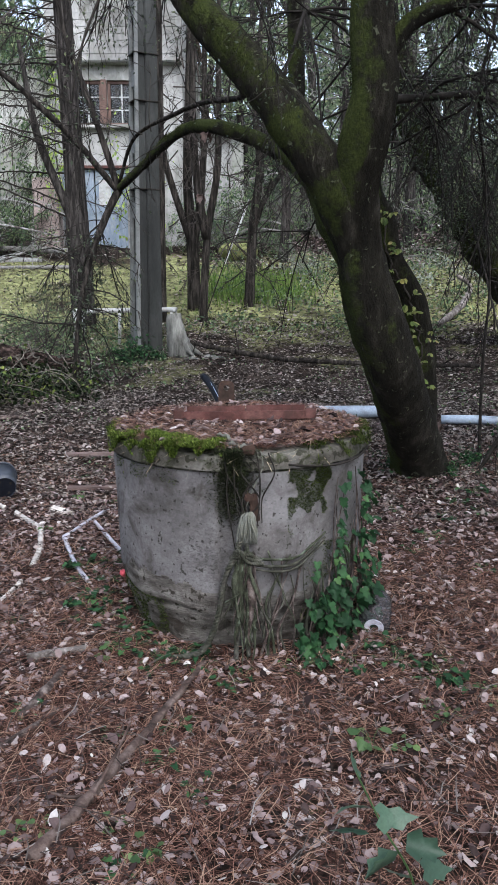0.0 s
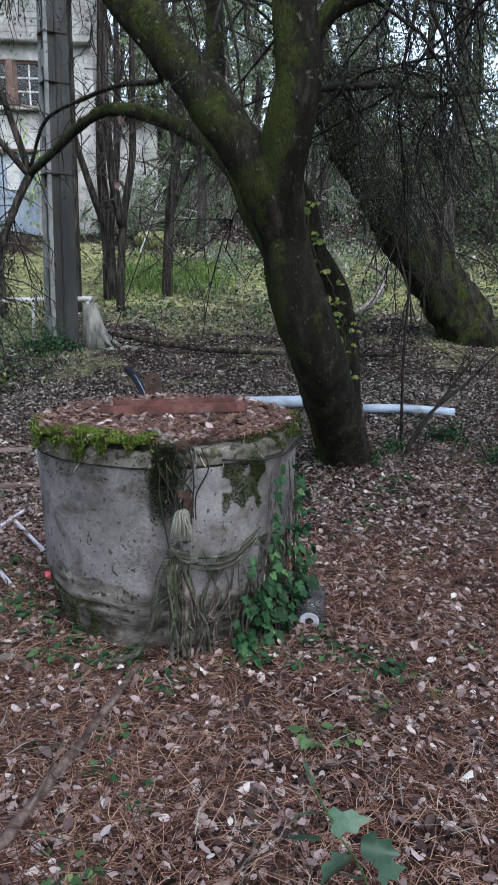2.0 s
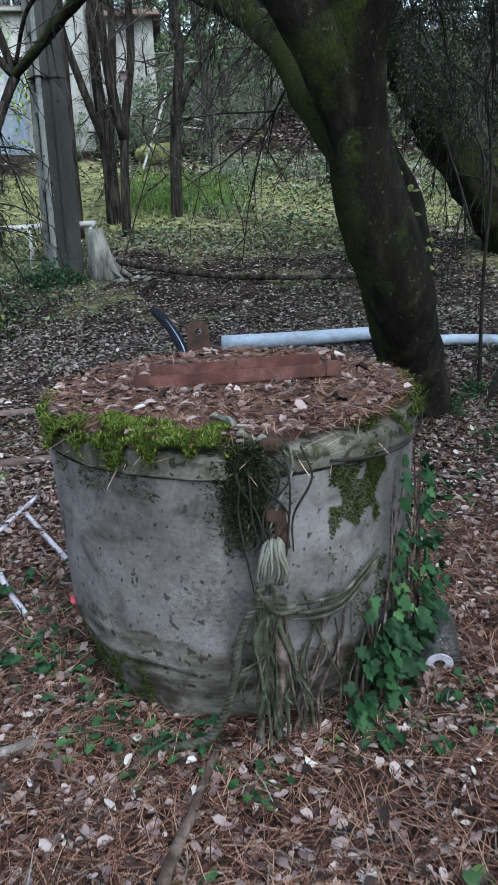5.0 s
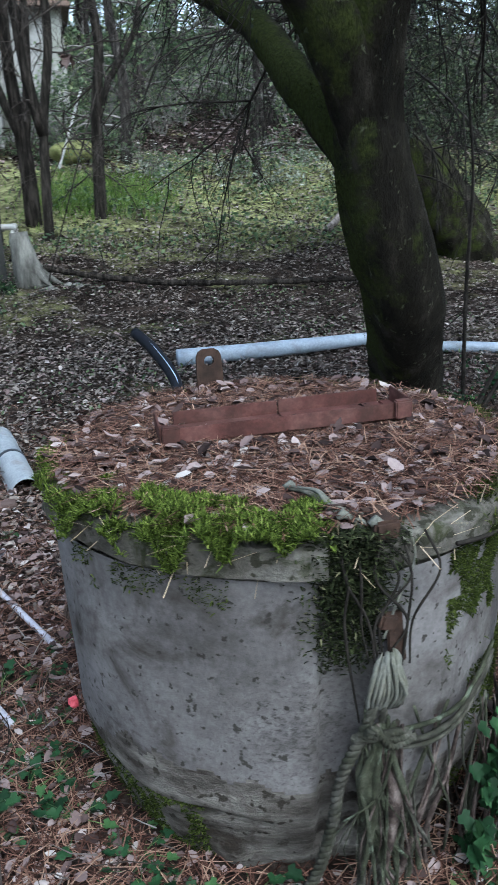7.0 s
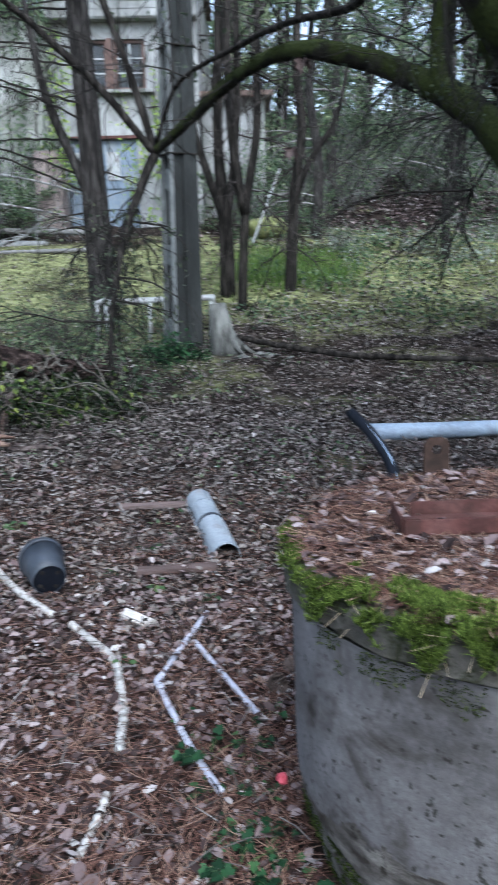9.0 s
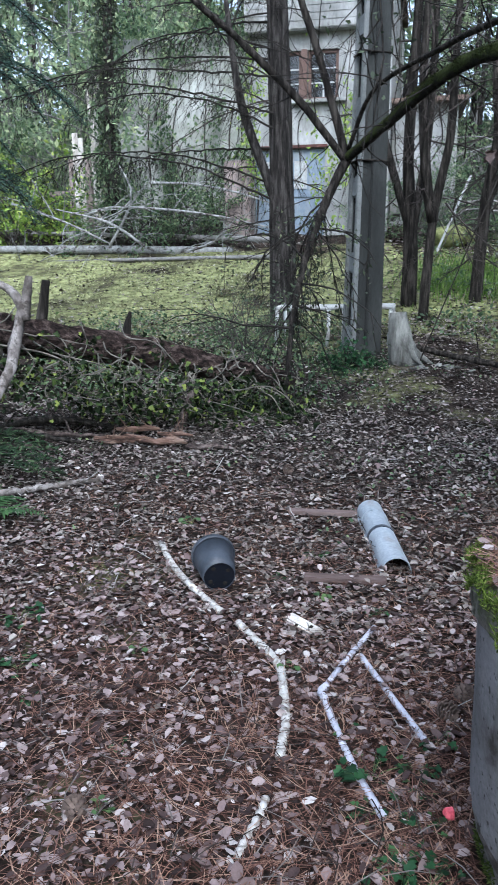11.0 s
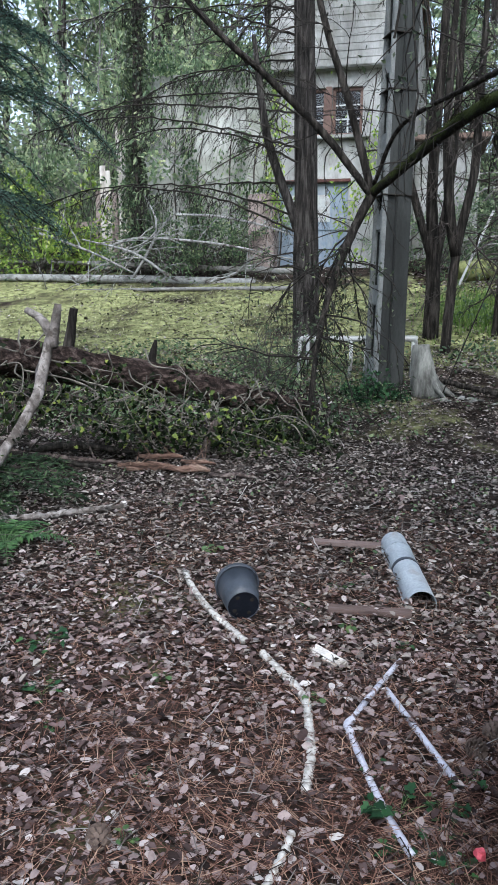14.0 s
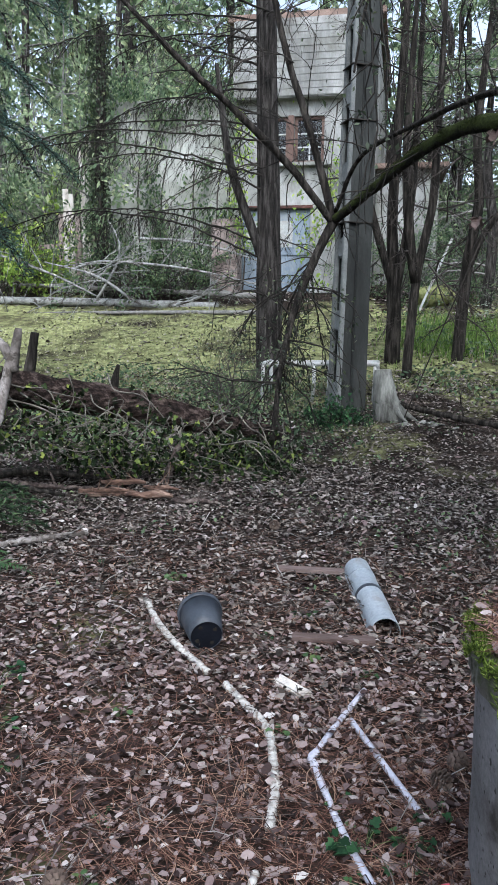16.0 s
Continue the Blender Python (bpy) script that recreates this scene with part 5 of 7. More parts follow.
# Shaft and cheeks take the shade colour, ribs and webs the lit one.
part("shaft", tapered(box((0.17, 0.26, H), (0.07, 0, H / 2), None, 0.012)), POLE_SHADED, pole)
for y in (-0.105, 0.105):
    part("flange", tapered(box((0.05, 0.05, H - 0.02), (-0.138, y, H / 2), None, 0.008)), POLE_LIT, pole, "edge rib in the lit-side colour")
    part("cheek", tapered(box((0.1, 0.022, H - 0.04), (-0.063, y * 0.86, H / 2), None, 0.004)), POLE_SHADED, pole)
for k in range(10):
    part("web", tapered(box((0.13, 0.156, 0.24), (-0.085, 0, 0.35 + k * 0.86), None, 0.02)), POLE_LIT, pole)
for z in (2.35, 3.5, 4.1, 4.95):
    part("strap", tapered(box((0.345, 0.285, 0.014), (-0.002, 0, z), None, 0.003)), TWIG_DARK, pole, "dark band")
rod = thing("thin_rod", "thin dark rod leaning by the stump", "rod")
tubes("rod", [tube(np.array([(-0.86, 10.6, 0.45), (-0.71, 10.6, 0.864), (-0.28, 10.6, 2.02), (-0.06, 10.6, 2.6)]), [0.008], 6)], TWIG_DARK, rod)

stump = thing("old_stump", "pale weathered tree stump with spreading roots", "stump")
sx, sy = -1.0, 10.75
sz = float(lie(sx, sy))
V, F = tube(np.array([(sx + 0.06, sy, sz - 0.1), (sx + 0.04, sy, sz + 0.05), (sx - 0.01, sy, sz + 0.2), (sx - 0.045, sy, sz + 0.36), (sx - 0.06, sy, sz + 0.5), (sx - 0.065, sy, sz + 0.57)]), [0.21, 0.185, 0.15, 0.125, 0.105, 0.085], 16, 0.14)
tubes("trunk", [(V, F)], STUMP_WOOD, stump)
for dx, dy in ((0.34, -0.08), (0.22, -0.2)):
    tubes("root", [tube(spline([(sx + dx * 0.2, sy + dy * 0.3, sz + 0.2), (sx + dx * 0.6, sy + dy * 0.7, sz + 0.08), (sx + dx * 1.1, sy + dy, sz - 0.03)], 0.05), [0.055, 0.035, 0.015], 8, 0.15)], STUMP_WOOD, stump)
for k in range(9):
    ob = thing("pale_stone", "pale broken stone at the foot of the stump", "stone", "stones by the stump")
    bm = bmesh.new()
    x, y = -0.95 + 0.085 * k + RNG.normal(0, 0.03), 10.36 + RNG.normal(0, 0.1)
    bmesh.ops.create_icosphere(bm, subdivisions=1, radius=RNG.uniform(0.025, 0.06), matrix=Matrix.Translation((x, y, float(lie(x, y)) + 0.02)) @ Matrix.Rotation(RNG.uniform(0, 6), 4, "Z") @ Matrix.Rotation(RNG.normal(0, 0.4), 4, "X") @ Matrix.Diagonal((1.5, 1, 0.45, 1)))
    for v in bm.verts:
        v.co += Vector(noise.noise_vector(v.co * 9 + Vector((k, 0, 0)))) * 0.022
    part("rock", bm, STUMP_WOOD, ob)

table = thing("table_frame", "white-painted metal table frame without a top", "table frame")
tz = [float(lie(-2.45, 11.5)), float(lie(-1.1, 11.8))]
TT = 1.12
legs = [(-2.6, 11.35), (-1.95, 11.45), (-1.76, 11.5), (-1.18, 11.62), (-2.58, 11.85), (-1.16, 12.05)]
for x, y in legs:
    tubes("leg", [tube(np.array([(x - 0.02, y, float(lie(x, y)) - 0.03), (x, y, (float(lie(x, y)) + TT) / 2), (x, y, TT + 0.05)]), [0.024], 8)], WHITE_PAINT, table)
for a, b in (((-2.62, 11.35), (-1.16, 11.62)), ((-2.6, 11.85), (-1.16, 12.05)), ((-2.61, 11.33), (-2.59, 11.87)), ((-1.17, 11.6), (-1.16, 12.07))):
    tubes("rail", [tube(np.array([(a[0], a[1], TT + 0.06), ((a[0] + b[0]) / 2, (a[1] + b[1]) / 2, TT + 0.07), (b[0], b[1], TT + 0.08)]), [0.03], 8)], WHITE_PAINT, table)

# ---- the forked mossy tree beside the well ----
rt = np.random.default_rng(31)


def limb(name, pts, radii, parent, material=BARK_MOSS, sides=14, rough=0.06, step=0.07, label=""):
    c = spline(pts, step)
    return tubes(name, [tube(c, radii, sides, rough, rt)], material, parent, label)


tree = thing("forked_tree", "leaning forked tree with moss-green bark", "tree")
limb("trunk", [(1.40, 5.9, -0.1), (1.30, 5.66, 0.30), (1.10, 5.27, 0.73), (0.95, 4.99, 1.07), (0.81, 4.9, 1.40), (0.71, 4.83, 1.71), (0.64, 4.80, 1.95), (0.60, 4.76, 2.1)], [0.30, 0.205, 0.19, 0.18, 0.175, 0.172, 0.15, 0.09], tree)
limb("limb", [(0.84, 4.93, 1.32), (0.75, 4.86, 1.6), (0.62, 4.78, 1.95), (0.50, 4.74, 2.2), (0.33, 4.75, 2.43), (0.13, 4.8, 2.71), (-0.07, 4.85, 2.94), (-0.24, 4.9, 3.12), (-0.42, 4.98, 3.38), (-0.75, 5.1, 4.1), (-0.9, 5.3, 5.2)], [0.08, 0.13, 0.152, 0.145, 0.125, 0.11, 0.10, 0.09, 0.08, 0.05, 0.03], tree)
limb("limb", [(0.84, 4.92, 1.32), (0.76, 4.86, 1.6), (0.67, 4.77, 1.95), (0.64, 4.69, 2.2), (0.67, 4.6, 2.42), (0.71, 4.55, 2.65), (0.69, 4.55, 2.9), (0.68, 4.55, 3.15), (0.75, 4.6, 3.7), (0.7, 4.7, 4.7), (0.9, 4.9, 6.0)], [0.08, 0.13, 0.15, 0.14, 0.12, 0.11, 0.115, 0.12, 0.09, 0.06, 0.03], tree)
limb("limb", [(0.70, 4.56, 2.82), (0.80, 4.6, 2.9), (0.90, 4.62, 3.03), (1.13, 4.65, 3.14), (1.6, 4.9, 3.35), (2.2, 5.2, 3.7)], [0.06, 0.05, 0.045, 0.035, 0.02], tree)
limb("limb", [(0.40, 5.95, 2.40), (0.34, 6.12, 2.62), (0.36, 6.2, 3.2), (0.30, 6.3, 4.6)], [0.06, 0.062, 0.055, 0.03], tree)
ARCH = [(0.72, 4.92, 1.66), (0.56, 5.3, 1.98), (0.51, 5.6, 2.19), (0.42, 5.9, 2.40), (0.24, 6.3, 2.62), (-0.03, 6.5, 2.775), (-0.33, 6.75, 2.89), (-0.57, 7.2, 2.95), (-0.86, 8.0, 2.95), (-1.16, 8.7, 2.86), (-1.56, 9.45, 2.70),
        (-1.7, 9.35, 2.41), (-1.88, 9.1, 1.85), (-1.97, 8.9, 1.33), (-2.0, 8.7, 0.83), (-2.02, 8.6, 0.33)]
limb("branch", ARCH[:11], [0.11, 0.09, 0.075, 0.065, 0.056, 0.05, 0.047, 0.046, 0.045, 0.044, 0.046], tree, BARK_MOSS, 10, 0.1, 0.05, "long arching mossy branch")
limb("branch", ARCH[10:], [0.046, 0.04, 0.034, 0.028, 0.022, 0.014], tree, BARK, 9, 0.14, 0.05, "dark crooked end of the branch that bends to the ground")
limb("branch", [(-0.02, 4.86, 2.86), (-0.1, 5.6, 3.0), (-0.06, 6.6, 3.09), (-0.41, 7.3, 3.2), (-0.75, 8.0, 3.24), (-1.29, 9.0, 3.2), (-1.55, 9.43, 2.78)], [0.03, 0.028, 0.026, 0.024, 0.02, 0.02], tree, BARK, 8, 0.1)
limb("branch", [(-1.56, 9.45, 2.66), (-1.70, 9.4, 3.16), (-1.86, 9.3, 3.68), (-2.05, 9.25, 4.25), (-2.3, 9.2, 5.3)], [0.042, 0.038, 0.033, 0.028, 0.014], tree, BARK, 8, 0.1)
limb("branch", [(-1.56, 9.45, 2.66), (-1.8, 9.3, 2.96), (-2.02, 9.2, 3.22), (-2.56, 9.0, 3.73), (-2.86, 8.8, 3.97), (-3.6, 8.7, 4.7)], [0.042, 0.038, 0.034, 0.028, 0.016], tree, BARK, 8, 0.1)
limb("branch", [(0.72, 4.6, 2.6), (0.96, 5.3, 2.78), (1.27, 5.5, 2.84), (1.57, 5.55, 2.87), (1.75, 5.6, 2.82), (2.5, 5.9, 2.95)], [0.035, 0.03, 0.026, 0.022, 0.012], tree, TWIG_DARK, 8)
limb("stem", [(1.50, 6.25, 0.0), (1.44, 6.1, 0.42), (1.37, 5.97, 1.08), (1.26, 5.87, 1.48), (1.08, 5.8, 1.77), (1.02, 5.8, 2.06), (0.92, 5.85, 2.34), (1.0, 5.95, 3.0), (0.9, 6.1, 4.2)], [0.13, 0.115, 0.11, 0.095, 0.07, 0.06, 0.055, 0.045, 0.025], tree, BARK_MOSS, 10, 0.08)
out, tips = [], []
A = spline(ARCH, 0.1)
for q in A[30:66:2]:
    sprout(q, rt.normal(0, 1, 3) + [0, 0.3, -0.3], rt.uniform(0.25, 0.8), 0.008, 1, rt, out, tips, 0.4, 0.35, (2, 4))
for line in ([(-1.65, 9.4, 3.0), (-2.1, 9.2, 4.6)], [(-1.7, 9.4, 2.85), (-3.0, 8.8, 4.1)], [(-0.06, 6.6, 3.09), (-1.29, 9.0, 3.2)]):
    for f in np.linspace(0, 1, 11):
        sprout(np.array(line[0]) * (1 - f) + np.array(line[1]) * f, rt.normal(0, 1, 3) + [-0.2, 0, 0], rt.uniform(0.4, 1.1), 0.008, 2, rt, out, tips, 0.35, 0.3, (2, 4))
for q in A[int(0.72 * len(A)):]:
    sprout(q, rt.normal(0, 1, 3) + [0, -0.2, -0.5], rt.uniform(0.25, 0.7), 0.008, 2, rt, out, tips, 0.8, 0.45, (3, 6))
for _ in range(16):
    sprout(A[rt.integers(int(0.68 * len(A)), int(0.9 * len(A)))], rt.normal(0, 1, 3) * [1, 0.4, 0.8] + [0, 0, -0.7], rt.uniform(0.6, 1.5), 0.012, 2, rt, out, tips, 0.6, 0.4, (3, 5), 0.5)
tubes("branchwork", out, TWIG_DARK, tree, "bare dark twigs")
low_tips = np.array(tips)
low_tips = low_tips[(low_tips[:, 1] > 7.0) & (low_tips[:, 2] < 2.4)][::2]
random_leaves("foliage", low_tips + rt.normal(0, 0.03, low_tips.shape), 0.035, 0.065, DARK_LEAF, parent=tree, label="sparse dark leaves on the hanging branch")
out, tips = [], []
for q in ((1.2, 5.5, 2.84), (1.6, 5.6, 2.87), (2.1, 5.8, 2.9), (1.1, 4.7, 3.15), (1.5, 4.9, 3.35), (2.0, 5.1, 3.6), (0.72, 4.6, 3.7), (0.6, 4.6, 4.6), (-0.6, 5.0, 3.9), (-0.85, 5.2, 4.8), (0.4, 5.9, 3.5), (0.9, 6.0, 3.4)):
    for _ in range(4):
        sprout(q, rt.normal(0, 1, 3) + [0.25, 0.3, 0.15], rt.uniform(0.7, 1.5), 0.014, 2, rt, out, tips, 0.7, 0.3, (4, 7))
tubes("branchwork", out, TWIG_DARK, tree, "dense dark twigs")
tips = np.array(tips)
tips = tips[tips[:, 2] > 2.3]
random_leaves("crown", np.repeat(tips, 2, 0) + rt.normal(0, 0.04, (len(tips) * 2, 3)), 0.018, 0.034, DARK_LEAF, parent=tree, label="small dark evergreen leaves")
tm = []
for line, rad in (([(1.33, 5.8, 0.28), (0.97, 5.12, 1.03), (0.71, 4.87, 1.71), (0.61, 4.77, 2.0)], 0.178), ([(0.61, 4.78, 1.98), (0.33, 4.75, 2.43), (-0.07, 4.85, 2.94), (-0.42, 4.98, 3.38)], 0.12), ([(0.66, 4.76, 1.98), (0.67, 4.6, 2.42), (0.69, 4.55, 2.9)], 0.115), (ARCH[2:10], 0.056)):
    c = spline(line, 0.02)
    m = 3800
    k = rt.integers(1, len(c) - 1, m)
    d = c[k + 1 - (k == len(c) - 1)] - c[k - 1]
    d /= np.linalg.norm(d, axis=1)[:, None]
    w = rt.normal(0, 0.6, (m, 3)) + [-0.7, -0.2, 0.5]
    w -= (w * d).sum(1)[:, None] * d
    w /= np.linalg.norm(w, axis=1)[:, None]
    q = c[k] + w * rad
    keep = np.array([noise.noise(Vector(v) * 4.5) > 0.0 for v in q])
    tm.append(q[keep])
tm = np.vstack(tm)
blades("moss", tm, rt.uniform(0.008, 0.02, len(tm)), 0.004, 1.2, TRUNK_MOSS, tree, "olive moss on the bark")
# vine on the second stem
vine = thing("yellowing_vine", "yellow-green creeper climbing the thin mossy stem", "vine")
S = spline([(1.40, 5.98, 0.7), (1.34, 5.86, 1.08), (1.22, 5.77, 1.48), (1.04, 5.7, 1.77), (0.98, 5.7, 2.06), (0.9, 5.75, 2.34), (0.97, 5.85, 2.9)], 0.03)
tubes("stem", [tube(S + rt.normal(0, 0.01, S.shape), [0.008, 0.005], 5)], TWIG, vine)
q = S[rt.integers(0, len(S), 42)] + rt.normal(0, 0.045, (42, 3)) + [0, -0.07, 0]
face = rt.uniform(4.0, 5.4, 42)
spread5 = np.tile([-1.5, -0.75, 0.0, 0.75, 1.5], 42)
leaves("foliage", np.repeat(q, 5, 0), np.repeat(rt.uniform(0.035, 0.07, 42), 5) * np.tile([0.6, 0.9, 1.05, 0.9, 0.6], 42), np.repeat(face, 5) + spread5, np.repeat(rt.normal(0.75, 0.3, 42), 5) + rt.normal(0, 0.12, 210), rt.normal(0, 0.25, 210), YELLOW_LEAF, OVAL, 0.06, vine)
for x, y, z in ((1.5, 5.88, 0.5), (-0.36, 6.7, 2.82), (-0.42, 6.9, 2.35)):
    ob = thing("withered_leaf", "curled orange-brown leaf caught on a branch", "leaf")
    leaves("blade", [(x, y, z)] * 3, 0.085, np.array([0.5, 2.5, 4.4]), np.array([1.0, 0.8, 1.2]), np.array([0.2, 0.4, 0.1]), WOOD_RED, IVY_SHAPE, 0.1, ob)

# ---- the leaning dark tree on the far side ----
rtree = thing("leaning_tree", "dark old tree leaning steeply with a mossy foot", "tree")
RT = [(4.62, 11.05, 0.3), (4.42, 11.0, 0.8), (4.16, 10.98, 1.2), (3.76, 10.97, 1.68), (3.36, 11.0, 2.15), (2.95, 11.0, 2.75), (2.5, 11.0, 3.4), (2.1, 10.9, 4.2), (1.5, 10.7, 5.6), (1.2, 10.5, 7)]
limb("trunk", RT, [0.46, 0.4, 0.34, 0.31, 0.28, 0.25, 0.22, 0.19, 0.13, 0.07], rtree, BARK_MOSS, 22, 0.16, 0.08)
out, tips = [], []
for k in range(26):
    f = rt.uniform(0.45, 1)
    c = np.array(RT[4 + int(f * 5)])
    sprout(c, rt.normal(0, 1, 3) * [1, 0.8, 0.6] + [0.4, -0.5, 0.05], rt.uniform(1.2, 2.8), 0.02, 2, rt, out, tips, 0.9, 0.28, (5, 8), 0.5)
for k in range(9):
    c = np.array(RT[5 + k % 4]) + rt.normal(0, 0.05, 3)
    sprout(c, (rt.uniform(-0.1, 0.9), -1, rt.uniform(0.0, 0.35)), rt.uniform(2.4, 4.0), 0.024, 2, rt, out, tips, 1.0, 0.14, (8, 13), 0.3, 0.9, 5, 5)
tubes("branchwork", out, TWIG_DARK, rtree, "tangled dark hanging twigs")
tips = np.array(tips)
tips = tips[tips[:, 2] > 2.0]
random_leaves("crown", np.repeat(tips, 2, 0) + rt.normal(0, 0.05, (len(tips) * 2, 3)), 0.02, 0.045, DARK_LEAF, parent=rtree, label="dull dark evergreen leaves")

# ---- the bare conifer and the thin trunks behind the pole ----


def bare_conifer(x, y, height, radius, lean, seed, name, label, n=60, reach=2.0, up=1.2, sway=0.0):
    rb = np.random.default_rng(seed)
    ob = thing(name, label, "tree")
    z0 = float(lie(x, y)) - 0.1
    zs = np.linspace(0, height, 9)
    line = np.array([(x + lean * z / height + sway * math.sin(z * 0.8 + seed), y + 0.1 * math.sin(z * 0.5), z0 + z) for z in zs])
    tubes("trunk", [tube(spline(line, 0.25), [radius * 1.25, radius, radius * 0.85, radius * 0.7, radius * 0.45], 14, 0.05, rb)], BARK_GREY if radius > 0.15 else BARK, ob)
    o, t = [], []
    for _ in range(n):
        f = rb.uniform(up, height * 0.95)
        c = np.array([np.interp(f, zs, line[:, i]) for i in range(3)])
        a = rb.uniform(0, 6.28)
        sprout(c, (math.cos(a), math.sin(a), rb.uniform(-0.15, 0.35)), reach * rb.uniform(0.4, 1.0), 0.013, 2, rb, o, t, 0.55, 0.14, (4, 7), 0.38, 0.9)
    tubes("branchwork", o, TWIG, ob, "thin bare twigs")
    return ob, np.array(t)


c1, t1 = bare_conifer(-2.72, 12.5, 9.5, 0.165, -0.25, 41, "bare_conifer", "tall grey-brown conifer with drooping bare branches", 36, 2.6, 1.6)
bare_conifer(-1.5, 12.9, 9.0, 0.085, 0.1, 42, "thin_tree", "thin dark trunk standing behind the concrete pole", 16, 1.2, 2.5)
rb = np.random.default_rng(43)
clump = thing("stem_clump", "clump of thin dark trunks forking low", "tree")
gz0 = float(lie(-1.0, 13.9))
limb("stem", [(-1.0, 13.9, gz0 - 0.1), (-1.0, 13.9, 2.0), (-1.05, 13.9, 2.8), (-1.08, 13.9, 3.55), (-1.0, 13.9, 5.8), (-0.95, 14, 8)], [0.135, 0.1, 0.078, 0.065, 0.05, 0.035], clump, BARK, 10, 0.08, 0.2)
limb("stem", [(-1.02, 13.92, 1.9), (-0.92, 13.9, 2.6), (-0.8, 13.9, 3.6), (-0.77, 13.9, 4.6), (-0.75, 13.9, 6.5)], [0.072, 0.06, 0.052, 0.035], clump, BARK, 10, 0.08, 0.2)
limb("stem", [(-1.0, 13.88, 2.2), (-1.3, 13.85, 3.1), (-1.5, 13.8, 3.8), (-1.6, 13.8, 4.6), (-1.65, 13.8, 6)], [0.07, 0.055, 0.045, 0.03], clump, BARK, 9, 0.08, 0.2)
thin = thing("curved_tree", "thin dark tree with a curved forking stem", "tree")
limb("stem", [(-0.78, 12.9, 0.8), (-0.74, 12.9, 1.7), (-0.68, 12.9, 2.46), (-0.56, 12.9, 3.1), (-0.5, 12.9, 3.7), (-0.47, 12.9, 6)], [0.075, 0.065, 0.06, 0.05, 0.03], thin, BARK, 10, 0.08, 0.2)
limb("stem", [(-0.7, 12.9, 2.3), (-0.82, 12.85, 3.0), (-0.9, 12.8, 4.2), (-0.85, 12.8, 6)], [0.07, 0.055, 0.03], thin, BARK, 8, 0.08, 0.2)
thin2 = thing("slender_tree", "slender dark tree with a thickened foot", "tree")
limb("stem", [(0.0, 14, 1.0), (0.03, 14, 1.8), (0.08, 14, 2.7), (0.2, 14, 3.6), (0.12, 14, 4.6), (0.25, 14, 6.5)], [0.10, 0.085, 0.07, 0.055, 0.03], thin2, BARK, 10, 0.08, 0.2)
limb("stem", [(0.06, 14, 2.5), (0.3, 13.9, 3.1), (0.7, 13.8, 3.7), (0.9, 13.8, 4.6)], [0.06, 0.045, 0.02], thin2, BARK, 8, 0.08, 0.2)
for ob, x, y, z0 in ((clump, -1.1, 13.9, 2.6), (thin, -0.6, 12.9, 2.6), (thin2, 0.1, 14, 2.4)):
    o, t = [], []
    for _ in range(26):
        sprout((x + rb.normal(0, 0.25), y, z0 + rb.uniform(-0.6, 4)), rb.normal(0, 1, 3), rb.uniform(0.5, 1.4), 0.014, 2, rb, o, t, 0.1, 0.3, (3, 6))
    tubes("branchwork", o, TWIG, ob, "fine bare twigs")

# ---- leaf litter over the forest floor ----


def strewn(n, x0, x1, y0, y1):
    """Random places on the ground, clear of the well, thinner with distance."""
    x, y = RNG.uniform(x0, x1, n) + RNG.normal(0, 0.35, n), y0 + (y1 - y0) * RNG.uniform(0, 1, n) + RNG.normal(0, 0.35, n)
    keep = (x - WX) ** 2 + (y - WY) ** 2 > 0.54 ** 2
    x, y = x[keep], y[keep]
    return np.column_stack([x, y, lie(x, y)])


def litter(n, x0, x1, y0, y1, lo, hi, material, shape=DIAMOND * [1, 1.15], thin=False, h=0.022, clear=False):
    at = strewn(n, x0, x1, y0, y1)
    at[:, 2] += RNG.uniform(0.004, h, len(at))
    if clear:
        x, y = at[:, 0], at[:, 1]
        at = at[(x < -4.6) | (x > 3.2) | (y < 0.7) | (y > 8)]
    if thin:
        x, y = at[:, 0], at[:, 1]
        bed = np.clip((x + 1.5) / 0.9, 0, 1) * np.clip((4.9 - y) / 0.9, 0, 1)
        lump = np.array([noise.noise((a * 2.3, b * 2.3, 4.0)) for a, b in zip(x, y)])
        at = at[RNG.uniform(0, 1, len(at)) > bed * (0.2 - 0.4 * lump)]
    m = len(at)
    size = lo + (hi - lo) * RNG.beta(1.3, 2.4, m)
    return leaves("leaf_litter", at, size, RNG.uniform(0, 6.28, m), RNG.normal(0, 0.27, m), RNG.normal(0, 0.27, m), material, shape, 0.12, None,
                  "dry pinkish-brown fallen oak leaves on the ground", kind="stuff", category="leaves")


litter(23000, -3.6, 2.8, 0.8, 5.2, 0.016, 0.062, LITTER, ROUND, True)
litter(23000, -3.6, 2.8, 0.8, 5.2, 0.016, 0.06, LITTER, OVAL, True)
litter(15000, -4.8, 3.4, 4.8, 8.4, 0.022, 0.068, LITTER_DARK, OVAL)
litter(19000, -4.8, 3.4, 4.8, 8.4, 0.02, 0.056, LITTER_DARK, SHORT)
litter(6000, -4.8, 3.4, 4.6, 8.4, 0.025, 0.062, LITTER, ROUND)
litter(30000, -5.2, 5.2, 7.8, 12.8, 0.026, 0.068, LITTER_DARK, SHORT)
litter(4000, -8.0, 9.0, 12.0, 26.0, 0.05, 0.12, LITTER_DARK)
litter(12000, -1.0, 7.0, 11.5, 18.5, 0.05, 0.11, LITTER_DARK, SHORT)
litter(20000, -7.5, 6.5, -4.0, 7.0, 0.025, 0.075, LITTER, SHORT, clear=True)
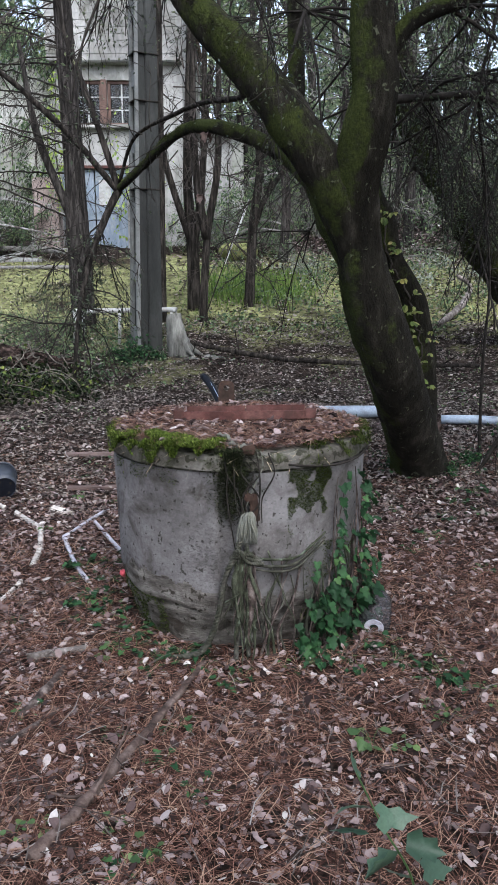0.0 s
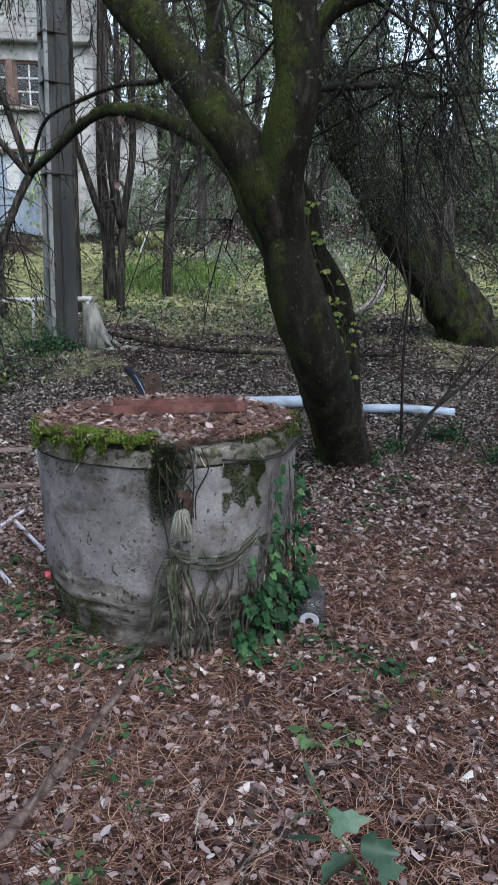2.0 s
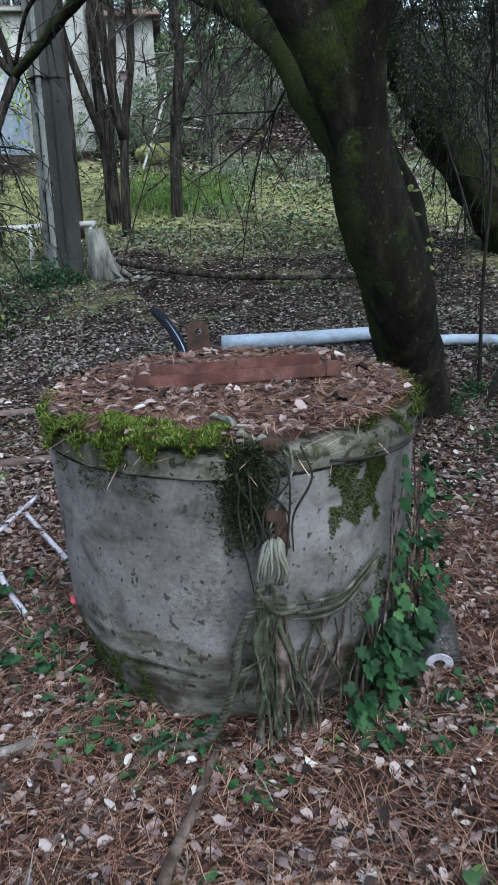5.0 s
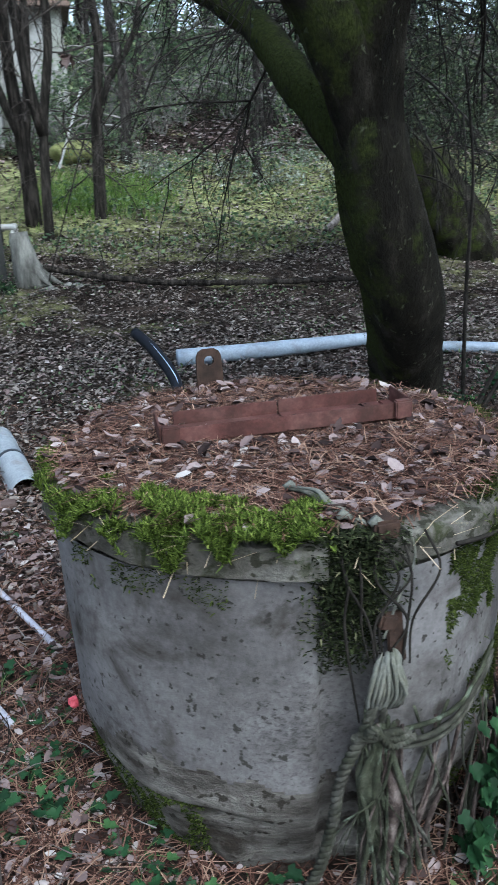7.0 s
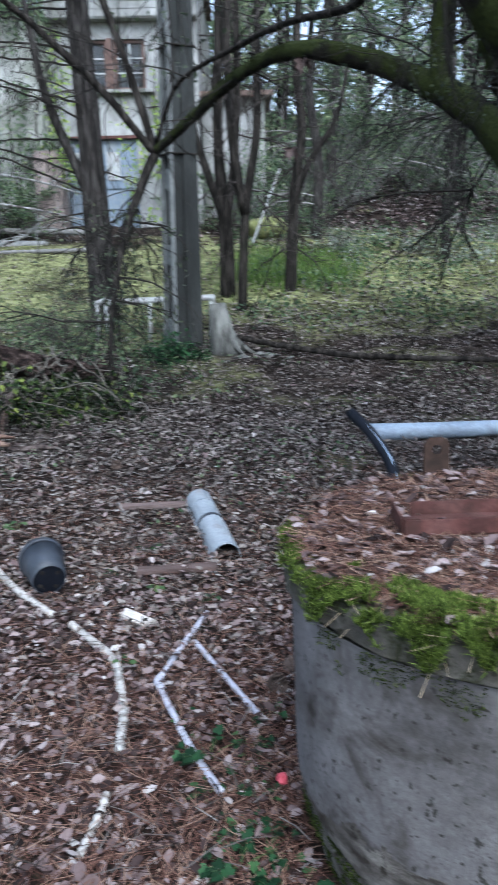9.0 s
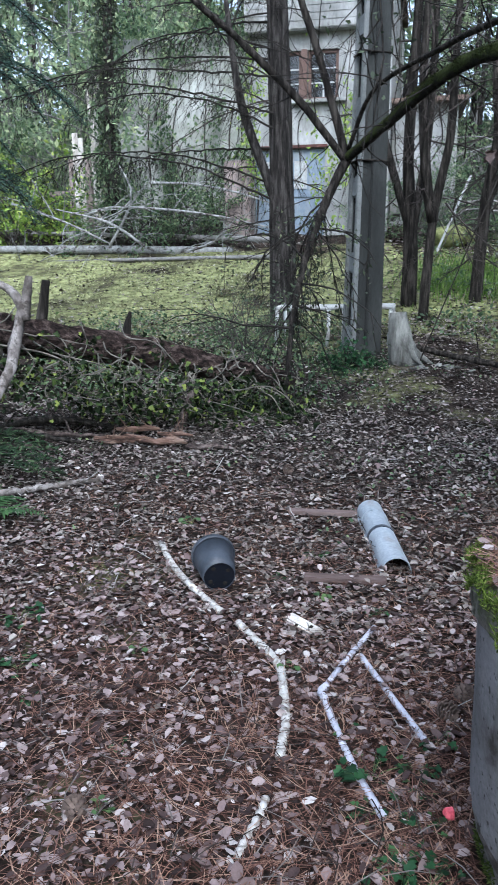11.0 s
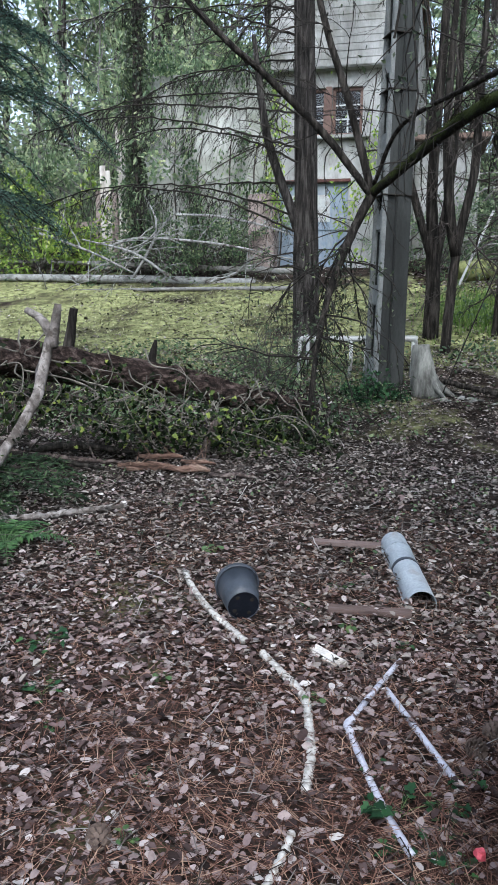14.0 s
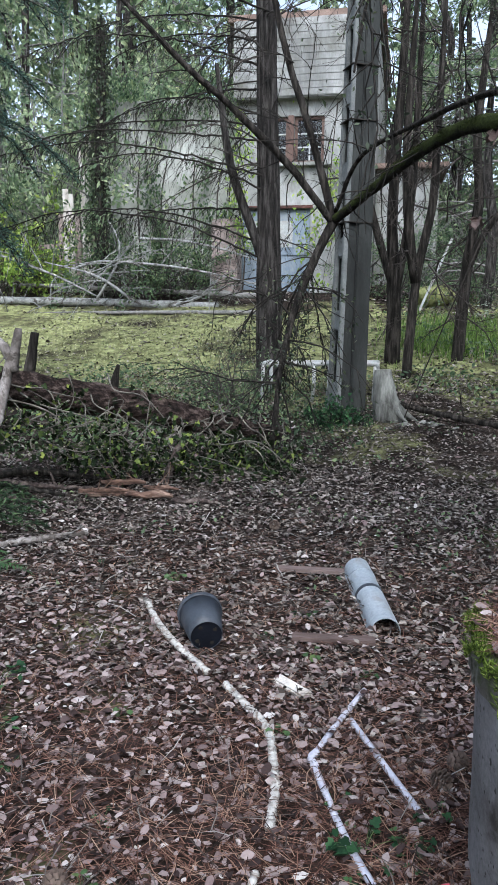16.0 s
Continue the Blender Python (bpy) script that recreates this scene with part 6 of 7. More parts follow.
litter(10000, -14.0, 12.0, -9.0, 12.0, 0.04, 0.1, LITTER, SHORT, clear=True)
litter(14000, -1.5, 10.0, 17.3, 28.0, 0.08, 0.18, LITTER, SHORT)
for n, x0, x1, y0, y1 in ((29000, -0.9, 2.2, 0.8, 4.2), (15000, -2.4, -0.2, 1.0, 4.4), (9000, 0.4, 3.2, 3.4, 6.8), (9000, -3.2, 0.6, 4.2, 6.8)):
    at = strewn(n, x0, x1, y0, y1)
    at[:, 2] += RNG.uniform(0.004, 0.024, len(at))
    needles("pine_needles", at, RNG.uniform(0.07, 0.19, len(at)), 0.0028, 0.05, NEEDLE, None, "red-brown pine needles strewn on the ground", kind="stuff", category="needles")
litter(3500, -12.0, -2.2, 10.8, 18.5, 0.04, 0.1, LITTER_DARK)
for n, x0, x1, y0, y1, lo, hi, wide in ((5200, -4.6, 3.2, 5.6, 11.4, 0.06, 0.3, 0.007), (2600, -3.2, 2.4, 1.2, 5.6, 0.04, 0.2, 0.004)):
    at = strewn(n, x0, x1, y0, y1)
    at[:, 2] += RNG.uniform(0.02, 0.055, len(at))
    needles("twig_litter", at, RNG.uniform(lo, hi, len(at)), wide, 0.12, TWIG_BITS, None, "broken grey twigs strewn among the leaves", kind="stuff", category="twigs")
# lawn moss in the clearing, greener tufts on the slope
at = strewn(17000, -12, -2.4, 10.5, 17.5)
blades("lawn_moss", at, RNG.uniform(0.02, 0.06, len(at)), 0.02, 0.9, LAWN_BLADE, None, "pale yellowish moss and grass of the clearing", kind="stuff", category="moss")
at = strewn(26000, -0.8, 8, 11.5, 18.3)
keep = np.array([noise.noise((p[0] * 0.6, p[1] * 0.6, 0)) > 0.0 for p in at])
blades("slope_moss", at[keep], RNG.uniform(0.02, 0.07, keep.sum()), 0.022, 0.8, SLOPE_BLADE, None, "olive moss and low plants on the slope", kind="stuff", category="moss")
at = strewn(8000, -0.8, 8, 11.8, 18.8)
keep = np.array([noise.noise((p[0] * 0.9 + 5, p[1] * 0.9, 3.0)) > -0.05 for p in at])
at = at[keep]
at[:, 2] += RNG.uniform(0.01, 0.16, len(at))
random_leaves("slope_bramble", at, 0.04, 0.10, WOOD_LEAF, shape=OVAL, droop=0.2, label="low grey-green bramble leaves on the slope", kind="stuff", category="bramble")
at = strewn(2600, 0.6, 5.6, 15.4, 17.8)
keep = np.array([noise.noise((p[0] * 1.3, p[1] * 1.3, 8.0)) > 0.05 for p in at])
at = at[keep]
at[:, 2] += RNG.uniform(0.02, 0.28, len(at))
random_leaves("pale_bramble", at, 0.04, 0.09, leaf_stuff("pale_bramble_leaf", [(0, (0.12, 0.15, 0.11)), (0.6, (0.24, 0.28, 0.23)), (1, (0.38, 0.42, 0.37))], 0.3, 0.6, 0.2), shape=OVAL, droop=0.2, label="pale grey-green brambles across the slope", kind="stuff", category="bramble")
at = strewn(5000, -5.5, -1.6, 9.0, 13.0)
at[:, 2] += RNG.uniform(0.01, 0.10, len(at))
random_leaves("ground_ivy", at, 0.03, 0.07, WOOD_LEAF, shape=OVAL, droop=0.2, label="low green plants along the clearing's edge", kind="stuff", category="ivy")
at = strewn(3600, -4.4, 3.2, 5.8, 11.0)
at = at[np.array([noise.noise((p[0] * 0.9, p[1] * 0.9, 6.0)) for p in at]) > 0.02]
at[:, 2] += RNG.uniform(0.015, 0.05, len(at))
random_leaves("low_greens", at, 0.018, 0.045, WOOD_LEAF, shape=SHORT, droop=0.2, label="tiny green plants scattered through the leaf litter", kind="stuff", category="ground plants")
at = strewn(3200, -0.75, 0.9, 14.3, 16.6)
blades("grass", at, RNG.uniform(0.06, 0.24, len(at)), 0.016, 0.4, GRASS, None, "bright green grass tuft behind the thin trunks", kind="stuff", category="grass")

# ---- small green plants ----
rp = np.random.default_rng(77)


def herb(name, label, category, n, size, spread, material, shape, height=0.05):
    ob = thing(name, label, category)
    a = rp.uniform(0, 6.28, n)
    r = spread * np.sqrt(rp.uniform(0, 1, n))
    tip = np.column_stack([r * np.cos(a), r * np.sin(a), rp.uniform(0.4, 1, n) * height])
    tubes("branchwork", [tube(spline([(0, 0, -0.01), p * [0.4, 0.4, 0.7], p], 0.03), [0.002, 0.0015], 3) for p in tip], HERB, ob)
    leaves("foliage", tip, rp.uniform(0.7, 1.2, n) * size, a + rp.normal(0, 0.4, n), rp.normal(0.15, 0.3, n), rp.normal(0, 0.25, n), material, shape, 0.08, ob)
    return ob


kinds = [herb("ivy_seedling", "small dark ivy plant creeping over leaves", "ivy", 9, 0.055, 0.09, IVY, IVY_SHAPE),
         herb("bramble_seedling", "small green bramble seedling among fallen leaves", "seedling", 7, 0.06, 0.07, HERB, OVAL * [1, 1.6], 0.08),
         herb("ivy_seedling", "small ivy plant creeping over pine needles", "ivy", 14, 0.05, 0.13, IVY, IVY_SHAPE, 0.06),
         herb("light_seedling", "small yellow-green seedling among fallen leaves", "seedling", 6, 0.034, 0.04, HERB, OVAL * [1, 1.6], 0.07)]
PLANTS = [(-0.09, 2.79, 0), (0.8, 2.85, 2), (0.44, 2.4, 1), (0.55, 2.35, 3), (-0.2, 2.9, 2), (-0.35, 2.98, 2), (-0.02, 2.83, 0), (0.2, 2.86, 0), (-0.62, 3.0, 1), (0.62, 2.95, 2), (-0.55, 3.15, 0), (0.95, 2.6, 3),
          (0.75, 2.55, 1), (-0.70, 1.95, 3), (-0.42, 2.0, 1), (-0.35, 1.85, 0), (-2.55, 4.65, 2), (-2.35, 4.28, 2), (-2.2, 4.1, 0), (-1.0, 4.1, 0), (-1.25, 4.45, 1), (-0.8, 3.55, 0), (-0.7, 3.4, 0), (-0.9, 3.9, 2),
          (-1.2, 5.15, 1), (-1.45, 5.3, 0), (-0.95, 5.0, 0), (-1.9, 4.5, 1), (-2.1, 5.9, 1), (-1.3, 5.6, 0), (1.1, 4.4, 2), (1.3, 4.7, 2), (1.0, 4.9, 0), (1.6, 5.2, 2), (1.25, 5.6, 2), (1.55, 5.75, 2), (1.8, 5.7, 0), (1.05, 5.75, 0),
          (0.95, 4.2, 0), (1.3, 3.9, 0), (-0.4, 1.6, 1), (-0.85, 2.6, 0), (-1.1, 3.3, 0), (1.2, 2.9, 0), (-1.7, 3.6, 3), (-1.75, 3.9, 0), (-0.5, 3.05, 2), (0.45, 2.9, 2), (0.3, 2.95, 2),
          (0.6, 3.07, 2), (0.84, 3.0, 0), (0.8, 2.83, 2), (0.87, 2.76, 0), (0.68, 2.61, 3), (0.71, 2.5, 3), (0.96, 2.74, 3), (0.15, 2.9, 3), (1.45, 5.02, 2), (1.52, 4.79, 2), (1.14, 4.31, 0), (1.42, 5.11, 0), (1.16, 5.68, 2),
          (-0.85, 3.31, 0), (-0.67, 3.33, 2), (-0.52, 3.19, 2), (-0.28, 3.01, 2), (-0.6, 3.03, 1), (-0.41, 2.91, 0), (-0.27, 2.5, 0), (-0.16, 2.16, 0), (-0.31, 1.89, 1), (-0.29, 2.29, 0), (-0.5, 2.45, 0), (-0.63, 1.98, 1), (-0.74, 3.7, 2), (-0.76, 3.95, 2), (-0.8, 3.45, 2), (-0.7, 4.1, 0), (-0.82, 3.6, 0), (-0.9, 3.75, 0), (-0.74, 3.85, 0), (-0.72, 3.5, 2)]
for i, (x, y, k) in enumerate(PLANTS):
    m = pose(x, y, float(lie(x, y)), 0, 0, rp.uniform(0, 360)) @ Matrix.Scale(rp.uniform(0.55, 0.95), 4)
    if i < 4 and kinds[k].matrix_basis.translation.length < 0.01 and not any(p[2] == k for p in PLANTS[:i]):
        kinds[k].matrix_basis = m
    else:
        copy_thing(kinds[k], m)
holly = thing("leafy_sprig", "blue-green leafy sprig standing up from the litter", "plant", at=(0.40, 1.58, float(lie(0.40, 1.58))))
pts = [np.array(p) for p in ((-0.15, -0.02, 0.5), (-0.13, -0.03, 0.43), (-0.09, -0.02, 0.39), (-0.12, 0.0, 0.34), (-0.03, -0.04, 0.33), (-0.05, -0.02, 0.27), (0.02, -0.03, 0.25), (0.0, 0.02, 0.19))]
tubes("stem", [tube(spline([(0.03, 0, -0.02), (0.0, -0.01, 0.2), (-0.08, -0.02, 0.36), (-0.15, -0.02, 0.51)], 0.02), [0.004, 0.002], 5)], HERB, holly)
leaves("foliage", pts, np.array([0.06, 0.08, 0.1, 0.09, 0.1, 0.09, 0.09, 0.08]), np.array([1.8, 3.4, 0.2, 3.0, 0.0, 3.6, 0.4, 2.5]), np.array([-0.6, 0.0, 0.2, 0.1, 0.3, 0.2, 0.3, 0.2]), np.array([0.9, 0.6, 0.7, 0.5, 0.8, 0.6, 0.7, 0.6]), leaf_stuff("sprig_leaf", [(0, (0.03, 0.065, 0.042)), (1, (0.07, 0.13, 0.085))], 0.25, 0.45, 0.4), IVY_SHAPE * [1, 0.75], 0.05, holly)

# ---- the fallen trunk overgrown with ivy, the snag, the bough and the fern ----
fall = thing("fallen_tree", "fallen reddish-brown trunk overgrown with ivy vines", "log")
FT = [(-6.2, 6.6, 1.42), (-5.2, 7.0, 1.28), (-4.5, 7.35, 1.20), (-3.95, 7.85, 1.07), (-3.25, 8.2, 0.94), (-2.7, 8.55, 0.78), (-2.3, 8.8, 0.68), (-2.0, 9.0, 0.6)]
limb("trunk", FT, [0.17, 0.165, 0.16, 0.155, 0.15, 0.135, 0.11, 0.07], fall, BARK_RED, 18, 0.16, 0.07)
C = spline(FT, 0.05)
for k, (f, h) in enumerate(((0.66, 0.28),)):
    q = C[int(f * len(C))]
    limb("snag", [q, q + [0.02, 0, 0.17], q + [0.06, 0, 0.17 + h * 0.6]], [0.05, 0.04, 0.015], fall, BARK, 7, 0.1, 0.04, "broken branch stub")
rf = np.random.default_rng(51)
creeper = thing("trunk_creeper", "tangle of ivy vines draped over the fallen trunk", "vine")
vt, sp_ = [], []
for k in range(85):
    q = C[rf.integers(int(0.3 * len(C)), len(C) - 1)]
    a = rf.uniform(0, 6.28)
    p0 = q + np.array([rf.normal(0, 0.15), (-0.02 if k % 3 == 0 else -0.15) + rf.normal(0, 0.03), (0.16 if k % 3 == 0 else -0.04) + rf.normal(0, 0.05)])
    p1 = p0 + np.array([rf.normal(0, 0.3), -0.18 - abs(rf.normal(0, 0.08)), -0.16])
    p2 = p1 + np.array([rf.normal(0, 0.35), rf.normal(-0.05, 0.1), -0.25])
    p2[2] = max(p2[2], float(lie(p2[0], p2[1])) + 0.03)
    c = spline([p0, (p0 + p1) / 2 + rf.normal(0, 0.06, 3), p1, (p1 + p2) / 2 + rf.normal(0, 0.1, 3), p2, p2 + np.array([rf.normal(0, 0.12), rf.normal(0, 0.08), rf.uniform(-0.1, 0.1)])], 0.04)
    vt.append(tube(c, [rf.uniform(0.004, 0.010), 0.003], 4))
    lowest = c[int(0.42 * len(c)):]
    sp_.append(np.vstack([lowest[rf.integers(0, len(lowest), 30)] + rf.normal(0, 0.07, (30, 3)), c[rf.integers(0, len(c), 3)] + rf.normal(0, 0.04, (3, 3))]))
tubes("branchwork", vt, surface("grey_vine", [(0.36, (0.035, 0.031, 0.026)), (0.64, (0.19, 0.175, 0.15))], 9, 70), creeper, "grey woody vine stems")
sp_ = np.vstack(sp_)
# Mostly near-black leaf tones put the shade under the trunk into colour.
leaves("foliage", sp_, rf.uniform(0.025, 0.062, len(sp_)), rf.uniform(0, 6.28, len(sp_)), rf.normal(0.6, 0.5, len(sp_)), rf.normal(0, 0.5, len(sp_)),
       leaf_stuff("shade_toned_creeper_leaf", [(0, (0.005, 0.008, 0.003)), (0.5, (0.010, 0.018, 0.007)), (0.85, (0.055, 0.085, 0.026)), (1, (0.2, 0.24, 0.06))], 0.1, 0.6, 0.08), IVY_SHAPE, 0.06, creeper)
debris, dt = [], []
for k in range(60):
    x = rf.uniform(-4.8, -1.9)
    y = 7.55 + (x + 4.8) * 0.45 + rf.normal(0, 0.2)
    sprout((x, y, float(lie(x, y)) + 0.04), rf.normal(0, 1, 3) * [1, 0.6, 0.2] + [0, 0, 0.15], rf.uniform(0.3, 0.7), 0.008, 1, rf, debris, dt, 0.5, 0.35, (3, 6))
brush = thing("brushwood", "heap of dead twigs under the fallen trunk", "brushwood", kind="stuff")
tubes("branchwork", debris, TWIG_DARK, brush)
dt = np.array(dt)
dt = dt[::4]
random_leaves("foliage", dt + rf.normal(0, 0.05, dt.shape), 0.03, 0.06, LITTER, parent=brush)
snag = thing("forked_snag", "bleached forked dead branch propped on the fallen trunk", "branch")
limb("stem", [(-4.05, 6.0, 0.12), (-3.95, 6.25, 0.32), (-3.93, 6.6, 0.56), (-3.9, 7.0, 0.88), (-3.91, 7.2, 1.18), (-3.89, 7.3, 1.42)], [0.034, 0.036, 0.034, 0.037, 0.045, 0.03], snag, DEADWOOD, 10, 0.22, 0.05)
limb("prong", [(-3.87, 7.26, 1.27), (-3.92, 7.28, 1.42), (-4.02, 7.3, 1.52), (-4.12, 7.3, 1.57)], [0.042, 0.04, 0.026], snag, DEADWOOD, 8, 0.25, 0.05)
limb("prong", [(-3.87, 7.28, 1.3), (-3.85, 7.3, 1.5), (-3.83, 7.3, 1.62)], [0.04, 0.036, 0.024], snag, DEADWOOD, 8, 0.25, 0.05)
stub = thing("dark_stub", "dark broken branch standing on the fallen trunk", "branch")
limb("wood", [(-4.16, 7.95, 1.0), (-4.11, 8.0, 1.28), (-4.05, 8.0, 1.58)], [0.055, 0.05, 0.038], stub, BARK, 8, 0.1, 0.05)
stick("pale_stub", [(-2.82, 7.9, 0.24), (-2.79, 7.95, 0.42), (-2.72, 8.0, 0.62)], [0.045, 0.038, 0.022], BRANCH_GREY, "greyish broken stub standing before the fallen tree", rough=0.25)
for k in range(5):
    stick("dead_limb", [(-5.2 + 0.2 * k, 6.6 + 0.28 * k, 0.25 + 0.1 * (k % 3)), (-4.4 + 0.15 * k, 6.9 + 0.25 * k, 0.34 + 0.06 * (k % 2)), (-3.6 + 0.1 * k, 7.1 + 0.27 * k, 0.28)], [0.035, 0.03, 0.015], BARK if k % 2 else BRANCH_GREY, "dead limb lying below the fallen trunk", snags=3)


def frond(name, at, label, n, length, seed):
    """A fern: fronds of paired leaflets."""
    r2 = np.random.default_rng(seed)
    ob = thing(name, label, "fern", at=at)
    for _ in range(n):
        a = r2.uniform(0, 6.28)
        l = length * r2.uniform(0.7, 1.1)
        s = np.linspace(0, 1, 22)
        c = np.column_stack([np.cos(a) * l * s, np.sin(a) * l * s, l * (0.75 * s - 0.75 * s ** 2.2)])
        tubes("rib", [tube(c, [0.004, 0.0015], 4)], HERB, ob)
        at2, yaw, size = [], [], []
        for i in range(2, 22):
            for sd in (-1, 1):
                at2.append(c[i])
                yaw.append(a + sd * 1.25)
                size.append(0.11 * l / 0.5 * math.sin(math.pi * min(1, 0.18 + 0.82 * (i / 22)) ** 0.8) + 0.01)
        leaves("frond", at2, np.array(size), np.array(yaw), np.full(len(yaw), 0.15), r2.normal(0, 0.1, len(yaw)), leaf_green, LONG * [1, 1.3], 0.03, ob)
    return ob


leaf_green = leaf_stuff("fern_green", [(0, (0.03, 0.07, 0.028)), (1, (0.07, 0.14, 0.05))], 0.3, 0.5, 0.3)
frond("fern", (-3.4, 5.7, float(lie(-3.4, 5.7))), "green fern beside the dead branches", 10, 0.45, 61)
frond("fern", (1.9, 25.0, float(lie(1.9, 25.0))), "green fern on the far slope", 14, 1.1, 62)


def spray(line, seed, n, lo, hi, out_a, out_y, out_p, spread):
    """Places and turns of spruce needles along a twig."""
    r2 = np.random.default_rng(seed)
    c = spline(line, 0.02)
    i = r2.integers(0, len(c) - 1, n)
    d = c[i + 1] - c[i]
    out_a.append(c[i])
    out_y.append(np.arctan2(d[:, 1], d[:, 0]) + r2.choice([-1, 1], n) * r2.uniform(0.5, 1.3, n))
    out_p.append(r2.normal(0.1, spread, n))


def bough(name, stems, label, seed, per, size, at=None, material=SPRUCE, category="bough"):
    ob = thing(name, label, category)
    a, y, p, woods = [], [], [], []
    r2 = np.random.default_rng(seed)
    for s in stems:
        s = np.asarray(s, float)
        c = spline(s, 0.05)
        woods.append(tube(c, [0.012, 0.004], 5))
        for q in range(2, len(c) - 1, 2):
            d = c[q] - c[q - 1]
            d /= np.linalg.norm(d)
            for sd in (-1, 1):
                side = np.cross(d, [0, 0, 1]) * sd * r2.uniform(0.5, 1.1) + d * 0.8
                l = 0.38 * (1 - q / len(c)) + 0.09
                e = c[q] + side * l + [0, 0, -0.25 * l]
                m = (c[q] + e) / 2 + [0, 0, 0.03]
                woods.append(tube(np.array([c[q], m, e]), [0.003, 0.0015], 3, ends=False))
                spray([c[q], m, e], int(r2.integers(1e6)), int(per * l / 0.2) + 3, 0, 0, a, y, p, 0.35)
    tubes("branchwork", woods, TWIG_DARK, ob)
    a, y, p = np.vstack(a), np.concatenate(y), np.concatenate(p)
    leaves("foliage", a, r2.uniform(0.7, 1.2, len(a)) * size, y, p, r2.normal(0, 0.5, len(a)), material, LONG, 0.02, ob)
    return ob


bough("cut_bough", [[(-4.5, 6.5, 0.35), (-4.0, 6.5, 0.42), (-3.5, 6.55, 0.33), (-3.3, 6.58, 0.2)], [(-4.4, 6.75, 0.4), (-3.9, 6.85, 0.44), (-3.5, 6.9, 0.3)], [(-4.4, 6.2, 0.3), (-3.9, 6.2, 0.3), (-3.6, 6.2, 0.2)]],
      "dark green conifer bough lying on the ground", 71, 30, 0.06, material=leaf_stuff("dull_conifer_needle", [(0, (0.012, 0.026, 0.013)), (0.7, (0.032, 0.062, 0.028)), (1, (0.075, 0.115, 0.05))], 0.2, 0.6, 0.2))

# ---- the evergreen overhanging from the edge of the clearing ----
rs = np.random.default_rng(81)
stems = []
for k in range(46):
    z0 = rs.uniform(2.55, 5.6)
    y0 = rs.uniform(8.0, 10.2)
    l = rs.uniform(0.7, 1.55)
    stems.append([(-6.7, y0, z0 + 0.45), (-6.4 + l * 0.5, y0 + rs.normal(0, 0.2), z0 + 0.25), (-6.2 + l * 0.85, y0 + rs.normal(0, 0.3), z0 - 0.1), (-6.2 + l * 1.12, y0 + rs.normal(0, 0.3), z0 - 0.5)])
for k in range(9):
    y0 = 9.0 + rs.normal(0, 0.4)
    l = rs.uniform(1.9, 3.3)
    stems.append([(-6.7, 9.0, 5.2), (-6.6 + l * 0.5, y0, 5.3), (-6.6 + l * 0.8, y0, 4.9 + rs.uniform(-0.1, 0.2)), (-6.6 + l, y0 + rs.normal(0, 0.2), 4.35 + rs.uniform(-0.2, 0.3))])
spruce = bough("spruce", stems, "dark blue-green spruce with drooping sprays", 82, 18, 0.052, category="tree")
tubes("trunk", [tube(spline([(-6.8, 9.0, 0.2), (-6.75, 9.0, 3), (-6.7, 9.0, 9)], 0.3), [0.26, 0.2, 0.08], 12, 0.06)], BARK_GREY, spruce)

# ---- long bare boughs of the conifer, hanging out over the clearing ----
o, t = [], []
for k in range(15):
    z = 2.7 + 0.27 * k + rs.normal(0, 0.1)
    l, side, rise = rs.uniform(2.6, 4.6), rs.normal(-0.15, 0.4), rs.uniform(0.0, 0.3)
    c = spline([(-2.75, 12.5, z), (-2.75 - 0.35 * l, 12.5 + 0.35 * side * l, z + rise * 0.5 * l), (-2.75 - 0.7 * l, 12.5 + 0.7 * side * l, z + rise * 0.6 * l), (-2.75 - l, 12.5 + side * l, z + rise * 0.4 * l - 0.15)], 0.1)
    c += rs.normal(0, 0.008, c.shape)
    o.append(tube(c, [0.016, 0.011, 0.005], 5, 0, rs, False))
    for q in c[3:]:
        for _ in range(2):
            sprout(q, (rs.normal(-0.4, 0.5), rs.normal(0, 0.6), rs.uniform(-1.0, 0.05)), rs.uniform(0.18, 0.6), 0.005, 1, rs, o, t, 0.9, 0.25, (2, 5), 0.5, 0.9, 3, 1)
tubes("branchwork", o, TWIG_DARK, c1, "long drooping bare boughs")
limb("second_stem", [(-2.72, 12.5, 2.3), (-2.95, 12.45, 2.9), (-3.3, 12.4, 3.9), (-3.5, 12.4, 5.2)], [0.07, 0.06, 0.03], c1, BARK_GREY, 8, 0.06, 0.15)

# ---- fallen pale trunks across the clearing ----


def fallen(pts, radii, label, seed, arms=4, bark=BIRCH):
    ob = thing("fallen_birch", label, "log", "fallen trunks in the clearing")
    r2 = np.random.default_rng(seed)
    c = spline(pts, 0.2)
    tubes("trunk", [tube(c, radii, 10, 0.06, r2)], bark, ob)
    o, t = [], []
    for _ in range(arms):
        q = c[r2.integers(2, len(c) - 1)]
        sprout(q, r2.normal(0, 1, 3) * [1, 0.6, 0.5] + [0.4, 0, 0.5], r2.uniform(0.8, 2.2), 0.014, 1, r2, o, t, 0.7, 0.15, (2, 5), 0.45)
    if o:
        tubes("branchwork", o, bark, ob)
    return ob


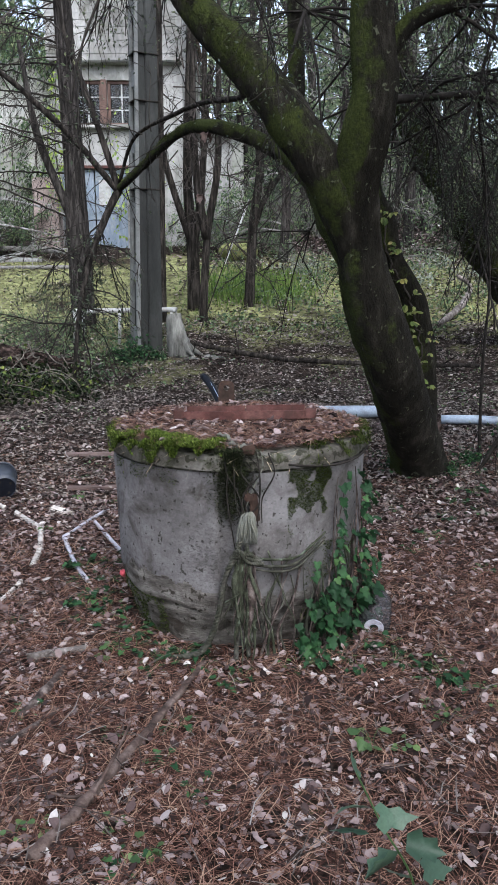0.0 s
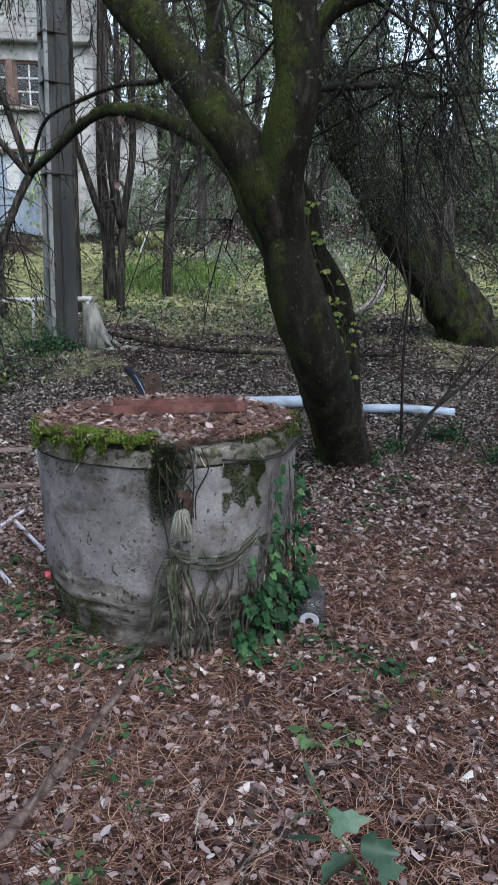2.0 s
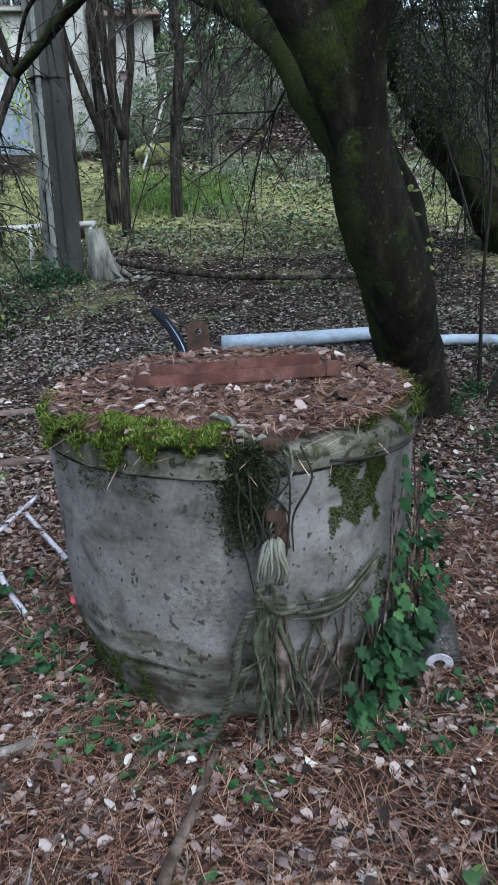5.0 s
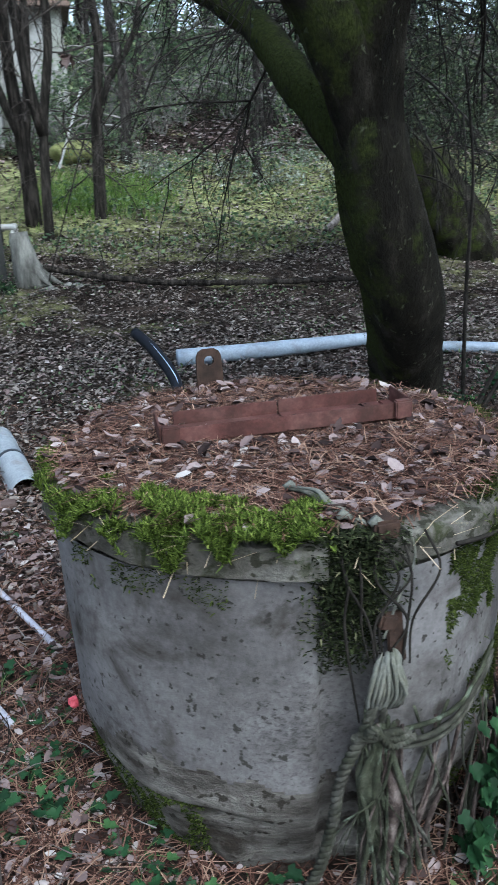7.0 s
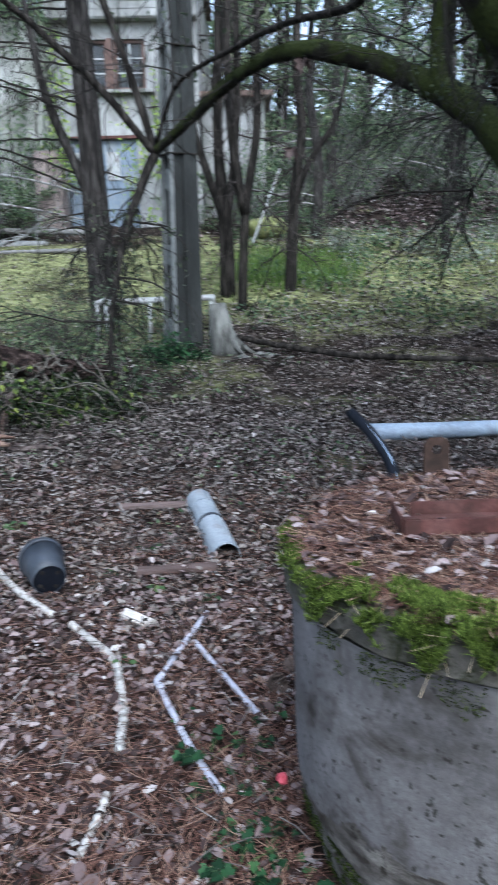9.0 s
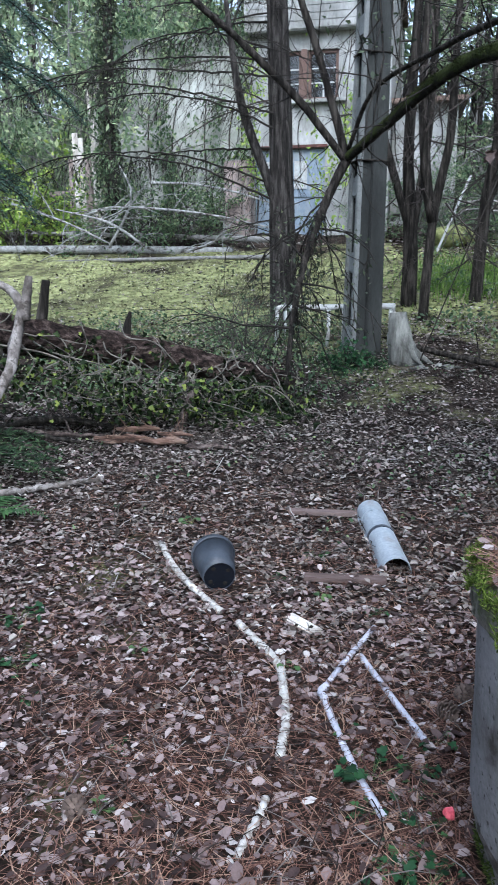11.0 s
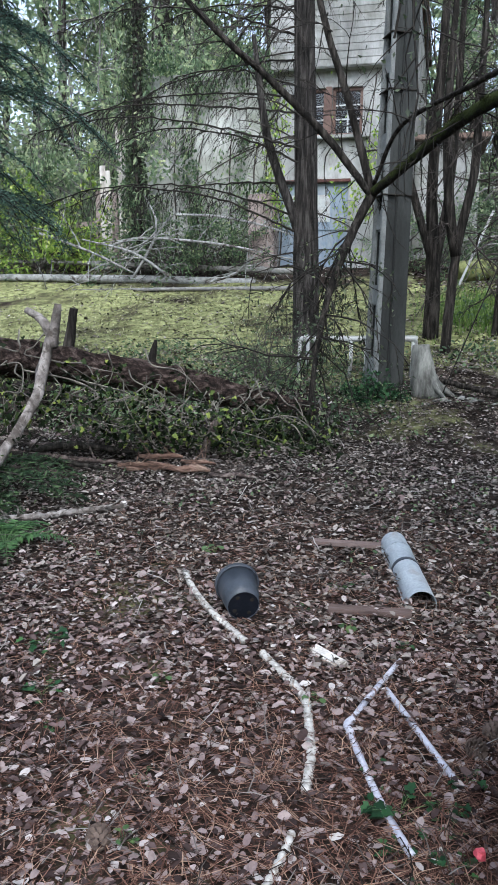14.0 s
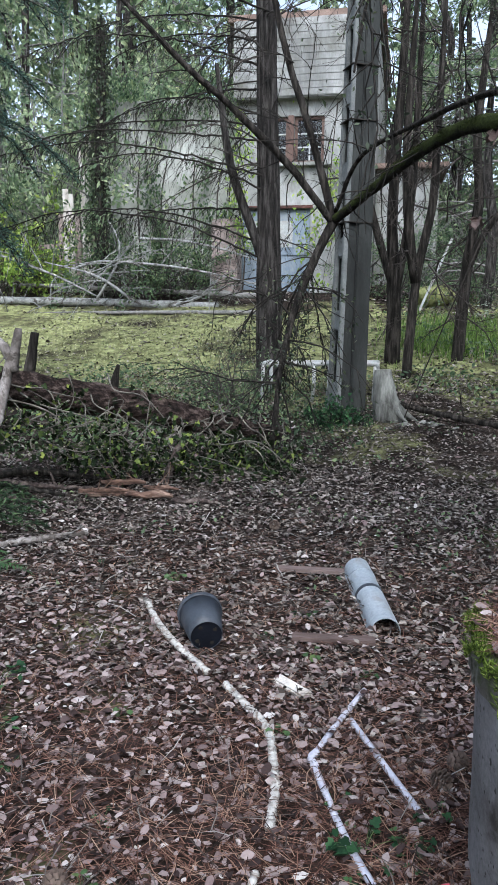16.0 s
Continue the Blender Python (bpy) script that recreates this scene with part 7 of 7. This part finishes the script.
fallen([(-13.5, 18.0, 2.25), (-11.5, 18, 2.21), (-7.87, 18, 2.16), (-4.82, 18, 2.07)], [0.075, 0.085, 0.095, 0.10], "long pale fallen trunk lying across the clearing", 101, 6)
fallen([(-12, 18.8, 2.62), (-9, 18.7, 2.55), (-6, 18.5, 2.42), (-3.9, 18.3, 2.32)], [0.04, 0.055, 0.065], "grey fallen trunk lying behind another", 102, 9, TWIG_PALE)
fallen([(-12.5, 17.3, 1.75), (-8, 17.2, 1.9), (-3.8, 17.2, 1.95)], [0.03, 0.035, 0.045], "thin grey fallen trunk on the grass", 103, 7, TWIG_PALE)
for k, pts in enumerate(([(-9.69, 17.5, 3.15), (-8.5, 17.5, 2.75), (-7.38, 17.5, 2.25)], [(-8.0, 17.5, 2.85), (-7.37, 17.5, 3.01), (-6.2, 17.5, 2.95), (-5.08, 17.5, 2.8), (-3.75, 17.5, 2.5)], [(-6.5, 17.6, 3.5), (-5.58, 17.6, 3.45), (-4.6, 17.6, 3.25), (-3.77, 17.6, 2.98)],
                         [(-7.4, 17.4, 2.2), (-7.0, 17.5, 2.9), (-6.9, 17.5, 3.4), (-7.2, 17.6, 3.9)], [(-6.6, 17.4, 2.2), (-7.4, 17.4, 2.7), (-8.6, 17.4, 3.0)], [(-5.6, 17.4, 2.1), (-5.1, 17.4, 2.25), (-4.7, 17.4, 2.6)])):
    fallen(pts, [0.032, 0.026, 0.014], "bare pale bough of a fallen tree", 110 + k, 5)

# ---- shrubs, built once and then set about ----


def shrub(name, label, seed, n, length, wood, leaf, lo, hi, mult=2, depth=2, kids=(3, 6), droop=0.3, shape=DIAMOND, at=(0, 0, 0)):
    r2 = np.random.default_rng(seed)
    ob = thing(name, label, "shrub", at=at)
    o, t = [], []
    for _ in range(n):
        a = r2.uniform(0, 6.28)
        sprout((r2.normal(0, 0.12), r2.normal(0, 0.12), -0.03), (math.cos(a) * 0.7, math.sin(a) * 0.7, r2.uniform(0.5, 1.4)), length * r2.uniform(0.6, 1.1), 0.014, depth, r2, o, t, droop, 0.25, kids)
    tubes("branchwork", o, wood, ob)
    t = np.array(t)
    if mult:
        t = np.repeat(t, mult, 0) + r2.normal(0, 0.05, (len(t) * mult, 3))
        random_leaves("foliage", t, lo, hi, leaf, shape=shape, parent=ob)
    return ob


def sit(x, y, s=1.0, turn=None):
    return pose(x, y, float(lie(x, y)), 0, 0, rs.uniform(0, 360) if turn is None else turn) @ Matrix.Scale(s, 4)


yellow = shrub("light_shrub", "bright yellow-green shrub at the clearing's edge", 121, 14, 1.8, TWIG, LIGHT_LEAF, 0.07, 0.13, 3, at=sit(-10.3, 18.7, 1.2))
low = shrub("low_shrub", "low dark-leaved shrub beside the table frame", 122, 9, 0.8, TWIG, WOOD_LEAF, 0.03, 0.06, 1, at=sit(-2.9, 10.9, 0.85))
for x, y, s in ((-3.3, 11.6, 0.9), (-2.75, 12.0, 0.6)):
    copy_thing(low, sit(x, y, s))
dark = shrub("dark_shrub", "low dark green ivy shrub at the foot of the pole", 123, 14, 0.42, TWIG_DARK, IVY, 0.04, 0.07, 2, 1, (3, 5), 0.5, IVY_SHAPE, at=sit(-1.55, 10.5, 0.8))
for x, y, s in ((-1.85, 10.6, 0.55), (-1.3, 10.5, 0.5), (-1.7, 10.2, 0.55), (1.5, 5.7, 0.45), (1.2, 5.9, 0.4), (1.8, 6.0, 0.45), (2.6, 5.6, 0.6), (2.4, 6.3, 0.7)):
    copy_thing(dark, sit(x, y, s))
bare = shrub("bare_shrub", "grey leafless shrub on the far slope", 124, 12, 1.9, TWIG_PALE, WOOD_LEAF, 0.04, 0.08, 1)
bare.matrix_basis = sit(0.9, 19.5)
ever = shrub("evergreen_shrub", "tall dark evergreen shrub of the wood's edge", 125, 10, 2.6, TWIG_DARK, DARK_LEAF, 0.06, 0.11, 2, 2, (4, 6))
ever.matrix_basis = sit(7.0, 15.5)
leafy = shrub("leafy_shrub", "leafy green shrub before the house", 126, 8, 1.9, TWIG, WOOD_LEAF, 0.05, 0.11, 4, 2, (3, 6))
leafy.matrix_basis = sit(-6.2, 18.9)
for x, y, s in ((1.2, 24, 1.7), (6.3, 20.5, 1.2), (-0.6, 19.2, 0.8), (1.1, 16.6, 0.4), (3.0, 26.5, 1.6), (2.7, 23.4, 1.2), (4.2, 24, 1.3), (1.9, 21.5, 0.8), (5.5, 25.5, 1.7)):
    copy_thing(bare, sit(x, y, s))
for x, y, s in ((8.5, 18, 1.3), (7.6, 21, 1.3), (9.5, 14, 1.2), (6.6, 12.5, 0.8), (10.5, 20, 1.6), (11, 26, 2.0), (5.6, 9.2, 0.5)):
    copy_thing(ever, sit(x, y, s))
for x, y, s in ((-7.4, 19.2, 1.1), (-7.9, 19.4, 0.5), (-5.4, 19.2, 0.9), (-11.8, 20.5, 1.5), (-0.3, 20.2, 0.8), (-2.0, 19.2, 0.5), (-0.75, 19.6, 0.8), (0.35, 19.0, 0.7), (0.9, 22.6, 1.6), (0.2, 30, 1.9), (5.5, 29, 2.0)):
    copy_thing(leafy, sit(x, y, s))

pale = shrub("tall_shrub", "tall shrub behind the ruined shed, leaves paled for haze", 128, 8, 1.9, TWIG_PALE, CROWN_LEAF, 0.04, 0.08, 4, 2, (3, 6), at=sit(-11.5, 20.8))
for x, y, k in ((-10.5, 22.5, 2.6), (-13.5, 22, 2.6), (-7.5, 23.5, 3.0), (-7.0, 21.9, 2.4), (-9.2, 22.5, 2.6), (-12.5, 24, 2.8), (-16.5, 23, 3.0), (-14.2, 25, 3.5), (-11.6, 25.5, 3.6)):
    copy_thing(pale, sit(x, y, k))
wallivy = thing("wall_ivy", "ivy spreading over the stained house wall", "ivy")
n = 8200
x = RNG.choice([-8.5, -8.3, -8.1, -6.9, -5.5, -5.15], n) + RNG.normal(0, 0.16, n)
x = np.where(RNG.uniform(0, 1, n) < 0.16, RNG.uniform(-8.6, -4.8, n), x)
z = 2.1 + 4.9 * RNG.beta(0.8, 1.25, n)
keep = (x > -9.6) & (x < -4.75) & (np.array([noise.noise((a * 1.6, c * 1.1, 2.0)) for a, c in zip(x, z)]) > -0.12)
at = np.column_stack([x, np.full(n, HY - 0.08) - RNG.uniform(0, 0.3, n), z])[keep]
top_x = RNG.uniform(-8.6, -4.8, 2600)
at = np.vstack([at, np.column_stack([top_x, HY - RNG.uniform(-0.4, 0.45, 2600), 6.95 + 0.5 * RNG.normal(0, 0.5, 2600) + 0.35 * np.sin(top_x * 3.1)])])
for k in range(6):
    c = at[(np.arange(len(at)) % 6) == k]
    random_leaves("foliage", c, 0.06, 0.13, WOOD_LEAF, shape=SHORT, droop=1.1, parent=wallivy)
    x = (-8.4, -7.4, -6.7, -6.0, -5.3, -5.1)[k]
    tubes("stem", [tube(spline([(x, HY - 0.06, 1.8), (x + 0.1, HY - 0.07, 3.2), (x - 0.05 + 0.1 * (k % 2), HY - 0.06, 4.6), (x + 0.1, HY - 0.06, 5.6)], 0.1), [0.03, 0.012], 5, 0.1)], TWIG, wallivy)
front_ivy = thing("window_creeper", "yellow-green creeper hanging about the house windows", "vine")
n = 1500
x = RNG.choice([-4.75, -4.55, -3.1, -2.65, -2.4], n) + RNG.normal(0, 0.2, n)
z = np.where(x > -3.4, 2.6 + 3.2 * RNG.beta(1.2, 1.2, n), 3.4 + 3.4 * RNG.beta(1.0, 1.0, n))
keep = np.array([noise.noise((a * 1.9, c * 1.4, 7.0)) for a, c in zip(x, z)]) > -0.05
random_leaves("foliage", np.column_stack([x, HY - 0.4 - RNG.uniform(0, 0.35, n), z])[keep], 0.06, 0.13, LIGHT_LEAF, shape=SHORT, droop=0.9, parent=front_ivy)
for x in (-4.7, -2.55):
    tubes("stem", [tube(spline([(x, HY - 0.35, 1.9), (x + 0.12, HY - 0.45, 3.4), (x - 0.06, HY - 0.45, 4.8), (x + 0.05, HY - 0.45, 6.6)], 0.1), [0.025, 0.01], 5, 0.1)], TWIG, front_ivy)
ivy_trunk = thing("ivy_clad_trunk", "dead trunk thickly clad in dark ivy beside the ruined wall", "tree")
tubes("trunk", [tube(spline([(-7.95, 19.0, 2.0), (-7.93, 19.0, 4.5), (-7.85, 19.0, 8.5)], 0.3), [0.16, 0.13, 0.1], 10, 0.12)], BARK, ivy_trunk)
n = 2600
a, z = RNG.uniform(0, 6.28, n), RNG.uniform(2.3, 8.6, n)
r = 0.16 + 0.24 * RNG.uniform(0, 1, n) * (0.6 + 0.4 * np.sin(z * 2.3))
random_leaves("foliage", np.column_stack([-7.92 + r * np.cos(a), 19.0 + r * np.sin(a), z]), 0.06, 0.13, DARK_LEAF, shape=SHORT, droop=0.9, parent=ivy_trunk)
heap = shrub("brush_heap", "heap of bare dark twigs under the house wall", 127, 16, 1.2, TWIG, WOOD_LEAF, 0.04, 0.08, 0, 2, (4, 7), 0.6, at=sit(-6.7, 18.7))
for x, y, k in ((-5.9, 18.8, 0.9), (-7.4, 18.8, 0.8)):
    copy_thing(heap, sit(x, y, k))
rock = thing("mossy_rock", "rounded rock under yellow-green moss", "rock")
bm = bmesh.new()
bmesh.ops.create_icosphere(bm, subdivisions=4, radius=0.34, matrix=Matrix.Translation((-0.25, 18.2, float(lie(-0.2, 18.2)) + 0.2)) @ Matrix.Diagonal((1.35, 1, 0.75, 1)))
for v in bm.verts:
    v.co += Vector(noise.noise_vector(v.co * 2.5)) * 0.09
part("stone", bm, YELLOW_MOSS, rock, smooth=True)

# ---- the wood all round ----


def wood_tree(name, label, seed, height, radius, n, reach, leaf, lo, hi, first, mult, wood=TWIG_DARK):
    r2 = np.random.default_rng(seed)
    ob = thing(name, label, "tree", "trees of the wood")
    line = np.array([(r2.normal(0, 0.08) * z / 3, r2.normal(0, 0.08) * z / 3, z - 0.15) for z in np.linspace(0, height, 7)])
    tubes("trunk", [tube(spline(line, 0.5), [radius * 1.3, radius, radius * 0.8, radius * 0.5, radius * 0.2], 9, 0.06, r2)], BARK_GREY, ob)
    o, t = [], []
    for _ in range(n):
        f = r2.uniform(first, 1)
        a = r2.uniform(0, 6.28)
        c = np.array([np.interp(f * height, np.linspace(0, height, 7), line[:, i]) for i in range(3)])
        sprout(c, (math.cos(a), math.sin(a), r2.uniform(-0.1, 0.6)), reach * (1.15 - 0.7 * f) * r2.uniform(0.6, 1.1), 0.03, 2, r2, o, t, 0.5, 0.2, (3, 5), 0.5, 0.9, 3, 2)
    tubes("branchwork", o, wood, ob)
    t = np.array(t)
    t = np.repeat(t, mult, 0) + r2.normal(0, 0.12, (len(t) * mult, 3))
    random_leaves("crown", t, lo, hi, leaf, parent=ob)
    return ob


wa = wood_tree("evergreen_tree", "tall dark evergreen tree of the wood", 131, 11, 0.17, 19, 2.6, DARK_LEAF, 0.07, 0.15, 0.1, 5)
wb = wood_tree("broadleaf_tree", "tall thin broadleaf tree of the wood", 132, 12, 0.09, 19, 2.6, CROWN_LEAF, 0.11, 0.23, 0.05, 4, TWIG_PALE)
wc = wood_tree("bare_tree", "thin half-bare tree of the wood", 133, 12, 0.12, 24, 2.2, WOOD_LEAF, 0.07, 0.13, 0.08, 2, TWIG_PALE)
wa.matrix_basis, wb.matrix_basis, wc.matrix_basis = sit(6.5, 17.5), sit(0.5, 26), sit(2.8, 24)
for k, (x, y, s) in enumerate(((9, 23, 1.1), (12, 16, 1.1), (8, 31, 1.3), (13, 25, 1.3), (16, 20, 1.3), (18, 30, 1.6), (10, 9, 1.0), (9, 36, 1.9))):
    copy_thing(wa, sit(x, y, s))
for x, y, s in ((-6, 28.5, 1.1), (-9, 27, 1.1), (-12, 27, 1.2), (-15, 25, 1.2), (-18, 28, 1.4), (-12, 33, 1.4), (-8, 34, 1.5), (-10.5, 29.5, 1.2), (-9.5, 24.5, 1.3), (-13, 25, 1.5), (4.5, 27, 1.2), (1.5, 28, 1.1), (-17, 19, 1.0), (2, 35, 1.4), (-1, 36, 1.5), (6, 36, 1.6), (3.5, 31, 1.3), (-14.5, 21.5, 1.0), (-10, 25.5, 1.5), (-16, 29, 1.8), (-4, 29, 1.5), (-1.5, 28, 1.3), (0.6, 24.5, 1.0), (-20, 24, 1.4), (-7, 30, 1.9), (-11, 30.5, 2.0), (-15, 33, 2.1), (-3, 34, 2.0)):
    copy_thing(wb, sit(x, y, s))
for x, y, s in ((0.8, 18.2, 0.8), (1.6, 22, 1), (4.2, 20.5, 1), (5.2, 23, 1), (3.3, 27.5, 1.2), (6.8, 25.5, 1.1), (-0.2, 24, 1), (7.5, 19.5, 0.9), (9, 27, 1.2), (3.0, 16.0, 0.6)):
    copy_thing(wc, sit(x, y, s))
# unseen evergreens, added round the open side to shade the near ground
for x, y, s in ((-12, -8, 1.1), (-3.5, -5, 1.1), (4, -4, 1.1), (9, 0, 1.0), (-8, -2, 1.1), (0.5, -2.8, 1.0), (6, 4.5, 0.9), (-9.5, 4, 1.0), (3.2, 1.2, 0.8), (-5.5, 0.3, 1.0), (-4.2, -2.6, 1.1)):
    copy_thing(wa, sit(x, y, s))
# an unseen tall tree, added beside the well so that it shades the needles
wd = wood_tree("canopy_tree", "unseen evergreen added for its high shading crown", 134, 10, 0.16, 24, 3.6, DARK_LEAF, 0.09, 0.18, 0.45, 4)
wd.matrix_basis = sit(3.7, 3.0)
# thin saplings by the well
for k, pts in enumerate(([(1.95, 6.2, 0.1), (1.93, 6.2, 0.9), (1.96, 6.25, 1.6), (1.9, 6.3, 2.2)], [(1.85, 5.9, 0.1), (2.1, 6.0, 0.45), (2.5, 6.1, 0.75), (3.0, 6.2, 1.2)], [(1.8, 5.8, 0.1), (2.05, 5.8, 0.5), (2.4, 5.85, 0.95)])):
    ob = thing("sapling", "thin dark leafless sapling beside the tree", "sapling")
    tubes("stem", [tube(spline(pts, 0.05), [0.016, 0.008], 6, 0.05)], TWIG_DARK, ob)
    o, t = [], []
    c = spline(pts, 0.05)
    for _ in range(9):
        sprout(c[rs.integers(4, len(c))], rs.normal(0, 1, 3) + [0, 0, 0.3], rs.uniform(0.2, 0.5), 0.005, 1, rs, o, t, 0.2, 0.3, (2, 4))
    tubes("branchwork", o, TWIG_DARK, ob)
# cones in the litter
cone = thing("pine_cone", "brown open pine cone on the leaves", "pine cone", "pine cones")
bm = bmesh.new()
for k in range(46):
    a, z = k * 2.4, k / 46
    r = 0.028 * math.sin(math.pi * (0.12 + 0.8 * z)) + 0.004
    box((0.018, 0.014, 0.004), (r * math.cos(a), r * math.sin(a), z * 0.07), Matrix.Rotation(a, 4, "Z") @ Matrix.Rotation(-0.5, 4, "Y"), 0, bm)
part("scale_mass", bm, CONE, cone)
cone.matrix_basis = pose(-0.68, 4.28, float(lie(-0.68, 4.28)) + 0.03, 80, 0, 40)
for x, y in ((-1.75, 3.55), (-1.72, 7.0), (-0.62, 4.36)):
    copy_thing(cone, pose(x, y, float(lie(x, y)) + 0.03, 85, 0, rs.uniform(0, 360)))
